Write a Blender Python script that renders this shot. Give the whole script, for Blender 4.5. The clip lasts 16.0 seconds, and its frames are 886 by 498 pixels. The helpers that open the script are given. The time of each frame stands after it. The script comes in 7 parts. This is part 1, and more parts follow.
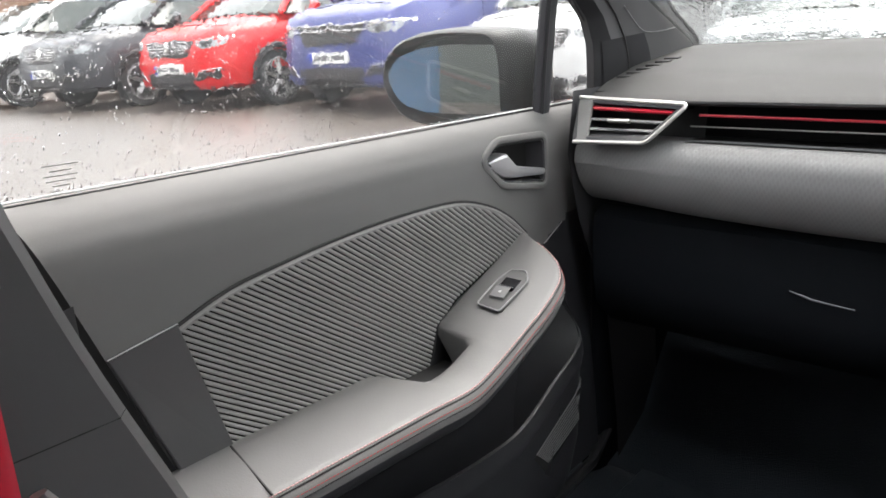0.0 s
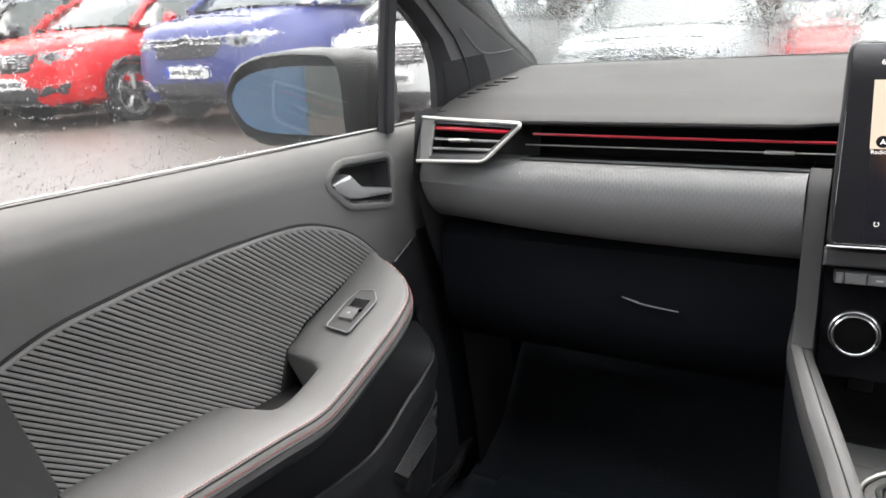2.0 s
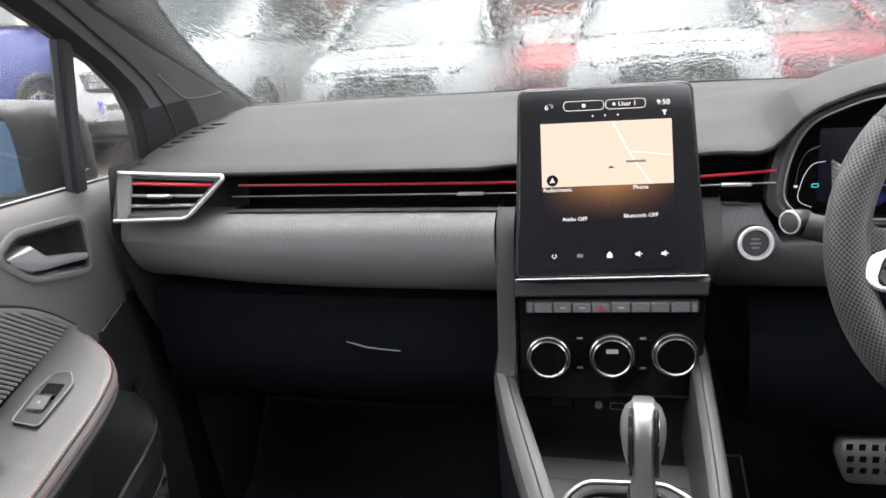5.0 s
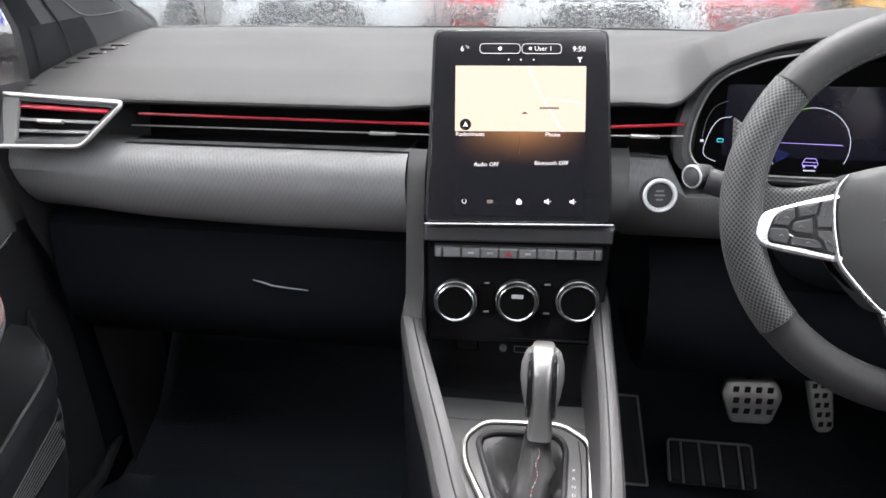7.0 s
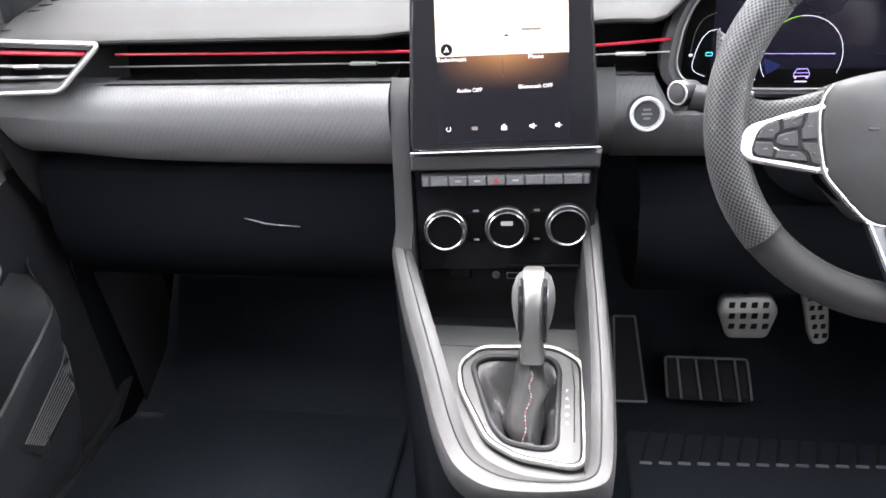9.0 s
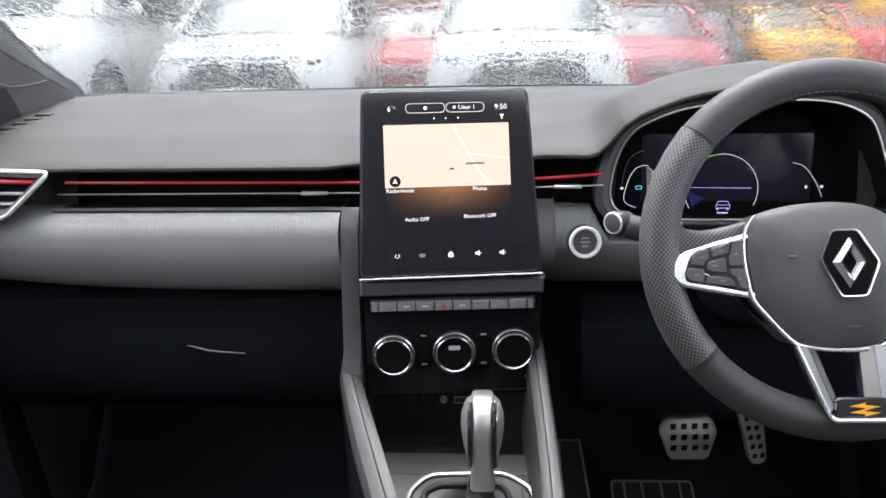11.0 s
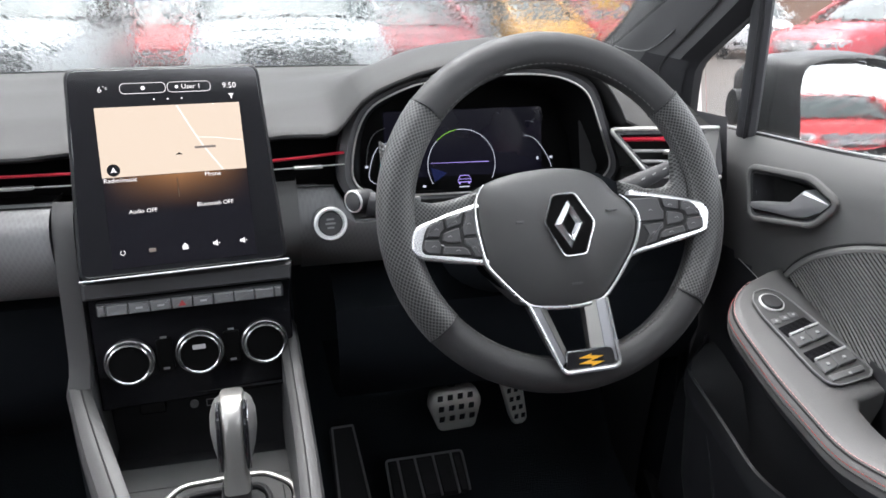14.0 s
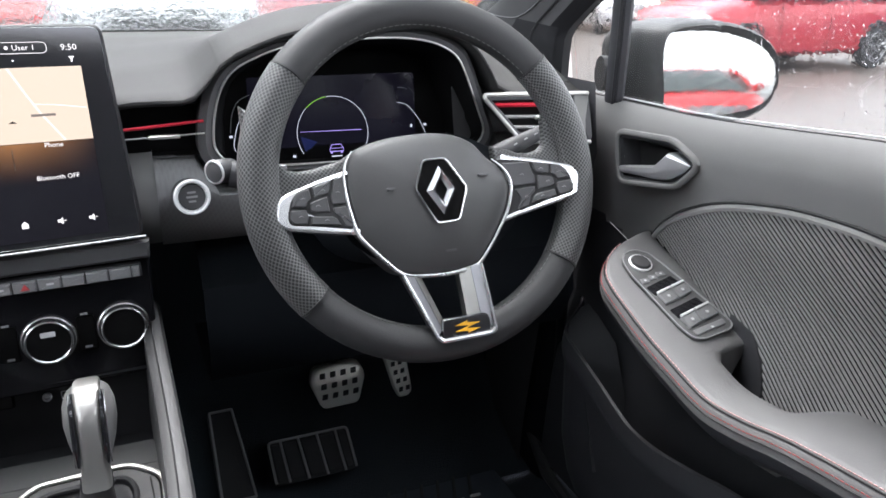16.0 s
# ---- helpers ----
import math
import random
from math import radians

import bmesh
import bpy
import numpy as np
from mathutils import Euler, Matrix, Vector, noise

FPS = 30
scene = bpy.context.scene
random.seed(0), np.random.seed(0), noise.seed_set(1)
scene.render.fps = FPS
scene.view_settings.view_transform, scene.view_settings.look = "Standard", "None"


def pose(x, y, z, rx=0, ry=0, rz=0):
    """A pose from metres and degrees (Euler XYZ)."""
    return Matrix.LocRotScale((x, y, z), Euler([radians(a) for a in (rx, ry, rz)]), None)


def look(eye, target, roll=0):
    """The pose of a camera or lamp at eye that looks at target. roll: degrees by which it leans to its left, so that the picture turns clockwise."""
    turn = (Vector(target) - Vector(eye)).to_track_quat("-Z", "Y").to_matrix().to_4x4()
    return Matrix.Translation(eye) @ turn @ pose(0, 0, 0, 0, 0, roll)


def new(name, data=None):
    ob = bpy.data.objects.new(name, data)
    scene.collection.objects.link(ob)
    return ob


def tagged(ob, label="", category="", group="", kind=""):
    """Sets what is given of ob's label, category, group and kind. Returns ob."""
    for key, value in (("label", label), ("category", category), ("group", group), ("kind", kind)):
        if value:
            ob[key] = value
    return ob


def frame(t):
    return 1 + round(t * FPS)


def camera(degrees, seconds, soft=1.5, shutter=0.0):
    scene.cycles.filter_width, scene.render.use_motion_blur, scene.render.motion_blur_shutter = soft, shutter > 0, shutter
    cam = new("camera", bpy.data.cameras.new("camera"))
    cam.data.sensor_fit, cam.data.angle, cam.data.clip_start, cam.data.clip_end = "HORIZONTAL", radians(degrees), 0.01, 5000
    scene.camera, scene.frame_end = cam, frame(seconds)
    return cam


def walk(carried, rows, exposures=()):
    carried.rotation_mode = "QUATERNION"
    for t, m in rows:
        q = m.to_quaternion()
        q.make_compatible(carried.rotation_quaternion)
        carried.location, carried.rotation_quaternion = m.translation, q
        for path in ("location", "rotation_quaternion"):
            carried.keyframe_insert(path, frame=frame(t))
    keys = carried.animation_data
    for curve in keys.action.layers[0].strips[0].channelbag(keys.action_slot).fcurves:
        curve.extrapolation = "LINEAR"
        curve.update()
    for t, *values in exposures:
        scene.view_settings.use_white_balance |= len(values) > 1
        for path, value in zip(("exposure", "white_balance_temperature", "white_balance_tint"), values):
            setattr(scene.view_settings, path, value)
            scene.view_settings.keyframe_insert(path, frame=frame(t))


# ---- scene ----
cam = camera(61.8, 16.0, soft=1.6)
PATH = [
    (0, (-0.085, -0.097, 1.076), (-1.375, 1.328, 0.523), -3.0),
    (0.5, (-0.075, -0.098, 1.073), (-1.329, 1.366, 0.54), -3.0),
    (1, (-0.071, -0.091, 1.078), (-1.262, 1.424, 0.545), -3.0),
    (1.5, (-0.064, -0.086, 1.081), (-1.18, 1.486, 0.549), -3.0),
    (2, (-0.05, -0.077, 1.087), (-1.077, 1.552, 0.549), -2.8),
    (2.5, (-0.033, -0.062, 1.089), (-0.957, 1.628, 0.554), -3.1),
    (3, (-0.023, -0.055, 1.093), (-0.837, 1.695, 0.57), -3.4),
    (3.5, (-0.003, -0.046, 1.102), (-0.733, 1.744, 0.589), -4.1),
    (4, (0.007, -0.033, 1.108), (-0.643, 1.788, 0.596), -4.6),
    (4.5, (0.012, -0.02, 1.112), (-0.557, 1.827, 0.597), -4.6),
    (4.7, (0.014, -0.019, 1.118), (-0.52, 1.837, 0.598), -4.3),
    (6.8, (0.032, -0.004, 1.129), (-0.248, 1.862, 0.464), 0.3),
    (7, (0.033, -0.003, 1.127), (-0.245, 1.849, 0.425), 0.1),
    (7.5, (0.041, -0.004, 1.12), (-0.25, 1.808, 0.325), -0.5),
    (8, (0.046, -0.002, 1.108), (-0.246, 1.775, 0.237), -1.4),
    (8.2, (0.048, -0.004, 1.104), (-0.24, 1.767, 0.221), -1.8),
    (10.3, (0.06, 0.01, 1.169), (-0.224, 1.846, 0.428), -3.8),
    (10.5, (0.048, -0.002, 1.156), (-0.183, 1.865, 0.477), -2.7),
    (11, (0.043, -0.017, 1.132), (-0.081, 1.898, 0.567), -1.1),
    (11.5, (0.044, -0.012, 1.137), (0.043, 1.912, 0.591), -0.7),
    (12, (0.054, -0.013, 1.132), (0.164, 1.912, 0.602), -0.2),
    (12.5, (0.059, -0.005, 1.129), (0.283, 1.906, 0.585), 0.3),
    (13, (0.067, -0.004, 1.122), (0.37, 1.895, 0.574), 0.3),
    (13.5, (0.077, 0.001, 1.119), (0.455, 1.88, 0.548), 0.2),
    (14, (0.092, 0.003, 1.115), (0.535, 1.86, 0.517), -0.5),
    (14.5, (0.102, 0.01, 1.109), (0.628, 1.836, 0.487), -0.8),
    (15, (0.109, 0.009, 1.106), (0.71, 1.808, 0.47), -0.6),
    (15.5, (0.11, 0.013, 1.107), (0.782, 1.78, 0.452), -0.0),
    (16, (0.114, 0.016, 1.101), (0.834, 1.762, 0.442), 0.4),
]
EXPOSURES = [(0, 3.83, 6510, 13), (1.5, 3.83, 6510, 13), (3.5, 3.83, 6410, 13), (4.7, 3.81, 6410, 14), (7, 4.01, 6290, 15), (8, 4.66, 6290, 16), (9.2, 4.71, 6240, 16), (10.3, 4.96, 6060, 14), (10.6, 4.86, 6110, 14), (11, 3.91, 6160, 15), (12.5, 3.71, 6210, 14), (14.5, 3.76, 6160, 13.5), (16, 3.86, 6110, 14)]
walk(cam, [(t, look(eye, target, roll)) for t, eye, target, roll in PATH], EXPOSURES)

# ---------------------------------------------------------------- light
world = bpy.data.worlds.new("overcast_sky")
world.use_nodes = True
scene.world = world
wn = world.node_tree
sky = wn.nodes.new("ShaderNodeTexSky")
sky.sky_type = "NISHITA"
sky.sun_disc = False
sky.sun_elevation = radians(68)
sky.sun_rotation = radians(-8)
sky.air_density, sky.dust_density, sky.ozone_density = 1.0, 1.5, 1.0
soften = wn.nodes.new("ShaderNodeHueSaturation")
soften.inputs["Saturation"].default_value = 0.12
wn.links.new(sky.outputs[0], soften.inputs["Color"])
wn.links.new(soften.outputs[0], wn.nodes["Background"].inputs["Color"])
wn.nodes["Background"].inputs["Strength"].default_value = 0.150
sun = new("overcast_sun", bpy.data.lights.new("overcast_sun", "SUN"))
sun.data.energy = 0.70
sun.data.angle = radians(40)
sun.data.color = (1.0, 0.97, 0.93)
sun.matrix_world = look((-0.6, 4.4, 11.0), (0, 0, 0))


# ---------------------------------------------------------------- materials
def material(name, color, rough=0.5, metal=0.0, grain=0.0, depth=0.0002, bump=0.4, vary=0.12, patch=6.0,
             coat=0.0, glow=None, power=1.0, pattern="noise", spec=0.5):
    """A node material: base colour with broad and fine variation, and fine relief of the given grain (cells a metre)."""
    m = bpy.data.materials.new(name)
    m.use_nodes = True
    n, l = m.node_tree.nodes, m.node_tree.links
    b = n["Principled BSDF"]
    b.inputs["Metallic"].default_value = metal
    b.inputs["Specular IOR Level"].default_value = spec
    b.inputs["Coat Weight"].default_value = coat
    b.inputs["Coat Roughness"].default_value = 0.08
    where = n.new("ShaderNodeTexCoord")
    broad = n.new("ShaderNodeTexNoise")
    broad.inputs["Scale"].default_value = patch
    broad.inputs["Detail"].default_value = 5
    l.new(where.outputs["Object"], broad.inputs["Vector"])
    tone = n.new("ShaderNodeMapRange")
    tone.inputs["To Min"].default_value = 1 - vary
    tone.inputs["To Max"].default_value = 1 + vary
    l.new(broad.outputs["Fac"], tone.inputs["Value"])
    mix = n.new("ShaderNodeVectorMath")
    mix.operation = "SCALE"
    mix.inputs[0].default_value = color
    l.new(tone.outputs[0], mix.inputs["Scale"])
    l.new(mix.outputs[0], b.inputs["Base Color"])
    rr = n.new("ShaderNodeMapRange")
    rr.inputs["To Min"].default_value = max(0.02, rough * 0.88)
    rr.inputs["To Max"].default_value = min(1, rough * 1.12)
    l.new(broad.outputs["Fac"], rr.inputs["Value"])
    l.new(rr.outputs[0], b.inputs["Roughness"])
    if grain:
        if pattern == "noise":
            t = n.new("ShaderNodeTexNoise")
            t.inputs["Detail"].default_value = 3
        else:
            t = n.new("ShaderNodeTexVoronoi")
            if pattern in ("holes", "weave"):
                t.voronoi_dimensions = "2D"
            t.inputs["Randomness"].default_value = 1.0 if pattern == "cells" else 0.0
        t.inputs["Scale"].default_value = grain
        turn = n.new("ShaderNodeMapping")
        turn.inputs["Rotation"].default_value = (0.6, 0.4, 0.8) if pattern == "dots" else (0, 0, 0)
        if pattern in ("holes", "weave"):
            turn.inputs["Rotation"].default_value = (0, 0, radians(45) if pattern == "holes" else radians(32))
            if pattern == "weave":
                turn.inputs["Scale"].default_value = (1.0, 0.42, 1.0)
        l.new(where.outputs["UV" if pattern in ("holes", "weave") else "Object"], turn.inputs["Vector"])
        l.new(turn.outputs[0], t.inputs["Vector"])
        k = n.new("ShaderNodeBump")
        k.inputs["Strength"].default_value = bump
        k.inputs["Distance"].default_value = depth
        l.new(t.outputs[0], k.inputs["Height"])
        l.new(k.outputs[0], b.inputs["Normal"])
        if pattern in ("holes", "weave"):
            pit = n.new("ShaderNodeMapRange")
            pit.inputs["From Min"].default_value = 0.32 if pattern == "holes" else 0.28
            pit.inputs["From Max"].default_value = 0.46 if pattern == "holes" else 0.42
            pit.inputs["To Min"].default_value = 0.08 if pattern == "holes" else 0.92
            l.new(t.outputs["Distance"], pit.inputs["Value"])
            both = n.new("ShaderNodeVectorMath")
            both.operation = "SCALE"
            l.new(mix.outputs[0], both.inputs[0])
            l.new(pit.outputs[0], both.inputs["Scale"])
            l.new(both.outputs[0], b.inputs["Base Color"])
    if glow:
        b.inputs["Emission Color"].default_value = (*glow, 1)
        b.inputs["Emission Strength"].default_value = power * 0.81
    return m


def clear_glass(name, tint=(1, 1, 1), haze_amount=0.006):
    """A thin pane: see-through, with a faint mirror film and a white translucent veil that hazes the view."""
    m = bpy.data.materials.new(name)
    m.use_nodes = True
    n, l = m.node_tree.nodes, m.node_tree.links
    n.remove(n["Principled BSDF"])
    see, gloss, mix = n.new("ShaderNodeBsdfTransparent"), n.new("ShaderNodeBsdfGlossy"), n.new("ShaderNodeMixShader")
    see.inputs["Color"].default_value = (*tint, 1)
    gloss.inputs["Roughness"].default_value = 0.02
    mix.inputs[0].default_value = 0.05
    l.new(see.outputs[0], mix.inputs[1])
    l.new(gloss.outputs[0], mix.inputs[2])
    # white translucency mixed in to lift dark tones behind the pane, as haze
    haze, veil = n.new("ShaderNodeBsdfTranslucent"), n.new("ShaderNodeMixShader")
    haze.inputs["Color"].default_value = (0.9, 0.9, 0.88, 1)
    veil.inputs[0].default_value = haze_amount
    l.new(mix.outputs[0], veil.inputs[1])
    l.new(haze.outputs[0], veil.inputs[2])
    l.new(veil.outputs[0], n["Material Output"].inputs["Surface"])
    return m


def wet_glass(name, fine, coarse, strength, bend=1.06):
    """A film of running rain: light bends through its uneven outside."""
    m = bpy.data.materials.new(name)
    m.use_nodes = True
    n, l = m.node_tree.nodes, m.node_tree.links
    n.remove(n["Principled BSDF"])
    see = n.new("ShaderNodeBsdfRefraction")
    see.inputs["IOR"].default_value = bend
    see.inputs["Roughness"].default_value = 0.0
    where = n.new("ShaderNodeTexCoord")
    run = n.new("ShaderNodeMapping")
    run.inputs["Scale"].default_value = (1.0, 0.40, 0.40)
    l.new(where.outputs["Object"], run.inputs["Vector"])
    a = n.new("ShaderNodeTexNoise")
    a.inputs["Scale"].default_value = fine
    a.inputs["Detail"].default_value = 2
    c = n.new("ShaderNodeTexNoise")
    c.inputs["Scale"].default_value = coarse
    c.inputs["Detail"].default_value = 3
    l.new(run.outputs[0], a.inputs["Vector"])
    l.new(run.outputs[0], c.inputs["Vector"])
    bead = n.new("ShaderNodeMapRange")
    bead.interpolation_type = "SMOOTHSTEP"
    bead.inputs["From Min"].default_value = 0.44
    bead.inputs["From Max"].default_value = 0.66
    l.new(a.outputs["Fac"], bead.inputs["Value"])
    mul = n.new("ShaderNodeMath")
    mul.operation = "MULTIPLY"
    l.new(bead.outputs[0], mul.inputs[0])
    l.new(c.outputs["Fac"], mul.inputs[1])
    k = n.new("ShaderNodeBump")
    k.inputs["Strength"].default_value = strength
    k.inputs["Distance"].default_value = 0.002
    l.new(mul.outputs[0], k.inputs["Height"])
    l.new(k.outputs[0], see.inputs["Normal"])
    l.new(see.outputs[0], n["Material Output"].inputs["Surface"])
    return m


def water(name):
    m = bpy.data.materials.new(name)
    m.use_nodes = True
    n, l = m.node_tree.nodes, m.node_tree.links
    n.remove(n["Principled BSDF"])
    g = n.new("ShaderNodeBsdfGlass")
    g.inputs["IOR"].default_value = 1.33
    g.inputs["Roughness"].default_value = 0.0
    l.new(g.outputs[0], n["Material Output"].inputs["Surface"])
    return m


SOFT = material("soft_touch_plastic", (0.150, 0.149, 0.144), 0.72, grain=900, depth=0.0003, bump=0.25, vary=0.06, spec=0.22)
TRIM = material("moulded_plastic", (0.058, 0.058, 0.059), 0.5, grain=1400, depth=0.0002, bump=0.3, vary=0.08)
DASH = material("dash_top_skin", (0.038, 0.0375, 0.0365), 0.7, grain=700, depth=0.0004, bump=0.3, vary=0.05, spec=0.2)
LEATHER = material("stitched_leather", (0.124, 0.123, 0.120), 0.58, grain=600, depth=0.0004, bump=0.3, vary=0.07, pattern="cells")
PERF = material("perforated_leather", (0.085, 0.085, 0.083), 0.45, grain=330, depth=0.0007, bump=0.5, vary=0.07, pattern="holes")
CARBON = material("woven_texture_skin", (0.186, 0.186, 0.184), 0.62, spec=0.35, grain=250, depth=0.0010, bump=0.30, vary=0.06, pattern="weave")
RIBCLOTH = material("ribbed_door_cloth", (0.235, 0.232, 0.224), 0.7, grain=900, depth=0.0003, bump=0.4, vary=0.07)
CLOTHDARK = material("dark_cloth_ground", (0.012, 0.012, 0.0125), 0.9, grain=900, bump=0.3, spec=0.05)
BOOT = material("soft_boot_leather", (0.044, 0.043, 0.043), 0.45, spec=0.5, grain=500, depth=0.0005, bump=0.4)
WHEELSKIN = material("wheel_leather", (0.033, 0.033, 0.033), 0.58, spec=0.3, grain=700, depth=0.0003, bump=0.3, vary=0.06)
AIRBAG = material("airbag_skin", (0.050, 0.050, 0.049), 0.46, grain=900, depth=0.0003, bump=0.3, vary=0.06)
DIALFACE = material("dial_face_black", (0.006, 0.006, 0.006), 0.4, spec=0.02)
RAILSKIN = material("console_plastic", (0.053, 0.0525, 0.052), 0.5, grain=900, depth=0.0003, bump=0.25, vary=0.06, spec=0.35)
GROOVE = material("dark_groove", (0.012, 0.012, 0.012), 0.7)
BLACK = material("piano_black", (0.008, 0.008, 0.009), 0.12, coat=0.5, vary=0.05)
MATT = material("matt_black", (0.021, 0.021, 0.023), 0.65, grain=900, bump=0.2, vary=0.1)
# near-black and faintly blue: shade low in the cabin put into the colour
LOWER = material("shaded_black_plastic", (0.0065, 0.0080, 0.0100), 0.75, grain=900, bump=0.2, vary=0.1, spec=0.10)
CARPET = material("black_carpet", (0.028, 0.036, 0.045), 0.95, grain=500, depth=0.003, bump=0.9, vary=0.25)
# brighter copy of the carpet; the driver's side light is put into its colour
LITMAT = material("lit_mat_carpet", (0.060, 0.072, 0.088), 0.95, grain=500, depth=0.003, bump=0.9, vary=0.25)
RUBBER = material("black_rubber", (0.032, 0.032, 0.034), 0.7, grain=300, bump=0.3)
CHROME = material("satin_chrome", (0.72, 0.72, 0.72), 0.22, metal=1.0, vary=0.04)
STEEL = material("brushed_steel", (0.55, 0.54, 0.51), 0.38, metal=1.0, grain=500, depth=0.0002, bump=0.3)
SILVER = material("silver_paint", (0.60, 0.60, 0.595), 0.30, metal=0.45, vary=0.05, coat=0.3)
WHEELTRIM = material("satin_wheel_trim", (0.80, 0.80, 0.80), 0.27, metal=0.92, vary=0.05)
BRIGHT = material("bright_chrome_trim", (0.86, 0.86, 0.855), 0.28, metal=0.25, coat=0.3, vary=0.04)
RED = material("red_trim_line", (0.34, 0.008, 0.022), 0.3, coat=0.3)
REDTHREAD = material("red_thread", (0.45, 0.09, 0.09), 0.8)
GREYTHREAD = material("grey_thread", (0.12, 0.12, 0.115), 0.8)
PINKTHREAD = material("faded_red_thread", (0.55, 0.30, 0.29), 0.8)
DARKREDTHREAD = material("dark_red_thread", (0.36, 0.05, 0.05), 0.8)
WHITETHREAD = material("white_thread", (0.42, 0.41, 0.40), 0.8)
YELLOW = material("yellow_badge", (0.65, 0.32, 0.01), 0.4)
HEADLINER = material("headliner_cloth", (0.55, 0.55, 0.53), 0.95, grain=900, depth=0.0005, bump=0.4)
PILLAR = material("pillar_trim", (0.044, 0.044, 0.044), 0.65, grain=900, depth=0.0003, bump=0.3, vary=0.05)
SEATCLOTH = material("ribbed_seat_cloth", (0.075, 0.075, 0.075), 0.85, grain=900, bump=0.4)
SEATRED = material("red_seat_stripe", (0.55, 0.05, 0.06), 0.8)
MIRROR = material("mirror_glass", (0.45, 0.465, 0.47), 0.01, metal=1.0, vary=0.0)
SCREENMAP = material("screen_map", (0.02, 0.02, 0.02), 0.15, glow=(1.0, 0.81, 0.61), power=0.0880, vary=0.02)
SCREENWHITE = material("screen_symbols", (0.02, 0.02, 0.02), 0.2, glow=(1.0, 0.96, 0.92), power=0.1360)
SCREENROAD = material("screen_road", (0.02, 0.02, 0.02), 0.2, glow=(1.0, 0.93, 0.82), power=0.1120)
SCREENGREY = material("screen_grey", (0.02, 0.02, 0.02), 0.2, glow=(0.55, 0.45, 0.38), power=0.0400)
LCDDARK = material("dial_ground", (0.006, 0.006, 0.009), 0.16, spec=0.25, glow=(0.03, 0.025, 0.06), power=0.008)
LCDWHITE = material("dial_white", (0.02, 0.02, 0.02), 0.2, glow=(0.85, 0.9, 1.0), power=0.0720)
LCDGREEN = material("dial_green", (0.02, 0.02, 0.02), 0.2, glow=(0.4, 0.9, 0.1), power=0.0560)
LCDBLUE = material("dial_blue", (0.01, 0.01, 0.03), 0.2, glow=(0.06, 0.12, 0.55), power=0.0070)
LCDVIOLET = material("dial_violet", (0.02, 0.02, 0.02), 0.2, glow=(0.45, 0.35, 0.9), power=0.1040)
LCDCYAN = material("dial_cyan", (0.02, 0.02, 0.02), 0.2, glow=(0.1, 0.8, 0.9), power=0.0960)
PEDALMETAL = material("brushed_pedal_metal", (0.88, 0.86, 0.80), 0.40, metal=0.6, grain=400, depth=0.0002, bump=0.3)
EDGEGREY = material("light_grey_edge", (0.32, 0.32, 0.32), 0.4)
POCKET = material("door_pocket_plastic", (0.020, 0.0205, 0.0225), 0.5, grain=900, depth=0.0003, bump=0.3, vary=0.08)
SEAL = material("black_seal_rubber", (0.013, 0.013, 0.014), 0.6, grain=300, bump=0.3, spec=0.3)
GLOSSFACE = material("gloss_black_panel", (0.006, 0.006, 0.007), 0.16, spec=0.25, vary=0.05)
PLATESKIN = material("gear_plate_plastic", (0.080, 0.079, 0.078), 0.5, grain=1200, depth=0.0002, bump=0.3, vary=0.08, spec=0.35)
LEGMETAL = material("dull_brushed_metal", (0.30, 0.30, 0.31), 0.34, metal=1.0, grain=500, depth=0.0002, bump=0.3)
HANDLEMETAL = material("satin_handle_metal", (0.62, 0.62, 0.62), 0.30, metal=0.8, vary=0.04)
MATT2 = material("satin_black_keys", (0.036, 0.036, 0.037), 0.42, vary=0.06)
MIRRORBODY = material("mirror_housing", (0.022, 0.024, 0.024), 0.5, spec=0.3)
SWITCHGREY = material("switch_panel_grey", (0.088, 0.088, 0.087), 0.4, vary=0.05)
RIMGREY = material("pale_switch_rim", (0.23, 0.23, 0.23), 0.35, vary=0.05)
KEYBLACK = material("dark_rubber_keys", (0.050, 0.050, 0.051), 0.5, vary=0.06)
KEYGREY = material("grey_keys", (0.17, 0.17, 0.17), 0.35, vary=0.05)
PRINT = material("white_print", (0.5, 0.5, 0.5), 0.6)
DIMPRINT = material("grey_print", (0.25, 0.25, 0.25), 0.6)
REDPRINT = material("red_print", (0.45, 0.05, 0.05), 0.6)
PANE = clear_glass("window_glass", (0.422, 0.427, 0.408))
# dark tint that holds back light through the unseen rear windows
LIGHTCUTPANE = clear_glass("light_cut_glass", (0.12, 0.125, 0.12))
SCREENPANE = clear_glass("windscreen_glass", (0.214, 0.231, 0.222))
WETFRONT = wet_glass("wet_front_glass", 190, 14, 0.075, 1.33)
FLATWATER = wet_glass("film_inside", 5, 3, 0.0, 1.33)
WETSIDE = wet_glass("wet_side_glass", 420, 40, 0.018, 1.33)
WATER = water("rain_water")


# ---------------------------------------------------------------- building tools
def thing(name, label, category, at=(0, 0, 0), group="", kind=""):
    e = new(name)
    e.empty_display_size = 0.05
    e.matrix_basis = at if isinstance(at, Matrix) else Matrix.Translation(at)
    return tagged(e, label, category, group, kind)


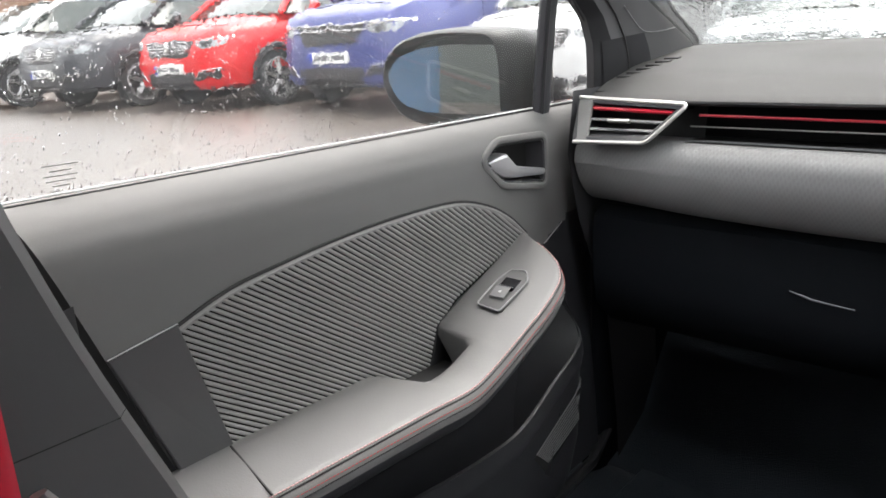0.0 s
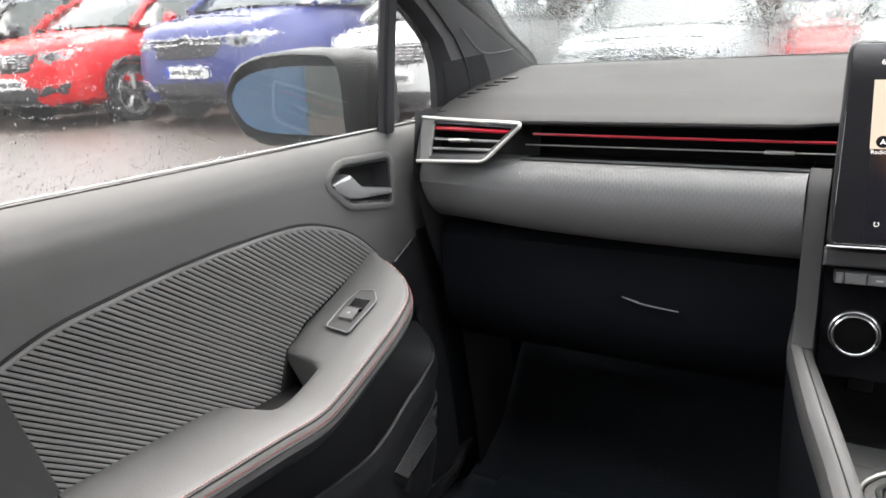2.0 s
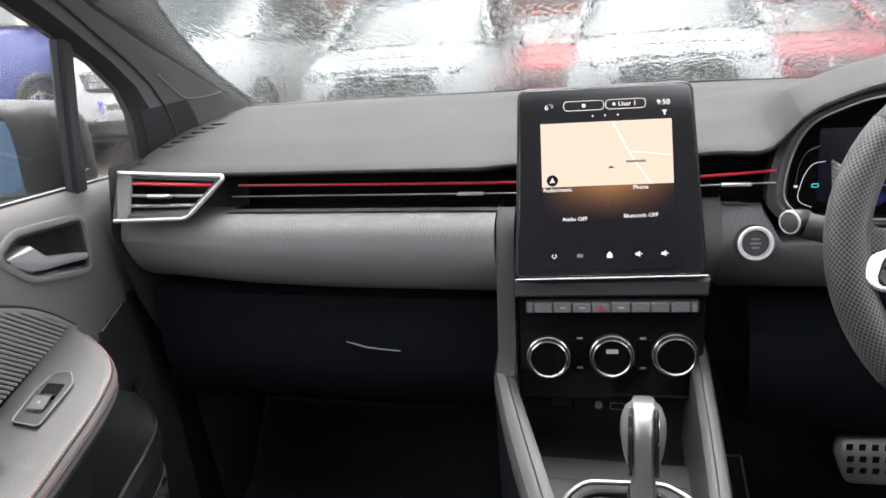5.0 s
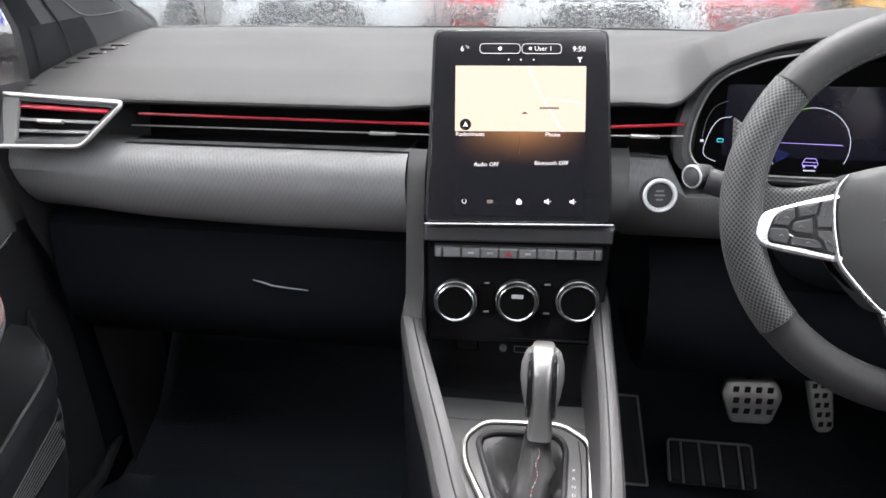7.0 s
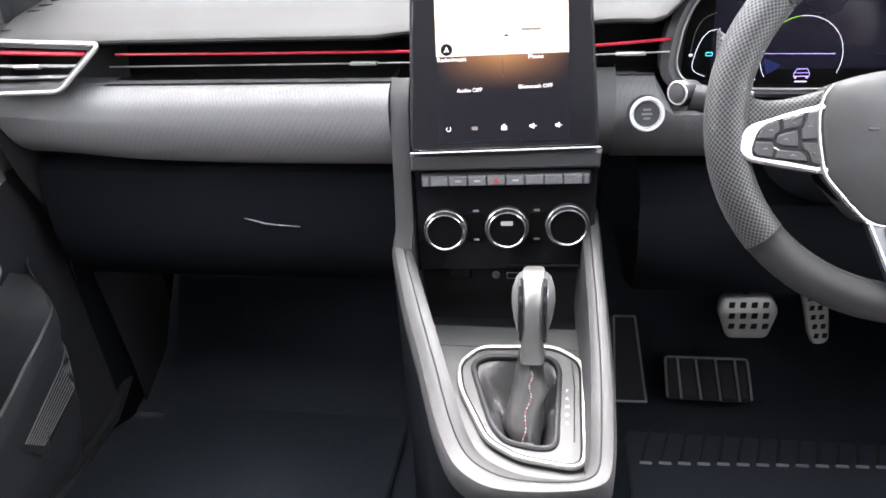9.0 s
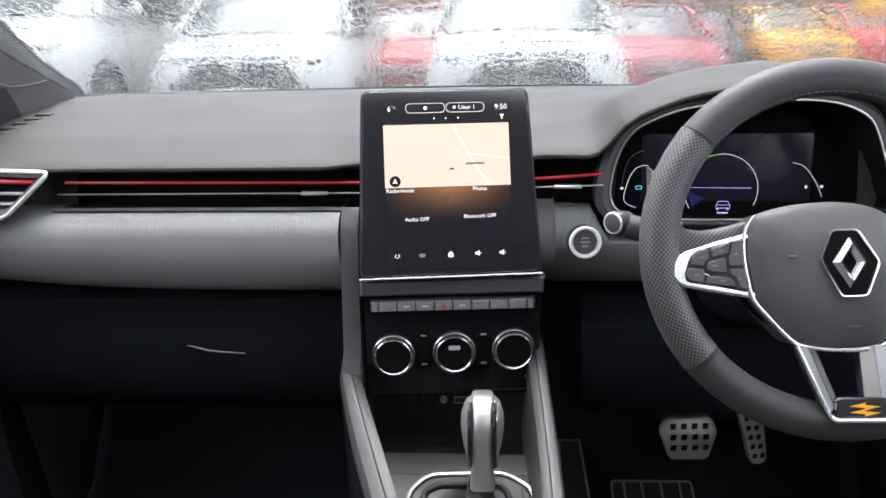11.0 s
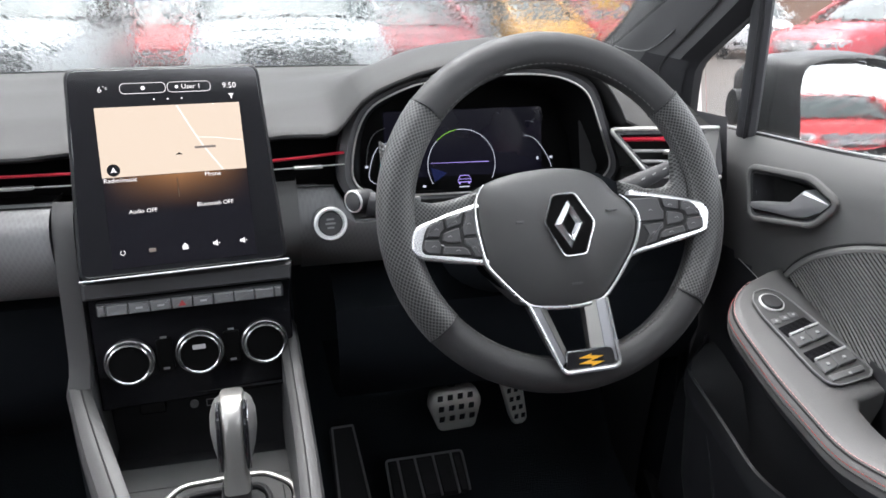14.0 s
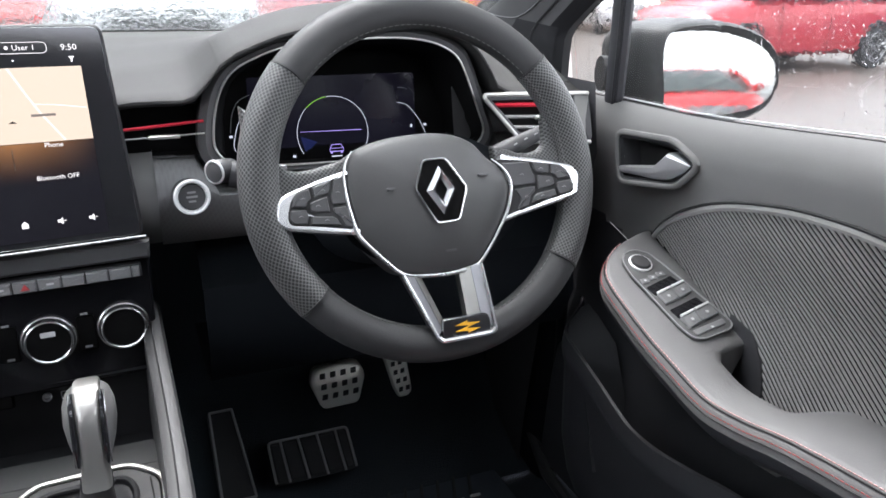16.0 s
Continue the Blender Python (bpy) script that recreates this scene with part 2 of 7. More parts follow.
def part(name, bm, mat, parent=None, label="", flat=35, face=None):
    """Links a bmesh, given in the world's metres, as one mesh object under a thing or part."""
    me = bpy.data.meshes.new(name)
    if parent is not None:
        root = parent
        while root.parent:
            root = root.parent
        bm.transform(root.matrix_basis.inverted())
    bmesh.ops.recalc_face_normals(bm, faces=bm.faces)
    if face is not None:
        bm.normal_update()
        turned = [f for f in bm.faces if f.normal.dot(Vector(face)) < 0]
        bmesh.ops.reverse_faces(bm, faces=turned)
    bm.to_mesh(me)
    bm.free()
    me.materials.append(mat)
    me.shade_smooth()
    me.set_sharp_from_angle(angle=radians(flat))
    ob = new(name, me)
    ob.parent = parent
    if label:
        ob["label"] = label
    return ob


def V(*a):
    return Vector(a)


def grid(rows, closed=False, ends=False, bm=None):
    """Quads between rows of points; closed: each row is a ring; ends: caps on the first and last ring."""
    bm = bm or bmesh.new()
    vs = [[bm.verts.new(p) for p in r] for r in rows]
    m = len(rows[0])
    for a, b in zip(vs, vs[1:]):
        for i in range(m if closed else m - 1):
            bm.faces.new((a[i], a[(i + 1) % m], b[(i + 1) % m], b[i]))
    if ends:
        bm.faces.new(vs[0][::-1])
        bm.faces.new(vs[-1])
    return bm


def unroll(bm, rows, closed=False):
    """Gives a grid built from rows a UV map in metres along and across."""
    uv = bm.loops.layers.uv.verify()
    along, across = [0.0], [0.0]
    mid = len(rows[0]) // 2
    for a, b in zip(rows, rows[1:]):
        along.append(along[-1] + (Vector(b[mid]) - Vector(a[mid])).length)
    for a, b in zip(rows[len(rows) // 2], rows[len(rows) // 2][1:] + rows[len(rows) // 2][:1]):
        across.append(across[-1] + (Vector(b) - Vector(a)).length)
    m = len(rows[0])
    k = 0
    bm.faces.ensure_lookup_table()
    for i in range(len(rows) - 1):
        for j in range(m if closed else m - 1):
            f = bm.faces[k]
            k += 1
            for loop, (p, q) in zip(f.loops, ((i, j), (i, j + 1), (i + 1, j + 1), (i + 1, j))):
                loop[uv].uv = (along[p], across[q])
    return bm


def tube(pts, r, n=8, closed=False, bm=None, flat=1.0, up=None, uv=False):
    """A round rod along points; r: a radius or one a point; flat: the ratio of its second width."""
    bm = bm or bmesh.new()
    pts = [Vector(p) for p in pts]
    rings = []
    side = None
    for i, p in enumerate(pts):
        a = pts[i - 1] if i or closed else p
        b = pts[(i + 1) % len(pts)] if i + 1 < len(pts) or closed else p
        d = (b - a).normalized()
        if up is not None:
            side = d.cross(Vector(up)).normalized()
        elif side is None:
            side = d.orthogonal().normalized()
        else:
            side = (side - d * side.dot(d)).normalized()
        other = d.cross(side)
        q = r[i] if isinstance(r, (list, tuple)) else r
        rings.append([p + side * (math.cos(t) * q) + other * (math.sin(t) * q * flat)
                      for t in (2 * math.pi * k / n for k in range(n))])
    if closed:
        rings.append(rings[0])
        vs = [[bm.verts.new(p) for p in ring] for ring in rings[:-1]]
        vs.append(vs[0])
        for a, b in zip(vs, vs[1:]):
            for k in range(n):
                bm.faces.new((a[k], a[(k + 1) % n], b[(k + 1) % n], b[k]))
        return bm
    bm = grid(rings, closed=True, ends=True, bm=bm)
    return unroll(bm, rings, True) if uv else bm


def fillet(poly, r, n=4):
    """Rounds the corners of a polygon of (u, v)."""
    out = []
    k = len(poly)
    for i in range(k):
        p, a, b = Vector(poly[i]), Vector(poly[i - 1]), Vector(poly[(i + 1) % k])
        ra = min(r, (a - p).length * 0.45)
        rb = min(r, (b - p).length * 0.45)
        p0, p1 = p + (a - p).normalized() * ra, p + (b - p).normalized() * rb
        for j in range(n + 1):
            t = j / n
            out.append((p0 * (1 - t) ** 2 + p * 2 * t * (1 - t) + p1 * t * t)[:])
    return out


def spline(pts, n=6, closed=False):
    """A smooth line through points."""
    pts = [Vector(p) for p in pts]
    k = len(pts)
    out = []
    for i in range(k if closed else k - 1):
        g = lambda j: pts[j % k] if closed else pts[max(0, min(k - 1, j))]
        a, b, c, d = g(i - 1), g(i), g(i + 1), g(i + 2)
        for j in range(n):
            t = j / n
            out.append(0.5 * ((2 * b) + (c - a) * t + (2 * a - 5 * b + 4 * c - d) * t * t + (3 * b - a - 3 * c + d) * t ** 3))
    if not closed:
        out.append(pts[-1])
    return out


def inset(poly, d):
    """A polygon of (u, v) moved inward by d (counter-clockwise or clockwise alike)."""
    area = sum(poly[i - 1][0] * poly[i][1] - poly[i][0] * poly[i - 1][1] for i in range(len(poly)))
    s = 1 if area > 0 else -1
    out = []
    for i in range(len(poly)):
        p, a, b = Vector(poly[i][:2]), Vector(poly[i - 1][:2]), Vector(poly[(i + 1) % len(poly)][:2])
        e, f = (p - a), (b - p)
        e = e.normalized() if e.length > 1e-9 else f.normalized()
        f = f.normalized() if f.length > 1e-9 else e
        m = Vector((-(e.y + f.y), e.x + f.x)) * s
        m = m.normalized() if m.length > 1e-6 else Vector((-e.y, e.x)) * s
        out.append((p + m * d / max(0.5, m.dot(Vector((-e.y, e.x)) * s)))[:])
    return out


def radial(poly, centre, n):
    """Points of a polygon's edge met by n rays from a point inside it."""
    out = []
    cx, cy = centre
    for k in range(n):
        a = 2 * math.pi * k / n
        dx, dy = math.cos(a), math.sin(a)
        best = 0.0
        for i in range(len(poly)):
            (px, py), (qx, qy) = poly[i - 1][:2], poly[i][:2]
            ex, ey = qx - px, qy - py
            det = dx * ey - dy * ex
            if abs(det) > 1e-12:
                r = ((px - cx) * ey - (py - cy) * ex) / det
                f = ((px - cx) * dy - (py - cy) * dx) / det
                if r > best and -1e-6 <= f <= 1 + 1e-6:
                    best = r
        out.append((cx + dx * best, cy + dy * best))
    return out


def plate(poly, place, w0, w1, bevel=0.001, bm=None, dome=0.0):
    """A solid plate: an outline (u, v), carried into the world by place(u, v, w), from w0 to w1, with a chamfered front edge."""
    bm = bm or bmesh.new()
    levels = [(0, w0), (0, w1 - (bevel if w1 > w0 else -bevel)), (bevel, w1)]
    if dome:
        q = max(abs(a) for p in poly for a in p)
        levels += [(q * 0.18, w1 + dome * 0.55), (q * 0.4, w1 + dome * 0.9)]
    rows = []
    for d, w in levels:
        o = inset(poly, d) if d else [p[:2] for p in poly]
        rows.append([place(u, v, w) for u, v in o])
    return grid(rows, closed=True, ends=True, bm=bm)


def box(x0, x1, y0, y1, z0, z1, bevel=0.002, bm=None):
    return plate(fillet([(x0, y0), (x1, y0), (x1, y1), (x0, y1)], bevel * 2, 2), lambda u, v, w: V(u, v, w), z0, z1, bevel, bm)


def frame_of(origin, u, v):
    """place(u, v, w) for a plane; w is out of it, u x v."""
    o, u, v = Vector(origin), Vector(u).normalized(), Vector(v)
    v = (v - u * v.dot(u)).normalized()
    w = u.cross(v)
    return lambda a, b, c=0.0: o + u * a + v * b + w * c


def ring(place, cu, cv, r, w, n=32):
    return [place(cu + r * math.cos(2 * math.pi * k / n), cv + r * math.sin(2 * math.pi * k / n), w) for k in range(n)]


def face_uv(bm, place):
    """Gives a flat piece a UV map in metres along u and v of its plane."""
    o, u, v = place(0, 0, 0), place(1, 0, 0) - place(0, 0, 0), place(0, 1, 0) - place(0, 0, 0)
    uv = bm.loops.layers.uv.verify()
    for f in bm.faces:
        for loop in f.loops:
            d = loop.vert.co - o
            loop[uv].uv = (d.dot(v), d.dot(u))
    return bm


def disc(place, cu, cv, profile, n=32, bm=None):
    """A turned piece: profile of (radius, w)."""
    return grid([ring(place, cu, cv, r, w, n) for r, w in profile], closed=True, ends=True, bm=bm)


def oblong(u0, u1, v0, v1, r=0.002, n=3):
    return fillet([(u0, v0), (u1, v0), (u1, v1), (u0, v1)], r, n)


def text(words, size, place, u, v, w, mat, parent, name="lettering", align="CENTER"):
    c = bpy.data.curves.new(name, "FONT")
    c.body, c.size, c.align_x, c.align_y = words, size, align, "CENTER"
    c.resolution_u = 2
    tmp = bpy.data.objects.new(name, c)
    scene.collection.objects.link(tmp)
    me = bpy.data.meshes.new_from_object(tmp.evaluated_get(bpy.context.evaluated_depsgraph_get()))
    bpy.data.objects.remove(tmp)
    bm = bmesh.new()
    bm.from_mesh(me)
    for vert in bm.verts:
        vert.co = place(u + vert.co.x, v + vert.co.y, w)
    return part(name, bm, mat, parent)


def lerp(table, t):
    """A value from a table of (t, value) on straight lines."""
    if t <= table[0][0]:
        return table[0][1]
    for (a, p), (b, q) in zip(table, table[1:]):
        if t <= b:
            return p + (q - p) * (t - a) / (b - a)
    return table[-1][1]


def ease(t):
    t = max(0.0, min(1.0, t))
    return t * t * (3 - 2 * t)



def glow_below(name):
    """The dark menu half of the screen, with an orange glow that fades away from its upper edge."""
    m = bpy.data.materials.new(name)
    m.use_nodes = True
    n, l = m.node_tree.nodes, m.node_tree.links
    b = n["Principled BSDF"]
    b.inputs["Base Color"].default_value = (0.01, 0.01, 0.012, 1)
    b.inputs["Roughness"].default_value = 0.12
    b.inputs["Specular IOR Level"].default_value = 0.15
    where = n.new("ShaderNodeTexCoord")
    cut = n.new("ShaderNodeSeparateXYZ")
    l.new(where.outputs["Generated"], cut.inputs[0])
    up = n.new("ShaderNodeMapRange")
    up.inputs["From Min"].default_value = 0.55
    up.inputs["From Max"].default_value = 1.0
    l.new(cut.outputs["Z"], up.inputs["Value"])
    power = n.new("ShaderNodeMath")
    power.operation = "POWER"
    power.inputs[1].default_value = 2.0
    l.new(up.outputs[0], power.inputs[0])
    mid = n.new("ShaderNodeMath")
    mid.operation = "PINGPONG"
    mid.inputs[1].default_value = 0.5
    l.new(cut.outputs["X"], mid.inputs[0])
    both = n.new("ShaderNodeMath")
    both.operation = "MULTIPLY"
    l.new(power.outputs[0], both.inputs[0])
    l.new(mid.outputs[0], both.inputs[1])
    mix = n.new("ShaderNodeMix")
    mix.data_type = "RGBA"
    mix.inputs["A"].default_value = (0.0028, 0.0020, 0.0036, 1)
    mix.inputs["B"].default_value = (1.0, 0.45, 0.15, 1)
    l.new(both.outputs[0], mix.inputs["Factor"])
    l.new(mix.outputs["Result"], b.inputs["Emission Color"])
    b.inputs["Emission Strength"].default_value = 0.058
    return m


SCREENLOW = glow_below("screen_menu")

# ---------------------------------------------------------------- the car's shell
FLOOR = 0.30


def shell():
    """Floor, bulkhead, headlining, rear walls and pillars that close the cabin."""
    tagged(part("floor", box(-0.80, 0.80, -1.6, 1.4, FLOOR - 0.05, FLOOR, 0.004), CARPET), "black carpeted car floor", "floor", kind="structure")
    rows = []
    for x in [-0.72 + 1.44 * i / 12 for i in range(13)]:
        rows.append([V(x, 1.30, 1.03), V(x, 1.24, 0.75), V(x, 1.20, 0.50), V(x, 1.10, 0.36), V(x, 0.98, FLOOR + 0.003)])
    tagged(part("wall_front", grid(rows), CARPET), "black carpeted bulkhead under the dashboard", "bulkhead", kind="structure")
    rows = []
    for i in range(15):
        y = 0.46 - i * 2.1 / 14
        h = 1.40 - 0.09 * ease((y - 0.1) / 0.4) - 0.08 * ease((-y - 0.9) / 0.8)
        rows.append([V(x, y, h - 0.10 * abs(x / 0.62) ** 3.2) for x in [-0.62 + 1.24 * k / 16 for k in range(17)]])
    roof = grid(rows)
    roof = part("ceiling", roof, HEADLINER)
    mod = roof.modifiers.new("thickness", "SOLIDIFY")
    mod.thickness = 0.03
    mod.offset = 1
    tagged(roof, "grey cloth headlining under the car roof", "headlining", kind="structure")
    for s, nm in ((-1, "wall_rear_left"), (1, "wall_rear_right")):
        rows = [[V(s * x, y, z) for x, z in ((0.70, FLOOR), (0.69, 0.6), (0.70, 0.9), (0.735, 0.965))] for y in (-1.6, -0.8, -0.05)]
        w = part(nm, grid(rows), TRIM)
        mod = w.modifiers.new("thickness", "SOLIDIFY")
        mod.thickness = 0.04
        tagged(w, "black plastic rear door trim", "door trim", kind="structure")
        rows = [[V(s * 0.735, -1.32, 0.96), V(s * 0.735, -1.6, 0.96)], [V(s * 0.62, -1.25, 1.30), V(s * 0.60, -1.5, 1.26)]]
        w = part("c_pillar", grid(rows), PILLAR)
        mod = w.modifiers.new("thickness", "SOLIDIFY")
        mod.thickness = 0.04
        tagged(w, "grey rear pillar trim", "pillar trim", kind="structure")
    tagged(part("wall_rear", box(-0.72, 0.72, -1.66, -1.6, FLOOR, 0.98, 0.01), TRIM), "black plastic tailgate trim", "tailgate", kind="structure")
    for s, nm in ((-1, "wall_kick_left"), (1, "wall_kick_right")):
        rows = [[V(s * x, y, z) for x, y in ((0.700, 0.935), (0.684, 0.962), (0.674, 1.02), (0.668, 1.32), (0.80, 1.36))] for z in (FLOOR, 0.45, 0.65, 0.80, 0.945)]
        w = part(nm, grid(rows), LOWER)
        mod = w.modifiers.new("thickness", "SOLIDIFY")
        mod.thickness = 0.012
        tagged(w, "black carpeted kick panel beside the footwell", "kick panel", kind="structure")
    # unseen dark panes behind the centre pillars, added to cut light from the rear
    for s, nm in ((-1, "rear_window_left"), (1, "rear_window_right")):
        tagged(part(nm, grid([[V(s * 0.735, y, 0.955), V(s * 0.690, y, 1.15), V(s * 0.610, y, 1.32)] for y in (-1.45, -0.7, -0.03)]), LIGHTCUTPANE), "unseen rear door pane, darkened to cut light from behind", "window", kind="structure")
    tagged(part("rear_window_back", grid([[V(x, -1.63, 0.97), V(x * 0.9, -1.56, 1.32)] for x in (-0.72, 0.0, 0.72)]), LIGHTCUTPANE), "unseen tailgate pane, darkened to cut light from behind", "window", kind="structure")
    # rear bench
    prof = [(-0.62, 0.36), (-0.58, 0.55), (-0.64, 0.60), (-0.95, 0.56), (-1.05, 0.62), (-1.22, 1.05), (-1.30, 1.08), (-1.36, 1.0), (-1.36, 0.36)]
    b = grid([[V(x, y, z) for y, z in prof] for x in (-0.62, -0.2, 0.2, 0.62)], closed=True, ends=True)
    tagged(part("rear_bench", b, CARPET), "black cloth rear bench seat", "seat")


def a_pillar(s):
    t = thing("a_pillar", "dark grey plastic windscreen pillar trim with a stamped outline", "pillar trim", (s * 0.66, 1.1, 1.0), "windscreen pillars", "structure")
    # inner face from the windscreen edge to the door frame edge, leaning back and inwards
    def inner(q):
        return V(*lerp3([(0, (0.652, 1.245, 1.022)), (0.06, (0.648, 1.224, 1.048)), (0.2, (0.650, 1.126, 1.096)), (0.35, (0.648, 1.03, 1.160)), (0.55, (0.630, 0.92, 1.235)), (1, (0.56, 0.46, 1.31))], q, s))
    if s < 0:
        edge = [(0, (0.703, 0.962, 0.960)), (0.06, (0.702, 0.962, 1.010)), (0.12, (0.701, 0.957, 1.050)), (0.2, (0.700, 0.935, 1.090)), (0.32, (0.699, 0.89, 1.126)), (0.5, (0.690, 0.80, 1.172)), (1, (0.60, 0.40, 1.325))]
    else:
        edge = [(0, (0.703, 0.990, 0.960)), (0.06, (0.703, 0.988, 1.010)), (0.10, (0.702, 0.983, 1.036)), (0.13, (0.702, 0.972, 1.051)), (0.2, (0.702, 0.937, 1.073)), (0.32, (0.702, 0.888, 1.102)), (0.5, (0.699, 0.812, 1.145)), (1, (0.60, 0.40, 1.325))]
    def outer(q):
        return V(*lerp3(edge, q, s))
    def row(q):
        a, b = inner(q), outer(q)
        mid = a * 0.45 + b * 0.55 + V(-s * 0.020, -0.016, 0.004)
        return [a + V(s * 0.014, 0.006, 0.004), a, a * 0.8 + mid * 0.2 + V(-s * 0.007, -0.006, 0), a * 0.4 + mid * 0.6 + V(-s * 0.006, -0.004, 0), mid,
                mid * 0.62 + b * 0.38 + V(-s * 0.002, -0.006, 0), mid * 0.36 + b * 0.64 + V(-s * 0.004, -0.008, 0), b * 0.85 + mid * 0.15 + V(-s * 0.003, -0.003, 0), b, b + V(s * 0.02, 0.012, 0.0)]
    rows = [row(i / 40) for i in range(41)]
    part("pillar_cover", grid([r[:6] for r in rows]), PILLAR, t)
    part("corner_trim", grid([[p + V(-s * 0.0012, -0.0012, 0.0004) for p in r[4:8]] for r in rows[:6]]), SEAL, t, "black lower corner trim")
    part("cover_strip", grid([r[5:7] for r in rows]), TRIM, t, "narrow grey inner strip")
    part("door_seal", grid([r[6:] for r in rows]), SEAL, t, "black rubber door seal")
    part("seam", tube([r[5] + V(-s * 0.001, -0.001, 0) for r in rows], 0.0016, 5), GROOVE, t, "dark seam")
    part("glass_seal", tube([r[1] + V(s * 0.004, 0.003, 0.002) for r in rows], 0.006, 6), SEAL, t, "black windscreen edge seal")
    def on(q, k):
        r = row(q)
        n = int(k)
        return r[n] * (1 - k + n) + r[min(n + 1, 9)] * (k - n) + V(-s * 0.0008, -0.0008, 0)
    part("stamped_line", tube(spline([on(0.23, 4.3), on(0.17, 4.2), on(0.135, 4.0), on(0.125, 3.6), on(0.125, 2.9), on(0.13, 2.3)], 4), 0.0007, 5), KEYGREY, t, "stamped outline")
    return t


def lerp3(table, q, s):
    x, y, z = (lerp([(t, p[k]) for t, p in table], q) for k in range(3))
    return s * x, y, z


def b_pillar(s):
    t = thing("b_pillar", "dark grey plastic centre pillar trim with a horizontal seam", "pillar trim", (s * 0.63, -0.0, 0.4), "centre pillars", "structure")
    edge = spline([(0.045, 1.10), (0.056, 1.0), (0.070, 0.945), (0.100, 0.850), (0.150, 0.715), (0.19, 0.60), (0.22, 0.35)], 4)
    for nm, lo, hi in (("upper_cover", 0.8165, 1.3), ("lower_cover", 0.3, 0.8155)):
        rows = []
        for y, z in edge:
            if lo <= z <= hi:
                rows.append([V(s * 0.655, y + 0.006, z), V(s * 0.612, y + 0.004, z), V(s * 0.600, y - 0.006, z), V(s * 0.598, y - 0.10, z), V(s * 0.62, y - 0.22, z)])
        for z in (lo, hi):
            if lo > 0.5 and z == lo or lo < 0.5 and z == hi:
                y = lerp(sorted((p[1], p[0]) for p in edge), z)
                rr = [V(s * 0.655, y + 0.006, z), V(s * 0.612, y + 0.004, z), V(s * 0.600, y - 0.006, z), V(s * 0.598, y - 0.10, z), V(s * 0.62, y - 0.22, z)]
                rows = rows + [rr] if lo > 0.5 else [rr] + rows
        part(nm, grid(rows), TRIM, t)
    part("inner_backing", grid([[V(s * 0.63, 0.10, z), V(s * 0.605, 0.05, z), V(s * 0.605, -0.2, z)] for z in (0.4, 0.7, 0.9)]), GROOVE, t)
    part("upper_post", tube([V(s * 0.70, 0.0, 0.96), V(s * 0.66, -0.02, 1.12), V(s * 0.60, -0.05, 1.25)], 0.05, 10), PILLAR, t)
    belt = thing("seat_belt", "black seat belt with a red edge and a metal tongue", "seat belt", (s * 0.57, 0.02, 0.75), "front seat belts")
    rows = [[V(s * x, 0.012 - 0.012 * q, 1.0 - 0.65 * q), V(s * (x + 0.002), 0.030 - 0.004 * q, 1.0 - 0.65 * q)] for q in [i / 8 for i in range(9)] for x in [0.588]]
    w = part("webbing", grid(rows), RED, belt, "red woven belt edge")
    mod = w.modifiers.new("thickness", "SOLIDIFY")
    mod.thickness = 0.002
    part("tongue", tube([V(s * 0.575, 0.035, 0.800), V(s * 0.575, 0.05, 0.775), V(s * 0.575, 0.045, 0.755)], 0.008, 8, flat=0.4), STEEL, belt, "metal belt tongue")


def rain(name, label, place, u0, u1, v0, v1, count, rmin, rmax, seed, drip=0.0, low=1.0, flat=1.0):
    """Drops of rain that stand on the outside of a pane, joined into one."""
    rnd = random.Random(seed)
    verts, faces = [], []
    n = 7
    for i in range(count):
        u, v = rnd.uniform(u0, u1), v0 + (v1 - v0) * rnd.random() ** low
        r = rmin + (rmax - rmin) * rnd.random() ** 3
        tall = 1 + (drip * rnd.random() if r > rmin * 1.4 else 0)
        h = r * rnd.uniform(0.35, 0.6) * flat
        base = len(verts)
        for k, (rr, hh) in enumerate(((1.0, 0.0), (0.8, 0.62), (0.42, 0.93))):
            for j in range(n):
                a = 2 * math.pi * j / n
                verts.append(place(u + rr * r * math.cos(a), v + rr * r * tall * math.sin(a) * (1.25 if math.sin(a) < 0 else 0.9), 0.0006 + hh * h))
        verts.append(place(u, v - 0.1 * r, 0.0006 + h))
        for k in range(2):
            for j in range(n):
                p = base + k * n
                faces.append((p + j, p + (j + 1) % n, p + n + (j + 1) % n, p + n + j))
        for j in range(n):
            faces.append((base + 2 * n + j, base + 2 * n + (j + 1) % n, base + 3 * n))
        faces.append(tuple(base + j for j in range(n))[::-1])
    me = bpy.data.meshes.new(name)
    me.from_pydata([tuple(p) for p in verts], [], faces)
    me.materials.append(WATER)
    me.shade_smooth()
    ob = new(name, me)
    ob.visible_shadow = False
    return tagged(ob, label, "rain", kind="stuff")


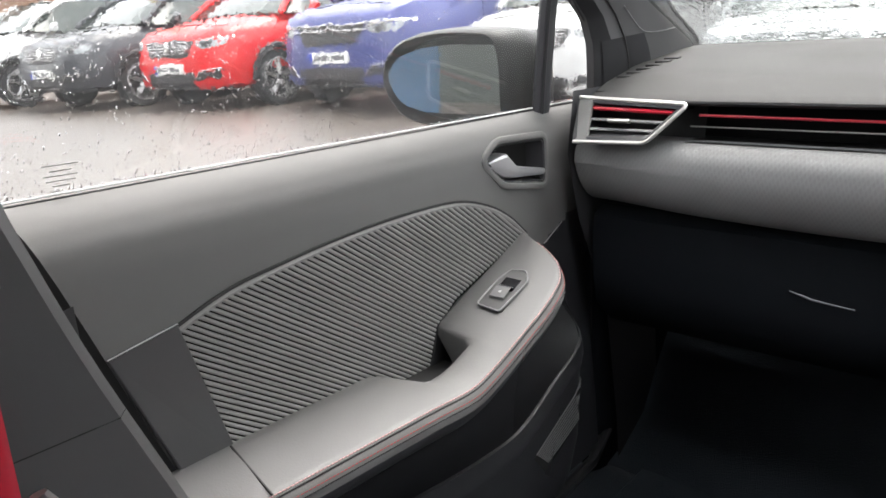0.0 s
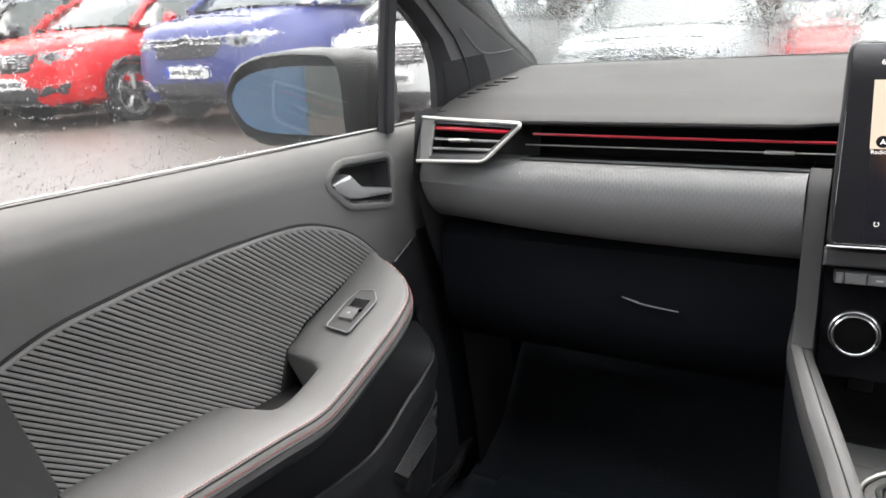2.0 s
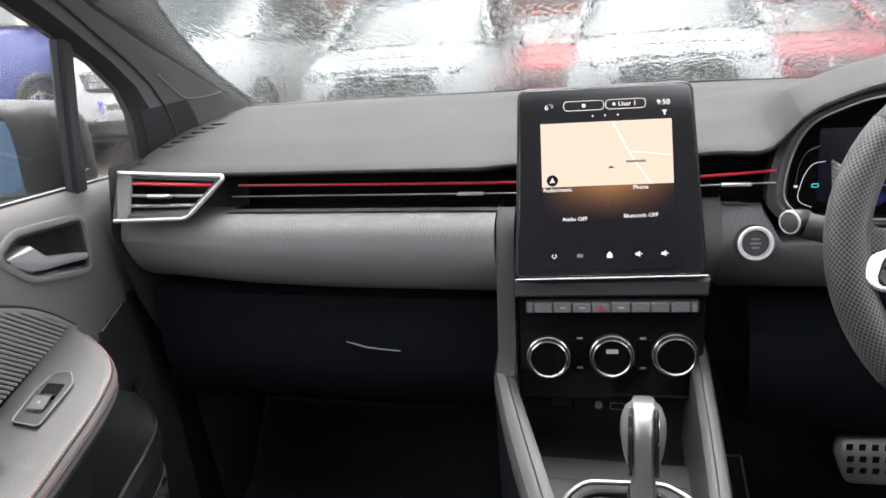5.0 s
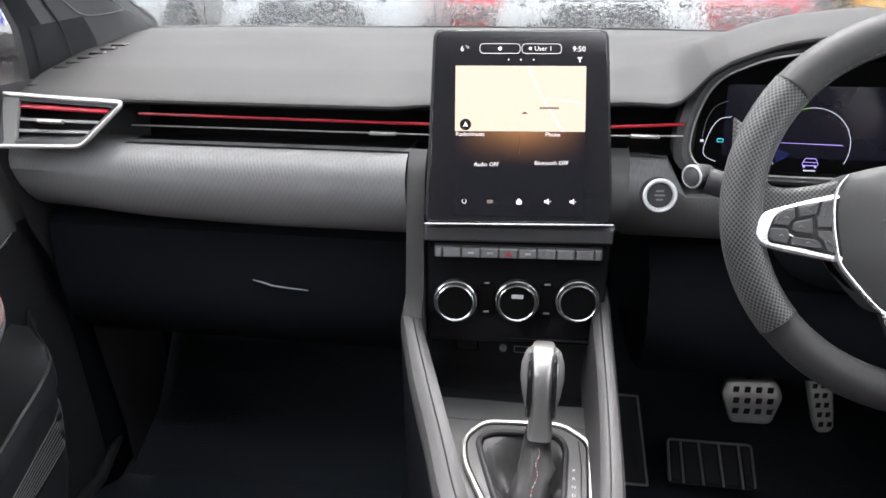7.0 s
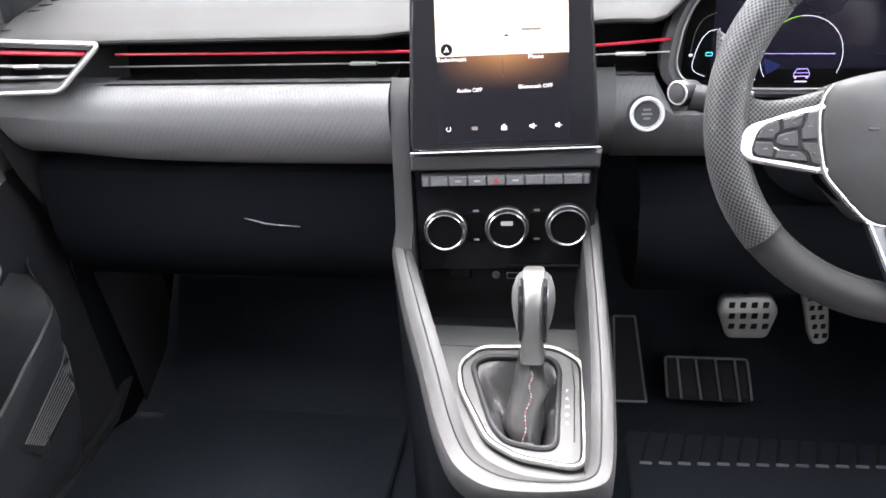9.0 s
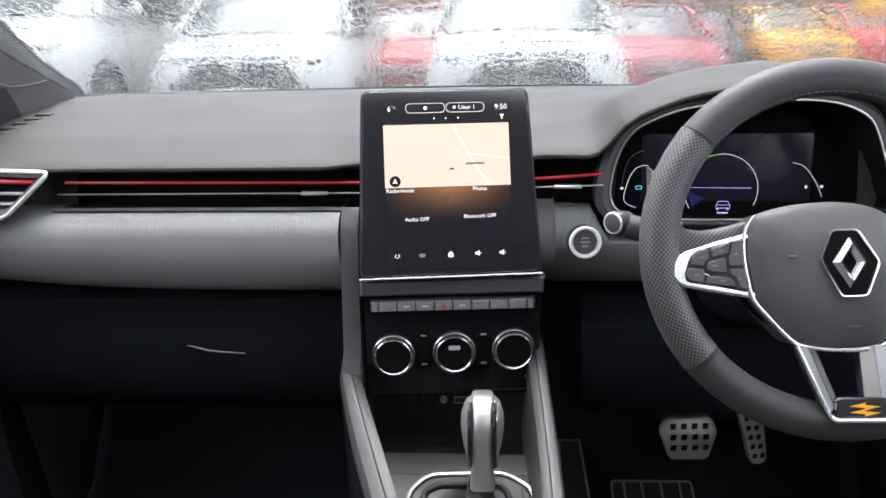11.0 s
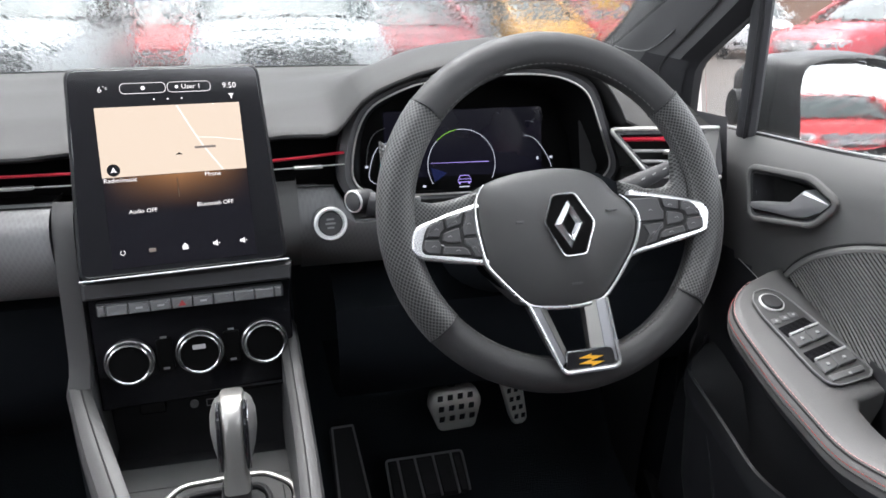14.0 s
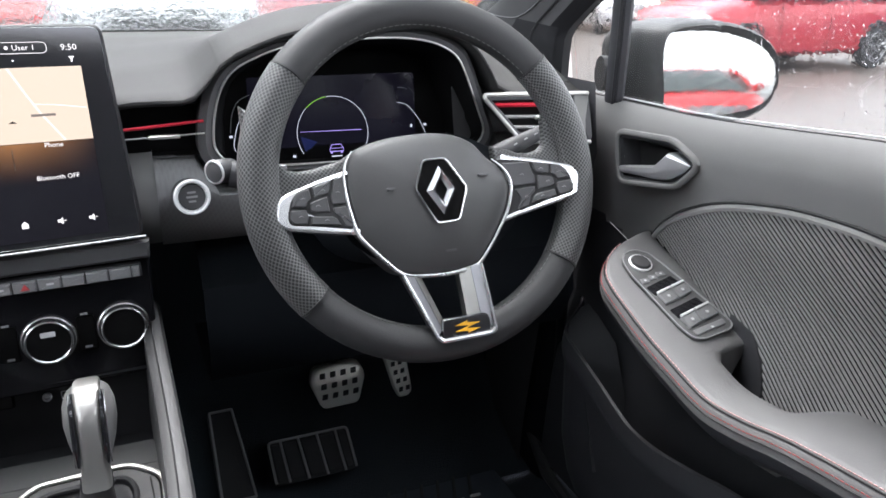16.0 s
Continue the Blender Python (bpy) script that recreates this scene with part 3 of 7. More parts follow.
def windscreen():
    """A raked, slightly curved pane with wet outside."""
    def at(x, q, out=0.0):
        bow = 1 - (x / 0.70) ** 2
        y = 1.225 + 0.075 * bow + out * 0.45 - q * 0.80
        z = 1.022 + 0.008 * bow + out * 0.89 + q * 0.36
        return V(x * (1 - 0.12 * q), y, z)
    t = thing("windscreen", "rain-covered windscreen glass above the dashboard", "windscreen", (0, 1.3, 1.03), kind="structure")
    g = part("pane", grid([[at(-0.70 + 1.4 * i / 20, k / 8) for i in range(21)] for k in range(9)]), SCREENPANE, t)
    g.visible_shadow = False
    film = part("rain_film", grid([[at(-0.69 + 1.38 * i / 40, k / 16, 0.005) for i in range(41)] for k in range(17)]), WETFRONT, t, "running rain film", face=(0, 0.4, 0.9))
    film.visible_shadow = False
    film = part("film_underside", grid([[at(-0.69 + 1.38 * i / 40, k / 16, 0.003) for i in range(41)] for k in range(17)]), FLATWATER, t, face=(0, -0.4, -0.9))
    film.visible_shadow = False
    part("lower_band", grid([[at(-0.70 + 1.4 * i / 20, k, 0.003) for i in range(21)] for k in (-0.03, 0.0, 0.025)]), MATT, t, "black printed glass border")
    place = lambda u, v, w: at(u, v / 0.877, 0.0075 + w)
    rain("windscreen_rain_drops", "rain drops on the windscreen glass", place, -0.66, 0.66, 0.02, 0.42, 3000, 0.0004, 0.0014, 5, drip=1.6, flat=0.35)


# ---------------------------------------------------------------- the dashboard
HOOD = [(0.05, 0.980), (0.100, 0.988), (0.160, 0.992), (0.172, 0.996), (0.182, 1.005), (0.201, 1.027), (0.219, 1.039), (0.238, 1.047), (0.266, 1.057), (0.300, 1.065), (0.378, 1.071), (0.45, 1.066), (0.495, 1.050), (0.520, 1.020), (0.535, 0.992), (0.56, 0.981)]


SWELL = [(0.06, 0.979), (0.12, 0.986), (0.20, 1.012), (0.28, 1.042), (0.378, 1.060), (0.46, 1.046), (0.53, 1.008), (0.58, 0.988), (0.62, 0.980)]


def dash_top(x, v):
    back = 1.235 + 0.075 * (1 - (x / 0.7) ** 2)
    lip = 0.862 + 0.024 * ease((0.150 - abs(x)) / 0.03)
    y = back + (lip - back) * v
    z = lerp([(0, 1.040), (0.25, 1.036), (0.5, 1.024), (0.72, 1.0090), (0.79, 1.0040), (0.85, 0.9965), (0.93, 0.987), (1, 0.979)], v)
    k = ease((v - 0.55) / 0.42)
    rise = lerp(HOOD, x) * k + lerp(SWELL, x) * (1 - k) - 0.979
    z += rise * ease((v - 0.18) / 0.66)
    z -= 0.012 * ease((abs(x) - 0.60) / 0.07) * v
    return V(x, y, z)


def dashboard():
    t = thing("dashboard", "dark grey soft-touch dashboard with a red trim line across its vents", "dashboard", (0, 0.95, 0.7))
    xs = sorted([-0.668 + 1.336 * i / 60 for i in range(61)] + [0.16, 0.166, 0.172, 0.177, 0.182, 0.187, 0.193, 0.201, 0.21, 0.219, 0.225, 0.505, 0.515, 0.525, 0.53])
    rows = []
    for x in xs:
        r = [dash_top(x, k / 24) for k in range(25)]
        e = r[-1]
        r += [e + V(0, -0.004, -0.003), e + V(0, -0.004, -0.006), e + V(0, 0.004, -0.010), e + V(0, 0.045, -0.014)]
        rows.append(r)
    part("top_pad", grid(rows), DASH, t, "grey grained top pad")
    # side demister outlets
    for s in (-1, 1):
        for k in range(6):
            p = V(s * (0.648 - 0.0065 * k), 0.962 + 0.019 * k, 0)
            p.z = dash_top(p.x, (p.y - (1.235 + 0.075 * (1 - (p.x / 0.7) ** 2))) / (0.862 - (1.235 + 0.075 * (1 - (p.x / 0.7) ** 2)))).z
            pl = frame_of(p, (1, 0.15 * s, -0.0), (0, 1, 0.15))
            part("demister_slot", plate(oblong(-0.013, 0.013, -0.0055, 0.0055, 0.002), pl, -0.002, 0.0022, 0.0008), GROOVE, t, "black demister slot")
    # recess behind the vent strip
    for x0, x1, up, red, bar in ((-0.50, -0.085, 0.0, (0.9580, 0.9566, 0.9556), (0.9429, 0.9428)), (0.085, 0.180, 0.011, (0.9582, 0.9612, 0.9648), (0.9483, 0.9508))):
        part("vent_recess", grid([[V(x0, y, z), V(x1, y, z)] for y, z in ((0.872, 0.972 + up), (0.905, 0.968 + up), (0.908, 0.925), (0.846 if x0 < 0 else 0.884, 0.9245))]), DIALFACE, t, "black vent recess")
        part("vent_bar", tube([V(x0, 0.868, bar[0]), V(x1, 0.868, bar[1])], 0.0010, 6), STEEL, t, "thin bright bar")
        part("red_line", tube([V(x0 + (0.012 if x0 < -0.4 else 0.0), 0.868, red[0]), V((x0 + x1) / 2, 0.868, red[1]), V(x1, 0.868, red[2])], 0.0018, 8), RED, t, "glossy red trim line")
    for x, z in ((-0.171, 0.9434), (0.138, 0.9500)):
        part("vent_slider", box(x - 0.017, x + 0.016, 0.861, 0.871, z - 0.0016, z + 0.0018, 0.0010), STEEL, t, "satin silver vent slider")
    # padded front panel
    def panel(x0, x1, dy, name):
        n = max(2, int((x1 - x0) / 0.02))
        prof = [(0.905, 0.924), (0.858, 0.9255), (0.8455, 0.9235), (0.8345, 0.9175), (0.8270, 0.908), (0.8232, 0.897), (0.8228, 0.886), (0.8250, 0.874), (0.8300, 0.861), (0.8375, 0.848), (0.8475, 0.835), (0.8605, 0.823), (0.878, 0.813), (0.902, 0.807)]
        rows = []
        for i in range(n + 1):
            x = x0 + (x1 - x0) * i / n
            back = 0.020 * ease((abs(x) - 0.48) / 0.19) + dy
            cut = 0.925 - 0.044 * ease((x - 0.165) / 0.02) * ease((0.545 - x) / 0.02)
            rows.append([V(x, y + back * (1 if k > 1 else 0.5), min(cut, z + 0.010 * ease((abs(x) - 0.3) / 0.4) * (k > 6))) for k, (y, z) in enumerate(prof)])
        return part(name, unroll(grid(rows), rows), CARBON, t, "padded panel with a fine woven texture")
    panel(-0.665, -0.1365, 0.0, "passenger_panel")
    panel(0.1235, 0.30, 0.036, "driver_panel")
    panel(0.30, 0.665, 0.036, "outer_panel")
    # underside and glovebox
    prof = [(0.910, 0.8130), (0.895, 0.809), (0.884, 0.798), (0.880, 0.775), (0.880, 0.74), (0.883, 0.70), (0.893, 0.655), (0.94, 0.61), (1.05, 0.58), (1.2, 0.57)]
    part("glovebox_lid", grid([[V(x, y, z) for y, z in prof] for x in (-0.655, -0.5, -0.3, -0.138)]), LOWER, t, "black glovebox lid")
    part("glovebox_handle", tube([V(-0.362, 0.8795, 0.7325), V(-0.344, 0.879, 0.7285), V(-0.334, 0.877, 0.7265), V(-0.3085, 0.8765, 0.7245), V(-0.283, 0.8765, 0.723)], [0.0008, 0.0016, 0.0015, 0.0011, 0.0009], 6), LEGMETAL, t, "thin glinting handle edge")
    prof = [(0.90, 0.834), (0.95, 0.82), (0.90, 0.80), (0.86, 0.77), (0.85, 0.70), (0.88, 0.64), (0.98, 0.60), (1.2, 0.58)]
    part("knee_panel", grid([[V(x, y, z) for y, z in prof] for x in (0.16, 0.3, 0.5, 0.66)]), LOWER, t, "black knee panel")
    for s in (-1, 1):
        prof = [(0.845, 0.99), (0.83, 0.9), (0.86, 0.80), (0.95, 0.62), (0.99, 0.40), (1.0, FLOOR)]
        part("side_cover", grid([[V(s * 0.668, y, z) for y, z in prof], [V(s * 0.672, y + 0.2, z) for y, z in prof], [V(s * 0.668, 1.25, z) for y, z in prof]]), MATT, t)
    return t


def air_vent(s):
    """The outer vent: a wedge-shaped chrome-edged outlet with vanes."""
    t = thing("air_vent", "wedge-shaped air vent with satin chrome edging and a red vane", "air vent", (s * 0.59, 0.86, 0.95), "outer air vents")
    if s < 0:
        P = {"tl": (-0.664, 0.9800), "tr": (-0.497, 0.9735), "br": (-0.540, 0.9245), "bl": (-0.651, 0.9215)}
    else:
        P = {"tl": (0.664, 0.9755), "tr": (0.511, 0.9795), "br": (0.548, 0.9260), "bl": (0.648, 0.9190)}
    def at(p, d=0.0):
        x, z = p
        lean = (0.9735 - z) * 0.75
        return V(x, 0.853 - min(lean, 0.036) + d, z)
    # chrome loop: top edge, slanted inner side, bottom edge
    bend = fillet([P["tl"], P["tr"], P["br"], P["bl"]], 0.009, 5)
    loop = [at(P["tl"])] + [at(p) for p in bend[6:18]] + [at(P["bl"])]
    part("chrome_edge", tube(loop, 0.0029, 8), STEEL, t, "satin chrome edge")
    bez = [at(p, -0.001) for p in bend]
    inn = [at(p, 0.012) for p in inset(bend, 0.010)]
    deep = [at(p, 0.05) for p in inset(bend, 0.010)]
    part("surround", grid([bez, [at(p, 0.001) for p in inset(bend, 0.0065)], inn, deep], closed=True), MATT, t)
    end = [P["tl"], (P["tl"][0] - s * 0.022, P["tl"][1]), (P["bl"][0] - s * 0.022, P["bl"][1]), P["bl"]]
    part("end_cap", plate(end, lambda u, v, w: at((u, v), -w), -0.004, 0.0012, 0.001), SOFT, t, "grey end cap")
    part("duct", grid([[V(s * 0.665, 0.905, 0.985), V(s * 0.49, 0.905, 0.985)], [V(s * 0.665, 0.89, 0.91), V(s * 0.49, 0.89, 0.91)]]), GROOVE, t, "dark duct")
    for q, m, r in ((0.24, RED, 0.0034), (0.50, KEYGREY, 0.0022), (0.72, KEYGREY, 0.0022)):
        a = Vector(P["tl"]) * (1 - q) + Vector(P["bl"]) * q
        b = Vector(P["tr"]) * (1 - q) + Vector(P["br"]) * q
        a = a + (b - a) * 0.12
        b = b + (a - b) * 0.07
        part("red_vane" if m is RED else "vane", tube([at(a, 0.010), at(b, 0.010)], r, 8, flat=2.0, up=(0, 1, 0)), m, t, "glossy red vane" if m is RED else "")
    c = (Vector(P["tl"]) + Vector(P["bl"])) / 2 * 0.5 + (Vector(P["tr"]) + Vector(P["br"])) / 2 * 0.5
    pl = frame_of(at((c.x + s * 0.002, c.y + 0.001), 0.0), (1, 0, 0), (0, 0.5, 1))
    part("vent_tab", plate(oblong(-0.017, 0.017, -0.0022, 0.0022, 0.0015), pl, -0.004, 0.003, 0.0012), STEEL, t, "satin silver tab")
    return t


# ---------------------------------------------------------------- touchscreen and centre stack
SCR = frame_of((-0.001, 0.8105, 0.8535), (0.9924, 0.123, 0.0), (-0.0085, 0.057, 0.1745))
STACK = frame_of((0.0, 0.822, 0.7540), (0.9950, 0.080, 0.0), (0, 0.06, 0.998))


def touchscreen():
    t = thing("touchscreen", "upright black touchscreen tablet showing a map, with a chrome lower edge", "touchscreen", (0, 0.84, 0.86))
    out = fillet([(-0.1085, 0.0), (0.1085, 0.0), (0.1000, 0.2250), (-0.1000, 0.2250)], 0.013, 5)
    base = fillet([(-0.1085, 0.0), (0.1085, 0.0), (0.1000, 0.2250), (-0.1000, 0.2250)], 0.013, 5)
    part("housing", plate(base, SCR, -0.024, 0.0, 0.0025), SEAL, t, "black tablet housing")
    part("glass", plate(inset(out, 0.0035), SCR, 0.0002, 0.0012, 0.0006), BLACK, t, "glossy black glass")
    part("chrome_edge", tube([SCR(-0.1085, 0.0005, 0.001), SCR(0.1085, 0.0005, 0.001)], 0.0013, 6), CHROME, t, "thin chrome edge")
    m = part("map_view", plate([(-0.0745, 0.107), (0.0745, 0.107), (0.0745, 0.1815), (-0.0745, 0.1815)], SCR, 0.0013, 0.0016, 0.0001), SCREENMAP, t, "lit tan map")
    part("lower_view", plate([(-0.0745, 0.010), (0.0745, 0.010), (0.0745, 0.1065), (-0.0745, 0.1065)], SCR, 0.0013, 0.0016, 0.0001), SCREENLOW, t, "dark menu with an orange glow")
    road = [SCR(u, v, 0.0017) for u, v in ((0.008, 0.181), (0.021, 0.154), (0.031, 0.135), (0.049, 0.1075))]
    part("road_line", tube(road, 0.0009, 4, flat=0.2, up=(SCR(0, 0, 1) - SCR(0, 0, 0))), SCREENROAD, m)
    part("road_line", tube([SCR(0.026, 0.145, 0.0017), SCR(0.045, 0.1435, 0.0017), SCR(0.073, 0.139, 0.0017)], 0.0006, 4, flat=0.2), SCREENROAD, m)
    part("place_name", plate(oblong(0.022, 0.044, 0.1325, 0.1350, 0.0005), SCR, 0.0016, 0.0019, 0.0001), SCREENGREY, m)
    part("car_arrow", plate([(0.001, 0.127), (0.009, 0.127), (0.0065, 0.1285), (0.005, 0.1293), (0.0035, 0.1285)], SCR, 0.0016, 0.0019, 0.0001), BLACK, m)
    part("compass", disc(SCR, -0.0625, 0.1145, [(0.0066, 0.0016), (0.0066, 0.0020)], 20), BLACK, m, "round compass button")
    part("compass_arrow", plate([(-0.0655, 0.1115), (-0.0625, 0.1130), (-0.0595, 0.1115), (-0.0625, 0.1180)], SCR, 0.0020, 0.0023, 0.0001), SCREENWHITE, m)
    for u0, u1 in ((-0.047, -0.001), (0.001, 0.046)):
        o = oblong(u0, u1, 0.1955, 0.2065, 0.0053, 6)
        part("status_outline", tube([SCR(a, b, 0.0014) for a, b in o], 0.00035, 4, closed=True), SCREENWHITE, t)
    text("User 1", 0.0075, SCR, 0.0255, 0.201, 0.0015, SCREENWHITE, t)
    text("9:50", 0.0088, SCR, 0.066, 0.2005, 0.0015, SCREENWHITE, t)
    text("6", 0.0088, SCR, -0.067, 0.2005, 0.0015, SCREENWHITE, t)
    text("°c", 0.0055, SCR, -0.0615, 0.2025, 0.0015, SCREENWHITE, t)
    text("Radio/music", 0.0068, SCR, -0.0735, 0.1035, 0.0018, SCREENWHITE, t, align="LEFT")
    text("Phone", 0.0068, SCR, 0.0375, 0.1035, 0.0018, SCREENWHITE, t)
    text("Audio OFF", 0.0064, SCR, -0.038, 0.069, 0.0018, SCREENWHITE, t)
    text("Bluetooth OFF", 0.0064, SCR, 0.0365, 0.071, 0.0018, SCREENWHITE, t)
    part("divider", plate(oblong(-0.0004, 0.0004, 0.081, 0.102, 0.0002), SCR, 0.0016, 0.0018, 0.0001), GROOVE, t)
    # pictograms along the bottom and in the top line
    part("power_symbol", tube([SCR(-0.063 + 0.0024 * math.cos(a), 0.0265 + 0.0024 * math.sin(a), 0.0018) for a in [2.0 + 5.4 * k / 10 for k in range(11)]], 0.0004, 4), SCREENWHITE, t)
    part("menu_symbol", plate(oblong(-0.037, -0.030, 0.0245, 0.0285, 0.0006), SCR, 0.0016, 0.0018, 0.0001), SCREENGREY, t)
    part("home_symbol", plate([(-0.0030, 0.0235), (0.0030, 0.0235), (0.0030, 0.0275), (0, 0.0305), (-0.0030, 0.0275)], SCR, 0.0016, 0.0018, 0.0001), SCREENWHITE, t)
    for u in (0.033, 0.062):
        part("volume_symbol", plate([(u - 0.004, 0.0255), (u - 0.0015, 0.0255), (u + 0.001, 0.0235), (u + 0.001, 0.0305), (u - 0.0015, 0.0285), (u - 0.004, 0.0285)], SCR, 0.0016, 0.0018, 0.0001), SCREENWHITE, t)
        part("volume_mark", plate(oblong(u + 0.0018, u + 0.0038, 0.0266, 0.0274, 0.0002), SCR, 0.0016, 0.0018, 0.0001), SCREENWHITE, t)
    for u in (-0.014, 0.0, 0.0145):
        part("page_dot", disc(SCR, u, 0.1885, [(0.0009, 0.0012), (0.0009, 0.0016)], 10), SCREENWHITE, t)
    part("weather_symbol", disc(SCR, -0.024, 0.201, [(0.0022, 0.0012), (0.0022, 0.0016)], 10), SCREENWHITE, t)
    part("person_symbol", disc(SCR, 0.0105, 0.2012, [(0.0018, 0.0012), (0.0018, 0.0016)], 10), SCREENWHITE, t)
    part("signal_symbol", plate([(0.064, 0.1915), (0.070, 0.1915), (0.0678, 0.189), (0.0678, 0.186), (0.0662, 0.186), (0.0662, 0.189)], SCR, 0.0012, 0.0016, 0.0001), SCREENWHITE, t)
    return t


def centre_stack():
    t = thing("centre_stack", "gloss black centre stack with three chrome-ringed climate dials", "control panel", (0, 0.85, 0.7))
    S = STACK
    part("face", plate([(-0.110, -0.058), (0.104, -0.058), (0.108, 0.094), (-0.110, 0.094)], S, -0.02, 0.0, 0.002), GLOSSFACE, t, "gloss black face")
    # grey bevelled frame under the screen
    part("lower_bezel", plate([(-0.112, 0.074), (0.108, 0.074), (0.110, 0.0945), (-0.112, 0.0945)], S, 0.0, 0.010, 0.003), TRIM, t)
    x = -0.0985
    part("key_strip", plate(oblong(-0.100, 0.098, 0.0555, 0.0700, 0.002), S, 0.0, 0.012, 0.002), MATT, t)
    for k in range(10):
        w = 0.0085 if k in (0, 9) else 0.0222
        key = part("key", plate(oblong(x + 0.0004, x + w - 0.0006, 0.0570, 0.0686, 0.0012), S, 0.012, 0.0165, 0.0013), KEYGREY, t, "grey rocker key")
        if k in (2, 3, 5):
            part("symbol", plate(oblong(x + 0.008, x + 0.015, 0.0620, 0.0640, 0.0004), S, 0.0165, 0.0168, 0.0001), PRINT, key)
        if k == 4:
            part("symbol", plate([(x + 0.007, 0.0598), (x + 0.0155, 0.0598), (x + 0.01125, 0.0665)], S, 0.0165, 0.0168, 0.0001), REDPRINT, key, "red warning triangle")
        x += w
    for i, u in enumerate((-0.0745, 0.0, 0.0725)):
        v = (-0.002, 0.0, 0.002)[i]
        k = part("dial", disc(S, u, v, [(0.0262, 0.0), (0.0258, 0.006), (0.0235, 0.007), (0.0230, 0.013), (0.0205, 0.0135)], 40), TRIM, t, "round climate dial")
        part("chrome_ring", grid([ring(S, u, v, r, w, 40) for r, w in ((0.0262, 0.0055), (0.0262, 0.0075), (0.0246, 0.0085), (0.0236, 0.0075))], closed=True), CHROME, k, "chrome base ring")
        part("chrome_ring", grid([ring(S, u, v, r, w, 40) for r, w in ((0.0232, 0.0120), (0.0230, 0.0145), (0.0218, 0.0152), (0.0206, 0.0140))], closed=True), CHROME, k, "chrome front ring")
        part("dial_face", disc(S, u, v, [(0.0208, 0.0137), (0.0195, 0.0140), (0.012, 0.0141)], 40), DIALFACE, k, "gloss black dial face")
    part("dial_display", plate(oblong(-0.007, 0.007, 0.006, 0.0115, 0.001), S, 0.0142, 0.0145, 0.0001), PRINT, t)
    for u in (-0.037, 0.036):
        part("toggle", plate(oblong(u - 0.009, u + 0.009, -0.019, 0.019, 0.003), S, 0.0, 0.004, 0.001), DIALFACE, t)
        for v in (0.0205, -0.0165):
            part("toggle_mark", plate(oblong(u - 0.0035, u + 0.0035, v, v + 0.0025, 0.0005), S, 0.0042, 0.0046, 0.0001), DIMPRINT, t)
    # open tray below, with sockets on its back wall
    part("tray", grid([[V(x, y, z) for y, z in ((0.818, 0.703), (0.85, 0.702), (0.862, 0.66), (0.852, 0.605), (0.79, 0.602))] for x in (-0.11, 0.0, 0.105)]), MATT, t, "black storage tray")
    part("tray_edge", tube([V(-0.085, 0.792, 0.609), V(0.0, 0.792, 0.611), V(0.100, 0.797, 0.613)], 0.0045, 8), BLACK, t, "gloss black tray lip")
    B = frame_of((0, 0.852, 0.668), (1, 0, 0), (0, 0.1, 1))
    part("charging_socket", plate(oblong(-0.078, -0.048, -0.002, 0.020, 0.003), B, 0.0, 0.006, 0.002), BLACK, t, "black socket flap")
    k = part("audio_socket", disc(B, -0.0165, 0.003, [(0.0050, 0.0), (0.0050, 0.003), (0.0038, 0.0035), (0.0026, 0.003), (0.0024, 0.001)], 18), EDGEGREY, t, "round audio socket")
    part("socket_name", plate(oblong(-0.023, -0.010, 0.0115, 0.0135, 0.0004), B, 0.0, 0.0006, 0.0001), DIMPRINT, t)
    part("usb_socket", tube([B(u, v, 0.002) for u, v in oblong(-0.002, 0.016, -0.001, 0.007, 0.001)], 0.0006, 4, closed=True), PRINT, t)
    # side cheeks that run down into the console rails
    rows = []
    for y, z in ((0.846, 0.930), (0.834, 0.918), (0.824, 0.90), (0.818, 0.86), (0.812, 0.80), (0.806, 0.76), (0.79, 0.735)):
        rows.append([V(-0.135, y + 0.05, z), V(-0.135, y + 0.004, z), V(-0.124, y, z), V(-0.113, y + 0.001, z), V(-0.113, y + 0.05, z)])
    part("cheek", grid(rows), RAILSKIN, t, "grey side cheek")
    rows = []
    for y, z in ((0.888, 0.930), (0.872, 0.919), (0.861, 0.903), (0.857, 0.884), (0.859, 0.866), (0.866, 0.848), (0.880, 0.832), (0.900, 0.820)):
        rows.append([V(0.1235, y + 0.05, z), V(0.1235, y + 0.002, z), V(0.111, y, z), V(0.098, y, z), V(0.098, y + 0.05, z)])
    part("cheek", grid(rows), SOFT, t, "grey side cheek")
    # shaded lower side of the stack, its darkness given by colour
    part("flank", grid([[V(0.112, y, z) for z in (0.72, 0.76, 0.80, 0.84)] for y in (0.842, 0.87, 1.0)]), LOWER, t, "side of the stack, near-black for its shade")
    return t


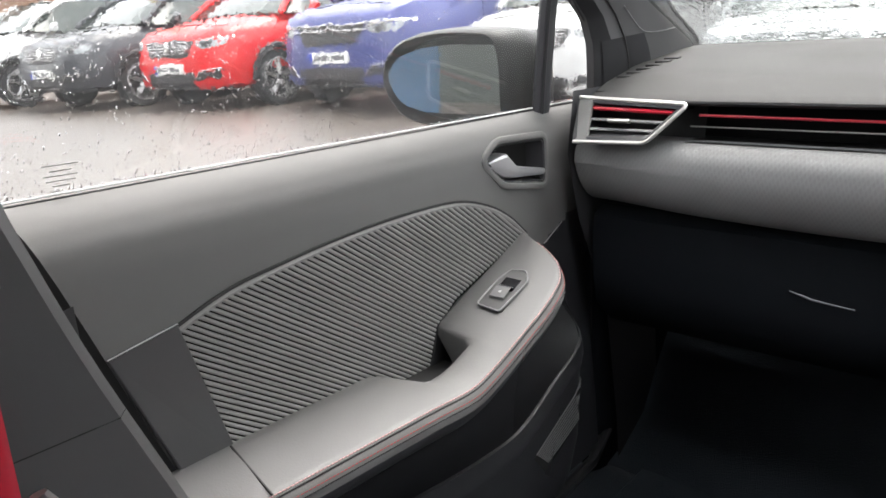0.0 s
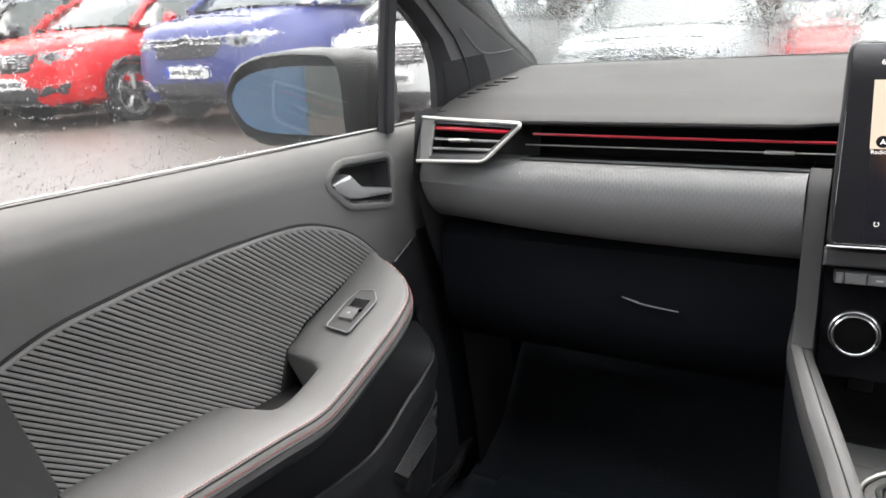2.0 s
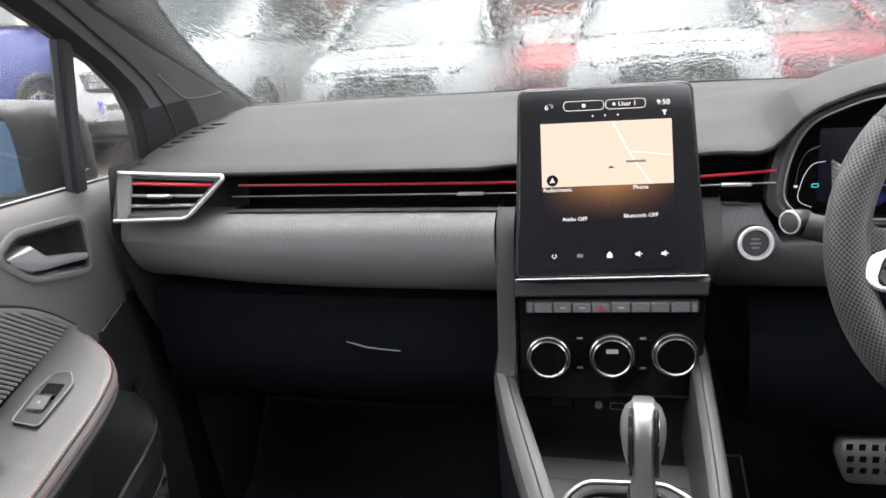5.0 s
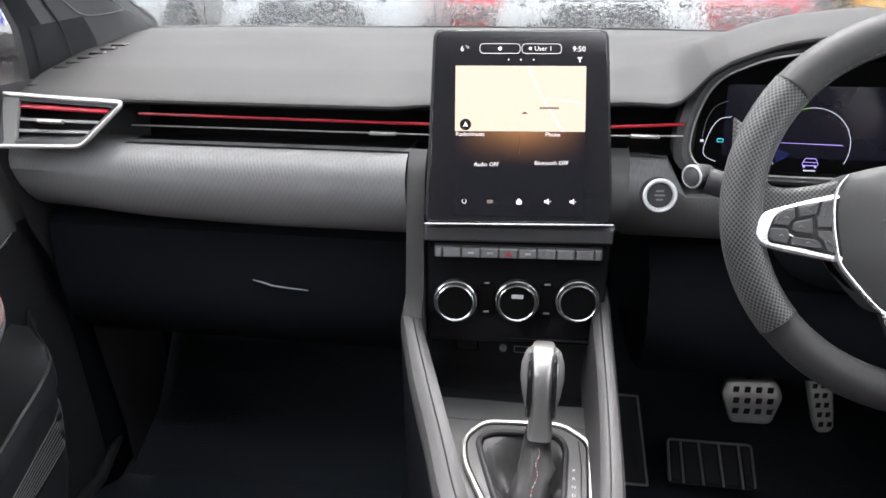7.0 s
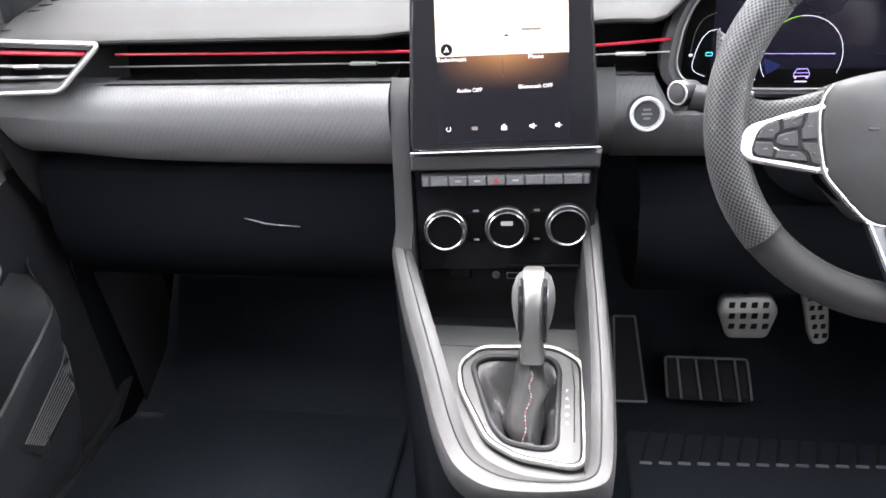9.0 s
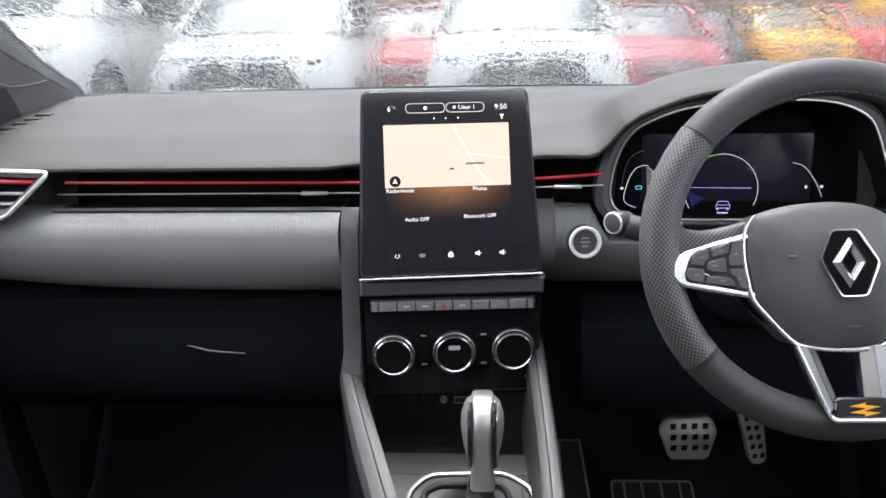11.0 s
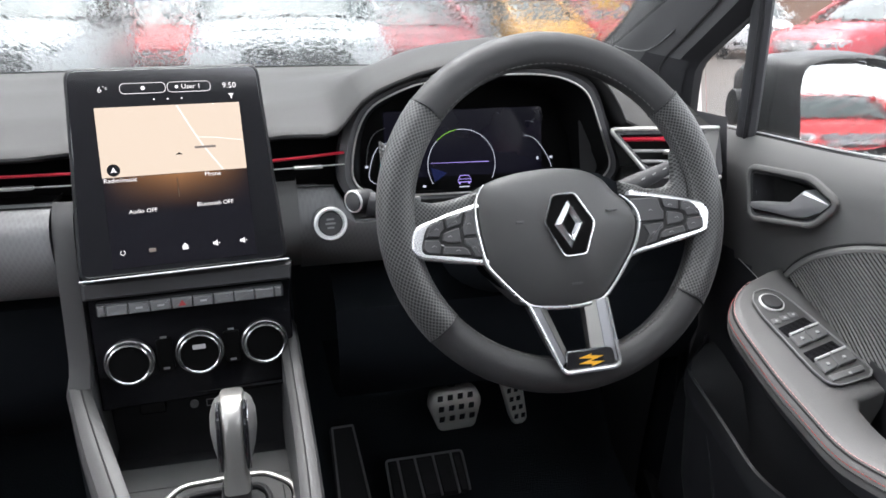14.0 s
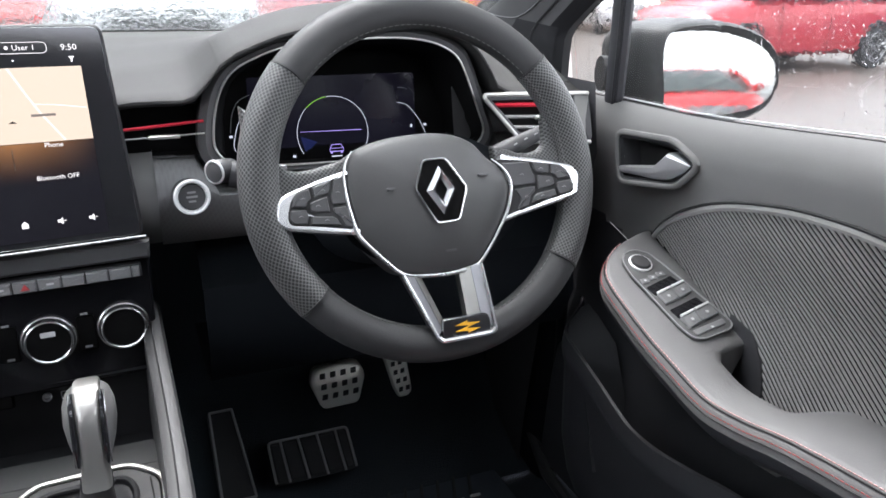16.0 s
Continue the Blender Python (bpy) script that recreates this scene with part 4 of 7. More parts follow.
def console():
    t = thing("centre_console", "dark grey centre console with raised rails and a chrome gear surround", "console", (0.03, 0.62, FLOOR))
    outer = spline([(-0.139, 0.850), (-0.138, 0.800), (-0.134, 0.783), (-0.111, 0.714), (-0.084, 0.647), (-0.061, 0.586), (-0.038, 0.545), (-0.012, 0.525), (0.018, 0.519), (0.069, 0.522), (0.103, 0.530), (0.117, 0.547), (0.121, 0.60), (0.120, 0.66), (0.117, 0.727), (0.113, 0.80), (0.110, 0.86)], 4)
    inner = spline([(-0.112, 0.850), (-0.112, 0.800), (-0.110, 0.785), (-0.077, 0.702), (-0.050, 0.636), (-0.030, 0.590), (-0.012, 0.566), (0.012, 0.552), (0.040, 0.545), (0.070, 0.543), (0.087, 0.546), (0.095, 0.560), (0.097, 0.60), (0.098, 0.66), (0.096, 0.727), (0.092, 0.80), (0.090, 0.86)], 4)
    zt = lambda y: 0.63 + 0.44 * (y - 0.55) if y > 0.55 else 0.63 - 0.25 * (0.55 - y)
    zp = lambda y: 0.578 + 0.2 * (y - 0.55)
    rows = []
    for o, i in zip(outer, inner):
        z = zt(o[1])
        d = (Vector(o) - Vector(i)).normalized()
        low = V(o[0] - d.x * 0.004, o[1] - d.y * 0.004, 0.45)
        mid = Vector(o) * 0.62 + Vector(i) * 0.38
        rows.append([low, V(o[0] + d.x * 0.0005, o[1] + d.y * 0.0005, z - 0.026), V(o[0] + d.x * 0.001, o[1] + d.y * 0.001, z - 0.009), V(o[0] * 0.9 + i[0] * 0.1, o[1] * 0.9 + i[1] * 0.1, z - 0.002),
                     V(mid.x, mid.y, z), V(o[0] * 0.25 + i[0] * 0.75, o[1] * 0.25 + i[1] * 0.75, z - 0.001), V(i[0], i[1], z - 0.005), V(i[0] - d.x * 0.003, i[1] - d.y * 0.003, min(z - 0.012, zp(i[1]) + 0.02)), V(i[0] - d.x * 0.005, i[1] - d.y * 0.005, zp(i[1]) - 0.012)])
    part("rail", grid([r[1:] for r in rows]), RAILSKIN, t, "grey raised rail")
    # same surface as the rail, split off in near-black for its shade
    part("rail_side", grid([r[:2] for r in rows]), LOWER, t, "console side below the rail, near-black for shade")
    part("rail_seam", tube([V(o[0] * 0.42 + i[0] * 0.58, o[1] * 0.42 + i[1] * 0.58, zt(o[1]) - 0.0006) for o, i in zip(outer, inner)], 0.0010, 5), GROOVE, t, "dark seam")
    # body down to the floor
    rows = [[V(o[0] - (0.006 if o[0] > 0.03 else -0.006), o[1] + 0.004, 0.46) for o in outer], [V(o[0] * 0.97 + 0.001, o[1], FLOOR) for o in outer]]
    part("side_skirt", grid(rows), LOWER, t)
    part("rear_box", box(-0.07, 0.12, -0.25, 0.50, FLOOR, 0.56, 0.02), MATT, t, "black rear console box")
    # gear plate
    plate_in = [Vector(i[:2]) for i in inner]
    pl = [(p.x, p.y) for p in plate_in if p.y < 0.775]
    part("front_step", plate([(-0.090, 0.762), (0.097, 0.762), (0.097, 0.800), (-0.10, 0.800)], lambda u, v, w: V(u, v, zp(v) + w), -0.02, -0.003, 0.002), PLATESKIN, t)
    ring_o = fillet([(-0.053, 0.728), (-0.030, 0.757), (0.062, 0.762), (0.094, 0.738), (0.094, 0.600), (0.082, 0.592), (0.024, 0.600), (-0.010, 0.620), (-0.046, 0.690)], 0.014, 4)
    part("chrome_surround", tube([V(u, v, zp(v) + 0.001) for u, v in ring_o], 0.0032, 8, closed=True), STEEL, t, "satin chrome surround")
    ring_i = fillet([(-0.036, 0.728), (-0.018, 0.741), (0.056, 0.744), (0.067, 0.728), (0.064, 0.617), (0.048, 0.612), (0.010, 0.619), (-0.006, 0.640), (-0.024, 0.690)], 0.012, 4)
    mid = (0.030, 0.672)
    on = lambda poly, w: [V(u, v, zp(v) + w) for u, v in radial(poly, mid, 72)]
    part("gear_plate", grid([on(pl, -0.014), on(pl, -0.004), on(ring_o, -0.004), on(ring_o, -0.012)], closed=True), PLATESKIN, t, "dark grey gear plate")
    part("shift_insert", grid([on(inset(ring_o, 0.004), -0.006), on(inset(ring_o, 0.004), 0.0), on(inset(ring_o, 0.005), 0.0012), on(ring_i, 0.0012), on(inset(ring_i, 0.002), -0.002), on(inset(ring_i, 0.002), -0.05)], closed=True), PLATESKIN, t)
    part("well_floor", grid([[V(u, v, zp(v) - 0.049) for u, v in radial(ring_i, mid, 36)], [V(0.03 + 0.001 * math.cos(k), 0.672 + 0.001 * math.sin(k), zp(0.672) - 0.049) for k in [2 * math.pi * j / 36 for j in range(36)]]], closed=True), GROOVE, t)
    part("boot_frame", tube([V(u, v, zp(v) + 0.002) for u, v in ring_i], 0.0035, 8, closed=True), MATT, t, "dark boot frame")
    part("shift_groove", tube([V(0.081, 0.738, zp(0.738) + 0.0013), V(0.084, 0.70, zp(0.70) + 0.0013), V(0.083, 0.625, zp(0.625) + 0.0013)], 0.0008, 5), GROOVE, t)
    G = frame_of((0.0755, 0.67, zp(0.67) + 0.0016), (1, 0, 0), (0, 1, 0.2))
    for k, ch in enumerate("PRNDB"):
        text(ch, 0.0062, G, 0.0, 0.024 - 0.0115 * k, 0.0004, PRINT, t, "gear_letter")
    return t


def gear_lever():
    t = thing("gear_lever", "automatic gear lever with brushed metal spine and stitched leather boot", "gear lever", (0.035, 0.69, 0.60))
    zp = lambda y: 0.578 + 0.2 * (y - 0.55)
    rim = [(-0.036, 0.728), (-0.018, 0.741), (0.056, 0.744), (0.067, 0.728), (0.064, 0.617), (0.048, 0.612), (0.010, 0.619), (-0.006, 0.640), (-0.024, 0.690)]
    rim = radial(inset(fillet(rim, 0.012, 4), 0.003), (0.030, 0.672), 40)
    rows = [[V(u, v, zp(v) - 0.001) for u, v in rim]]
    for q, w in ((0.86, -0.010), (0.70, -0.026), (0.55, -0.031)):
        rows.append([V(0.030 + (u - 0.030) * q, 0.672 + (v - 0.672) * q, zp(v) + w + 0.009 * math.sin(5 * 2 * math.pi * j / 40 + 3 * q)) for j, (u, v) in enumerate(rim)])
    for k, (x, y, z, rx, ry) in enumerate(((0.028, 0.664, 0.583, 0.0245, 0.032), (0.028, 0.666, 0.597, 0.0205, 0.026), (0.030, 0.674, 0.608, 0.0190, 0.0215), (0.033, 0.684, 0.617, 0.0205, 0.0195), (0.0335, 0.692, 0.625, 0.0170, 0.0175), (0.0345, 0.699, 0.632, 0.0165, 0.0165), (0.035, 0.703, 0.639, 0.0150, 0.0150), (0.0353, 0.705, 0.648, 0.0146, 0.0146), (0.0355, 0.706, 0.654, 0.0120, 0.0120))):
        rows.append([V(x + rx * (1 + 0.11 * math.sin(3 * a + 0.8 * k)) * math.cos(a), y + ry * (1 + 0.08 * math.sin(4 * a - 0.9 * k)) * math.sin(a), z + 0.003 * math.sin(2 * a + k)) for a in (2 * math.pi * j / 40 for j in range(40))])
    part("boot", grid(rows, closed=True), BOOT, t, "black leather boot", flat=70)
    st = [rows[k][30 + (k % 2)] + V(0.0, -0.001, 0.0006) for k in range(3, 11)]
    for j, (a, b) in enumerate(zip(spline(st, 4), spline(st, 4)[1:])):
        part("stitch", tube([a, a * 0.35 + b * 0.65], 0.0007, 4), WHITETHREAD if j % 3 else REDTHREAD, t)
    # knob: leather sides and a bright spine
    axis = [(0.652, 0.709, 0.013, 0.012), (0.664, 0.713, 0.016, 0.015), (0.685, 0.721, 0.0215, 0.022), (0.705, 0.729, 0.0245, 0.026), (0.722, 0.735, 0.0240, 0.027), (0.735, 0.738, 0.0205, 0.024), (0.742, 0.740, 0.014, 0.017), (0.7445, 0.741, 0.006, 0.008)]
    axis = [(0.647 + (z - 0.635) * 0.80, y, rx, ry) for z, y, rx, ry in axis]
    rows = [[V(0.0355 + rx * math.copysign(abs(math.cos(a)) ** 0.85, math.cos(a)), y + ry * math.sin(a), z) for a in (2 * math.pi * j / 24 for j in range(24))] for z, y, rx, ry in axis]
    part("knob", grid(rows, closed=True, ends=True), LEATHER, t, "black leather knob sides")
    sp = [(0.635, 0.699, 0.0135, 0.013), (0.652, 0.706, 0.0130, 0.0145), (0.664, 0.711, 0.0115, 0.0175), (0.685, 0.719, 0.0115, 0.0235), (0.705, 0.727, 0.0118, 0.0278), (0.722, 0.733, 0.0122, 0.0290), (0.7365, 0.7365, 0.0125, 0.0255), (0.7445, 0.739, 0.0125, 0.0175), (0.7475, 0.741, 0.0115, 0.008)]
    sp = [(0.647 + (z - 0.635) * 0.80, y, rx, ry) for z, y, rx, ry in sp]
    rows = [[V(0.0355 + rx * math.copysign(abs(math.cos(a)) ** 0.4, math.cos(a)), y + ry * math.copysign(abs(math.sin(a)) ** 0.7, math.sin(a)), z) for a in (2 * math.pi * j / 24 for j in range(24))] for z, y, rx, ry in sp]
    part("spine", grid(rows, closed=True, ends=True), STEEL, t, "brushed metal spine")
    for s in (-1, 1):
        part("spine_gap", tube([V(0.0355 + s * 0.0132, y - ry * 0.80, z) for z, y, rx, ry in sp[2:8]], [0.0012, 0.0024, 0.0026, 0.0026, 0.0024, 0.0014], 6), BLACK, t, "gloss black line beside the spine")
        part("chrome_line", tube([V(0.0355 + s * 0.0158, y - ry * 0.80, z) for z, y, rx, ry in sp[2:8]], 0.0007, 5), CHROME, t, "thin chrome line")
    part("collar", disc(frame_of((0.0345, 0.704, 0.644), (1, 0, 0), (0, 0.9, -0.35)), 0, 0, [(0.0150, -0.004), (0.0158, 0.0), (0.0150, 0.005)], 24), MATT, t)
    return t

# ---------------------------------------------------------------- steering wheel, instruments, pedals
RAKE = radians(20.5)
WHEEL = frame_of((0.380, 0.688, 0.925), (1, 0.0, 0), (0, math.sin(RAKE), math.cos(RAKE)))


def rim_at(a):
    """The middle of the rim at an angle (0 at the right, counter-clockwise), with a flattened foot."""
    u, v = 0.1675 * math.cos(a), 0.1675 * math.sin(a)
    if v < -0.10:
        v = -0.10 + (v + 0.10) * 0.97
    return u - 0.004, v


def steering_wheel():
    P = WHEEL
    t = thing("steering_wheel", "black leather steering wheel with perforated grips and silver spokes", "steering wheel", P(0, 0, -0.05))
    cuts = [radians(a) for a in (39.5, 140.0, 219.5, 323.5)]
    def seg(a0, a1, name, mat, label, thick=1.0):
        n = max(8, int((a1 - a0) / radians(5)))
        pts, rad = [], []
        up = P(0, 0, 1) - P(0, 0, 0)
        for i in range(n + 1):
            a = a0 + (a1 - a0) * i / n
            u, v = rim_at(a)
            pts.append(P(u, v, 0))
            rad.append(0.0185 * thick)
        return part(name, tube(pts, rad, 20, flat=0.92, up=up, uv=True), mat, t, label)
    seg(cuts[0] + 0.004, cuts[1] - 0.004, "rim_top", WHEELSKIN, "smooth black leather rim")
    seg(cuts[1], cuts[2], "rim_grip", PERF, "perforated leather grip", 1.03)
    seg(cuts[2] + 0.004, cuts[3] - 0.004, "rim_bottom", WHEELSKIN, "smooth black leather rim")
    seg(cuts[3], cuts[0] + 2 * math.pi, "rim_grip", PERF, "perforated leather grip", 1.03)
    for c in cuts:
        u, v = rim_at(c)
        d = Vector((P(*rim_at(c + 0.01), 0) - P(*rim_at(c - 0.01), 0))).normalized()
        part("rim_seam", tube([P(u, v, 0) - d * 0.0008, P(u, v, 0) + d * 0.0008], 0.0192, 16), GROOVE, t)
    # stitching along the inside of the rim
    bm = bmesh.new()
    for i in range(150):
        a = 2 * math.pi * i / 150
        q = []
        for da in (0.0, 0.024):
            u, v = rim_at(a + da)
            L = math.hypot(u, v)
            q.append(P(u - u / L * 0.0165, v - v / L * 0.0165, 0.0085))
        tube(q, 0.00045, 4, bm=bm)
    part("stitching", bm, GREYTHREAD, t, "pale inner stitching")
    # perforated webs that swell from the grips to the key pods
    wing = lambda u: lerp([(0.080, 0.003), (0.125, 0.008), (0.160, 0.0125)], abs(u + 0.002))
    for s in (-1, 1):
        o = [(-0.178, 0.082), (-0.156, 0.066), (-0.1505, 0.050), (-0.1510, 0.036), (-0.1490, 0.0255), (-0.1420, 0.0195), (-0.1310, 0.0175), (-0.1180, 0.0185), (-0.1000, 0.0225), (-0.078, 0.0285), (-0.078, 0.0), (-0.100, -0.030), (-0.150, -0.030), (-0.178, -0.030)]
        if s > 0:
            o = [(u + (0.016 if -0.16 < u < -0.11 and v > 0.01 else 0.006), v) for u, v in o]
        o = [(-s * u - 0.002, v) for u, v in o]
        rows = []
        for d, w in ((0.0, -0.016), (0.0, -0.012), (0.0015, -0.0085), (0.0045, -0.0055), (0.0085, -0.0040)):
            rows.append([P(u, v, w + 0.5 * wing(u)) for u, v in (inset(o, d) if d else o)])
        part("thumb_rest", face_uv(grid(rows, closed=True, ends=True), P), PERF, t, "perforated leather thumb rest", flat=60)
    # airbag cover
    edge = [(-0.004, 0.0437), (-0.040, 0.0417), (-0.066, 0.0365), (-0.0815, 0.0300), (-0.0890, 0.0190), (-0.0925, 0.0060), (-0.0925, -0.0110), (-0.0890, -0.0340), (-0.0845, -0.0500), (-0.0725, -0.0650), (-0.0595, -0.0795), (-0.0465, -0.0910), (-0.0300, -0.0950), (-0.0055, -0.0967),
            (0.0190, -0.0950), (0.0330, -0.0905), (0.0465, -0.0770), (0.0645, -0.0530), (0.0740, -0.0370), (0.0790, -0.0200), (0.0780, -0.0080), (0.0715, 0.0030), (0.0610, 0.0120), (0.0540, 0.0190), (0.0445, 0.0300), (0.0255, 0.0395)]
    poly = [tuple(p) for p in spline(edge, 3, True)]
    rows = []
    for q, w in [(0.0, -0.035)] + [(1 - math.cos(a), 0.003 + 0.0200 * math.sin(a)) for a in (0.0, 0.12, 0.28, 0.46, 0.66, 0.88, 1.10, 1.32, 1.50)]:
        rows.append([P((a + 0.006) * (1 - q) - 0.006, (b + 0.02) * (1 - q) - 0.02, w) for a, b in poly])
    part("airbag_cover", grid(rows, closed=True, ends=True), AIRBAG, t, "smooth grey airbag cover", flat=60)
    lo = [tuple(p) for p in spline(edge[3:23], 3)]
    part("cover_trim", tube([P((u + 0.006) * 1.012 - 0.006, (v + 0.02) * 1.012 - 0.02, 0.0085) for u, v in lo], [0.0006 + 0.0014 * min(1.0, k / 8, (len(lo) - 1 - k) / 6) for k in range(len(lo))], 8), WHEELTRIM, t, "satin chrome trim line")
    for u, v in ((-0.050, -0.010), (0.046, -0.004), (0.002, -0.075)):
        part("airbag_mark", plate(oblong(u - 0.006, u + 0.006, v - 0.0012, v + 0.0012, 0.001), P, 0.018, 0.0205 if v > -0.05 else 0.0185, 0.0003), TRIM, t)
    # badge: a plain faceted lozenge in a hexagonal frame
    cu, cv = -0.0022, -0.0155
    hexa = [(cu - 0.0265, cv + 0.003), (cu - 0.0160, cv + 0.0300), (cu + 0.0075, cv + 0.0305), (cu + 0.0265, cv + 0.0005), (cu + 0.0145, cv - 0.0305), (cu - 0.0085, cv - 0.0315)]
    hexa = fillet(hexa, 0.004, 3)
    b = part("badge", plate(hexa, P, 0.016, 0.0245, 0.002), DIALFACE, t, "black badge panel")
    part("badge_edge", tube([P(u, v, 0.0245) for u, v in hexa], 0.0012, 6, closed=True), CHROME, b, "chrome badge edge")
    for s in (-1, 1):
        o = [(cu + s * 0.0005, cv + 0.0240), (cu + s * 0.0160, cv), (cu + s * 0.0005, cv - 0.0240), (cu + s * 0.0005, cv - 0.0105), (cu + s * 0.0058, cv), (cu + s * 0.0005, cv + 0.0105)]
        bm = bmesh.new()
        low = [bm.verts.new(P(u, v, 0.0245)) for u, v in o]
        m = [(a[0] * 0.5 + c[0] * 0.5, a[1] * 0.5 + c[1] * 0.5) for a, c in zip(o[:3], o[:2:-1])]
        top = [bm.verts.new(P(u, v, 0.0295)) for u, v in m]
        for i in range(2):
            bm.faces.new((low[i], low[i + 1], top[i + 1], top[i]))
            bm.faces.new((low[5 - i], top[i], top[i + 1], low[4 - i]))
        bm.faces.new((low[0], top[0], low[5]))
        bm.faces.new((low[2], low[3], top[2]))
        part("badge_shape", bm, CHROME, b, "chrome lozenge half", flat=10)
    # side spokes with keys
    for s in (-1, 1):
        o = [(-0.076, 0.0175), (-0.0912, 0.0128), (-0.1172, 0.0058), (-0.1498, -0.0049), (-0.1560, -0.0088), (-0.1598, -0.0165), (-0.1620, -0.0265), (-0.1606, -0.0325), (-0.1560, -0.0362), (-0.1500, -0.0386), (-0.1219, -0.0435), (-0.0836, -0.0492), (-0.070, -0.0525)]
        # the right-hand pod sits a touch higher at its tip
        turn = lambda pts: [(u, v) for u, v in pts] if s < 0 else [(-u - 0.0012, v + 0.062 * (-u - 0.085)) for u, v in pts]
        o = fillet(turn(o), 0.004, 3)
        Q = lambda u, v, w: P(u, v, w + wing(u))
        sp = part("spoke", plate(o, Q, -0.020, 0.004, 0.0022), WHEELTRIM, t, "satin silver spoke")
        ins = [(-0.070, 0.0125), (-0.0934, 0.0085), (-0.1294, -0.0006), (-0.1385, -0.0032), (-0.1440, -0.0078), (-0.1480, -0.0145), (-0.1514, -0.0270), (-0.1500, -0.0330), (-0.1465, -0.0347), (-0.1214, -0.0382), (-0.0820, -0.0452), (-0.070, -0.0475)]
        part("key_bed", plate(fillet(turn(ins), 0.002, 2), Q, 0.0030, 0.0044, 0.0006), GROOVE, sp, "black key bed")
        inner = 0.0 if s < 0 else 0.020
        keys = [[(-0.1280, -0.0014), (-0.1383, -0.0034), (-0.1432, -0.0075), (-0.1472, -0.0180), (-0.1328, -0.0188), (-0.1306, -0.0140), (-0.1269, -0.0112)], [(-0.1262, -0.0006), (-0.1058, 0.0050), (-0.1090, -0.0063), (-0.1127, -0.0083), (-0.1251, -0.0108)],
                [(-0.1290, -0.0150), (-0.1248, -0.0130), (-0.1116, -0.0096), (-0.1103, -0.0254), (-0.1259, -0.0245), (-0.1303, -0.0222)], [(-0.1038, 0.0056), (-0.0940 + inner, 0.0082), (-0.0940 + inner, -0.0094), (-0.0942 + inner * 0.5, -0.0183), (-0.1085, -0.0191), (-0.1093, -0.0100), (-0.1070, -0.0069)],
                [(-0.1480, -0.0200), (-0.1332, -0.0206), (-0.1317, -0.0247), (-0.1307, -0.0264), (-0.1332, -0.0352), (-0.1468, -0.0334), (-0.1503, -0.0288)], [(-0.1290, -0.0270), (-0.1088, -0.0288), (-0.1044, -0.0315), (-0.1012, -0.0388), (-0.1312, -0.0357)],
                [(-0.1080, -0.0208), (-0.0944 + inner * 0.5, -0.0203), (-0.0902, -0.0320), (-0.0850, -0.0432), (-0.0985, -0.0398), (-0.1025, -0.0302), (-0.1075, -0.0272)]]
        for k, q in enumerate(keys):
            q = turn(q)
            kk = part("key", plate(inset(fillet(q, 0.0012, 2), 0.0005), Q, 0.0040, 0.0062, 0.0009), KEYBLACK, sp, "dark grey key")
            mu, mv = sum(p[0] for p in q) / len(q), sum(p[1] for p in q) / len(q)
            part("key_symbol", tube([Q(mu - 0.0020, mv - 0.0004, 0.0063), Q(mu + 0.0006, mv + 0.0008, 0.0063), Q(mu + 0.0022, mv - 0.0008, 0.0063)], 0.00035, 4), DIMPRINT, kk)
    # lower forked spoke, which drops back from the hub to the rim
    back = lambda v: lerp([(-0.165, 0.0155), (-0.140, 0.0145), (-0.093, 0.0100)], v)
    L = lambda u, v, w: P(u, v, w + back(v))
    for s in (-1, 1):
        out = [(-0.0480, -0.0935), (-0.0345, -0.1280), (-0.0228, -0.1570)] if s < 0 else [(0.0340, -0.0915), (0.0370, -0.1280), (0.0394, -0.1566)]
        win = [(-0.0280, -0.0965), (-0.0190, -0.1220), (-0.0112, -0.1435)] if s < 0 else [(0.0125, -0.0945), (0.0132, -0.1200), (0.0138, -0.1410)]
        mid = [((a[0] * 0.45 + b[0] * 0.55), (a[1] + b[1]) / 2) for a, b in zip(out, win)]
        part("spoke", plate(out + mid[::-1], L, -0.012, 0.0020, 0.0008), LEGMETAL, t, "dark brushed lower spoke leg")
        part("spoke_lining", grid([[L(*p, 0.0022) for p in mid], [L(*p, -0.0060) for p in win], [L(*p, -0.0180) for p in win]]), STEEL, t, "bright inner face of the spoke")
        part("spoke_edge", tube([L(*out[0], 0.0025), L(*out[1], 0.0030), L(*out[2], 0.0030)], 0.0021, 8), WHEELTRIM, t, "chrome spoke edge")
    part("spoke_edge", tube([L(u, v, 0.0030) for u, v in fillet([(-0.0231, -0.1560), (-0.0185, -0.1615), (0.0355, -0.1605), (0.0395, -0.1556)], 0.004, 3)[2:-2]], 0.0028, 8), WHEELTRIM, t, "chrome lower edge")
    o = fillet([(-0.0165, -0.1405), (0.0290, -0.1400), (0.0335, -0.1430), (0.0350, -0.1585), (-0.0155, -0.1590), (-0.0190, -0.1540)], 0.004, 3)
    bb = part("lower_badge", plate(o, L, -0.012, 0.0045, 0.0015), BLACK, t, "black badge plate")
    for dv in (0.0, -0.0056):
        part("badge_mark", plate([(-0.0050, -0.1485 + dv), (0.0095, -0.1448 + dv), (0.0085, -0.1468 + dv), (0.0225, -0.1480 + dv), (0.0080, -0.1518 + dv), (0.0090, -0.1497 + dv)], L, 0.0044, 0.0050, 0.0001), YELLOW, bb, "yellow chevron")
    # column
    rows = []
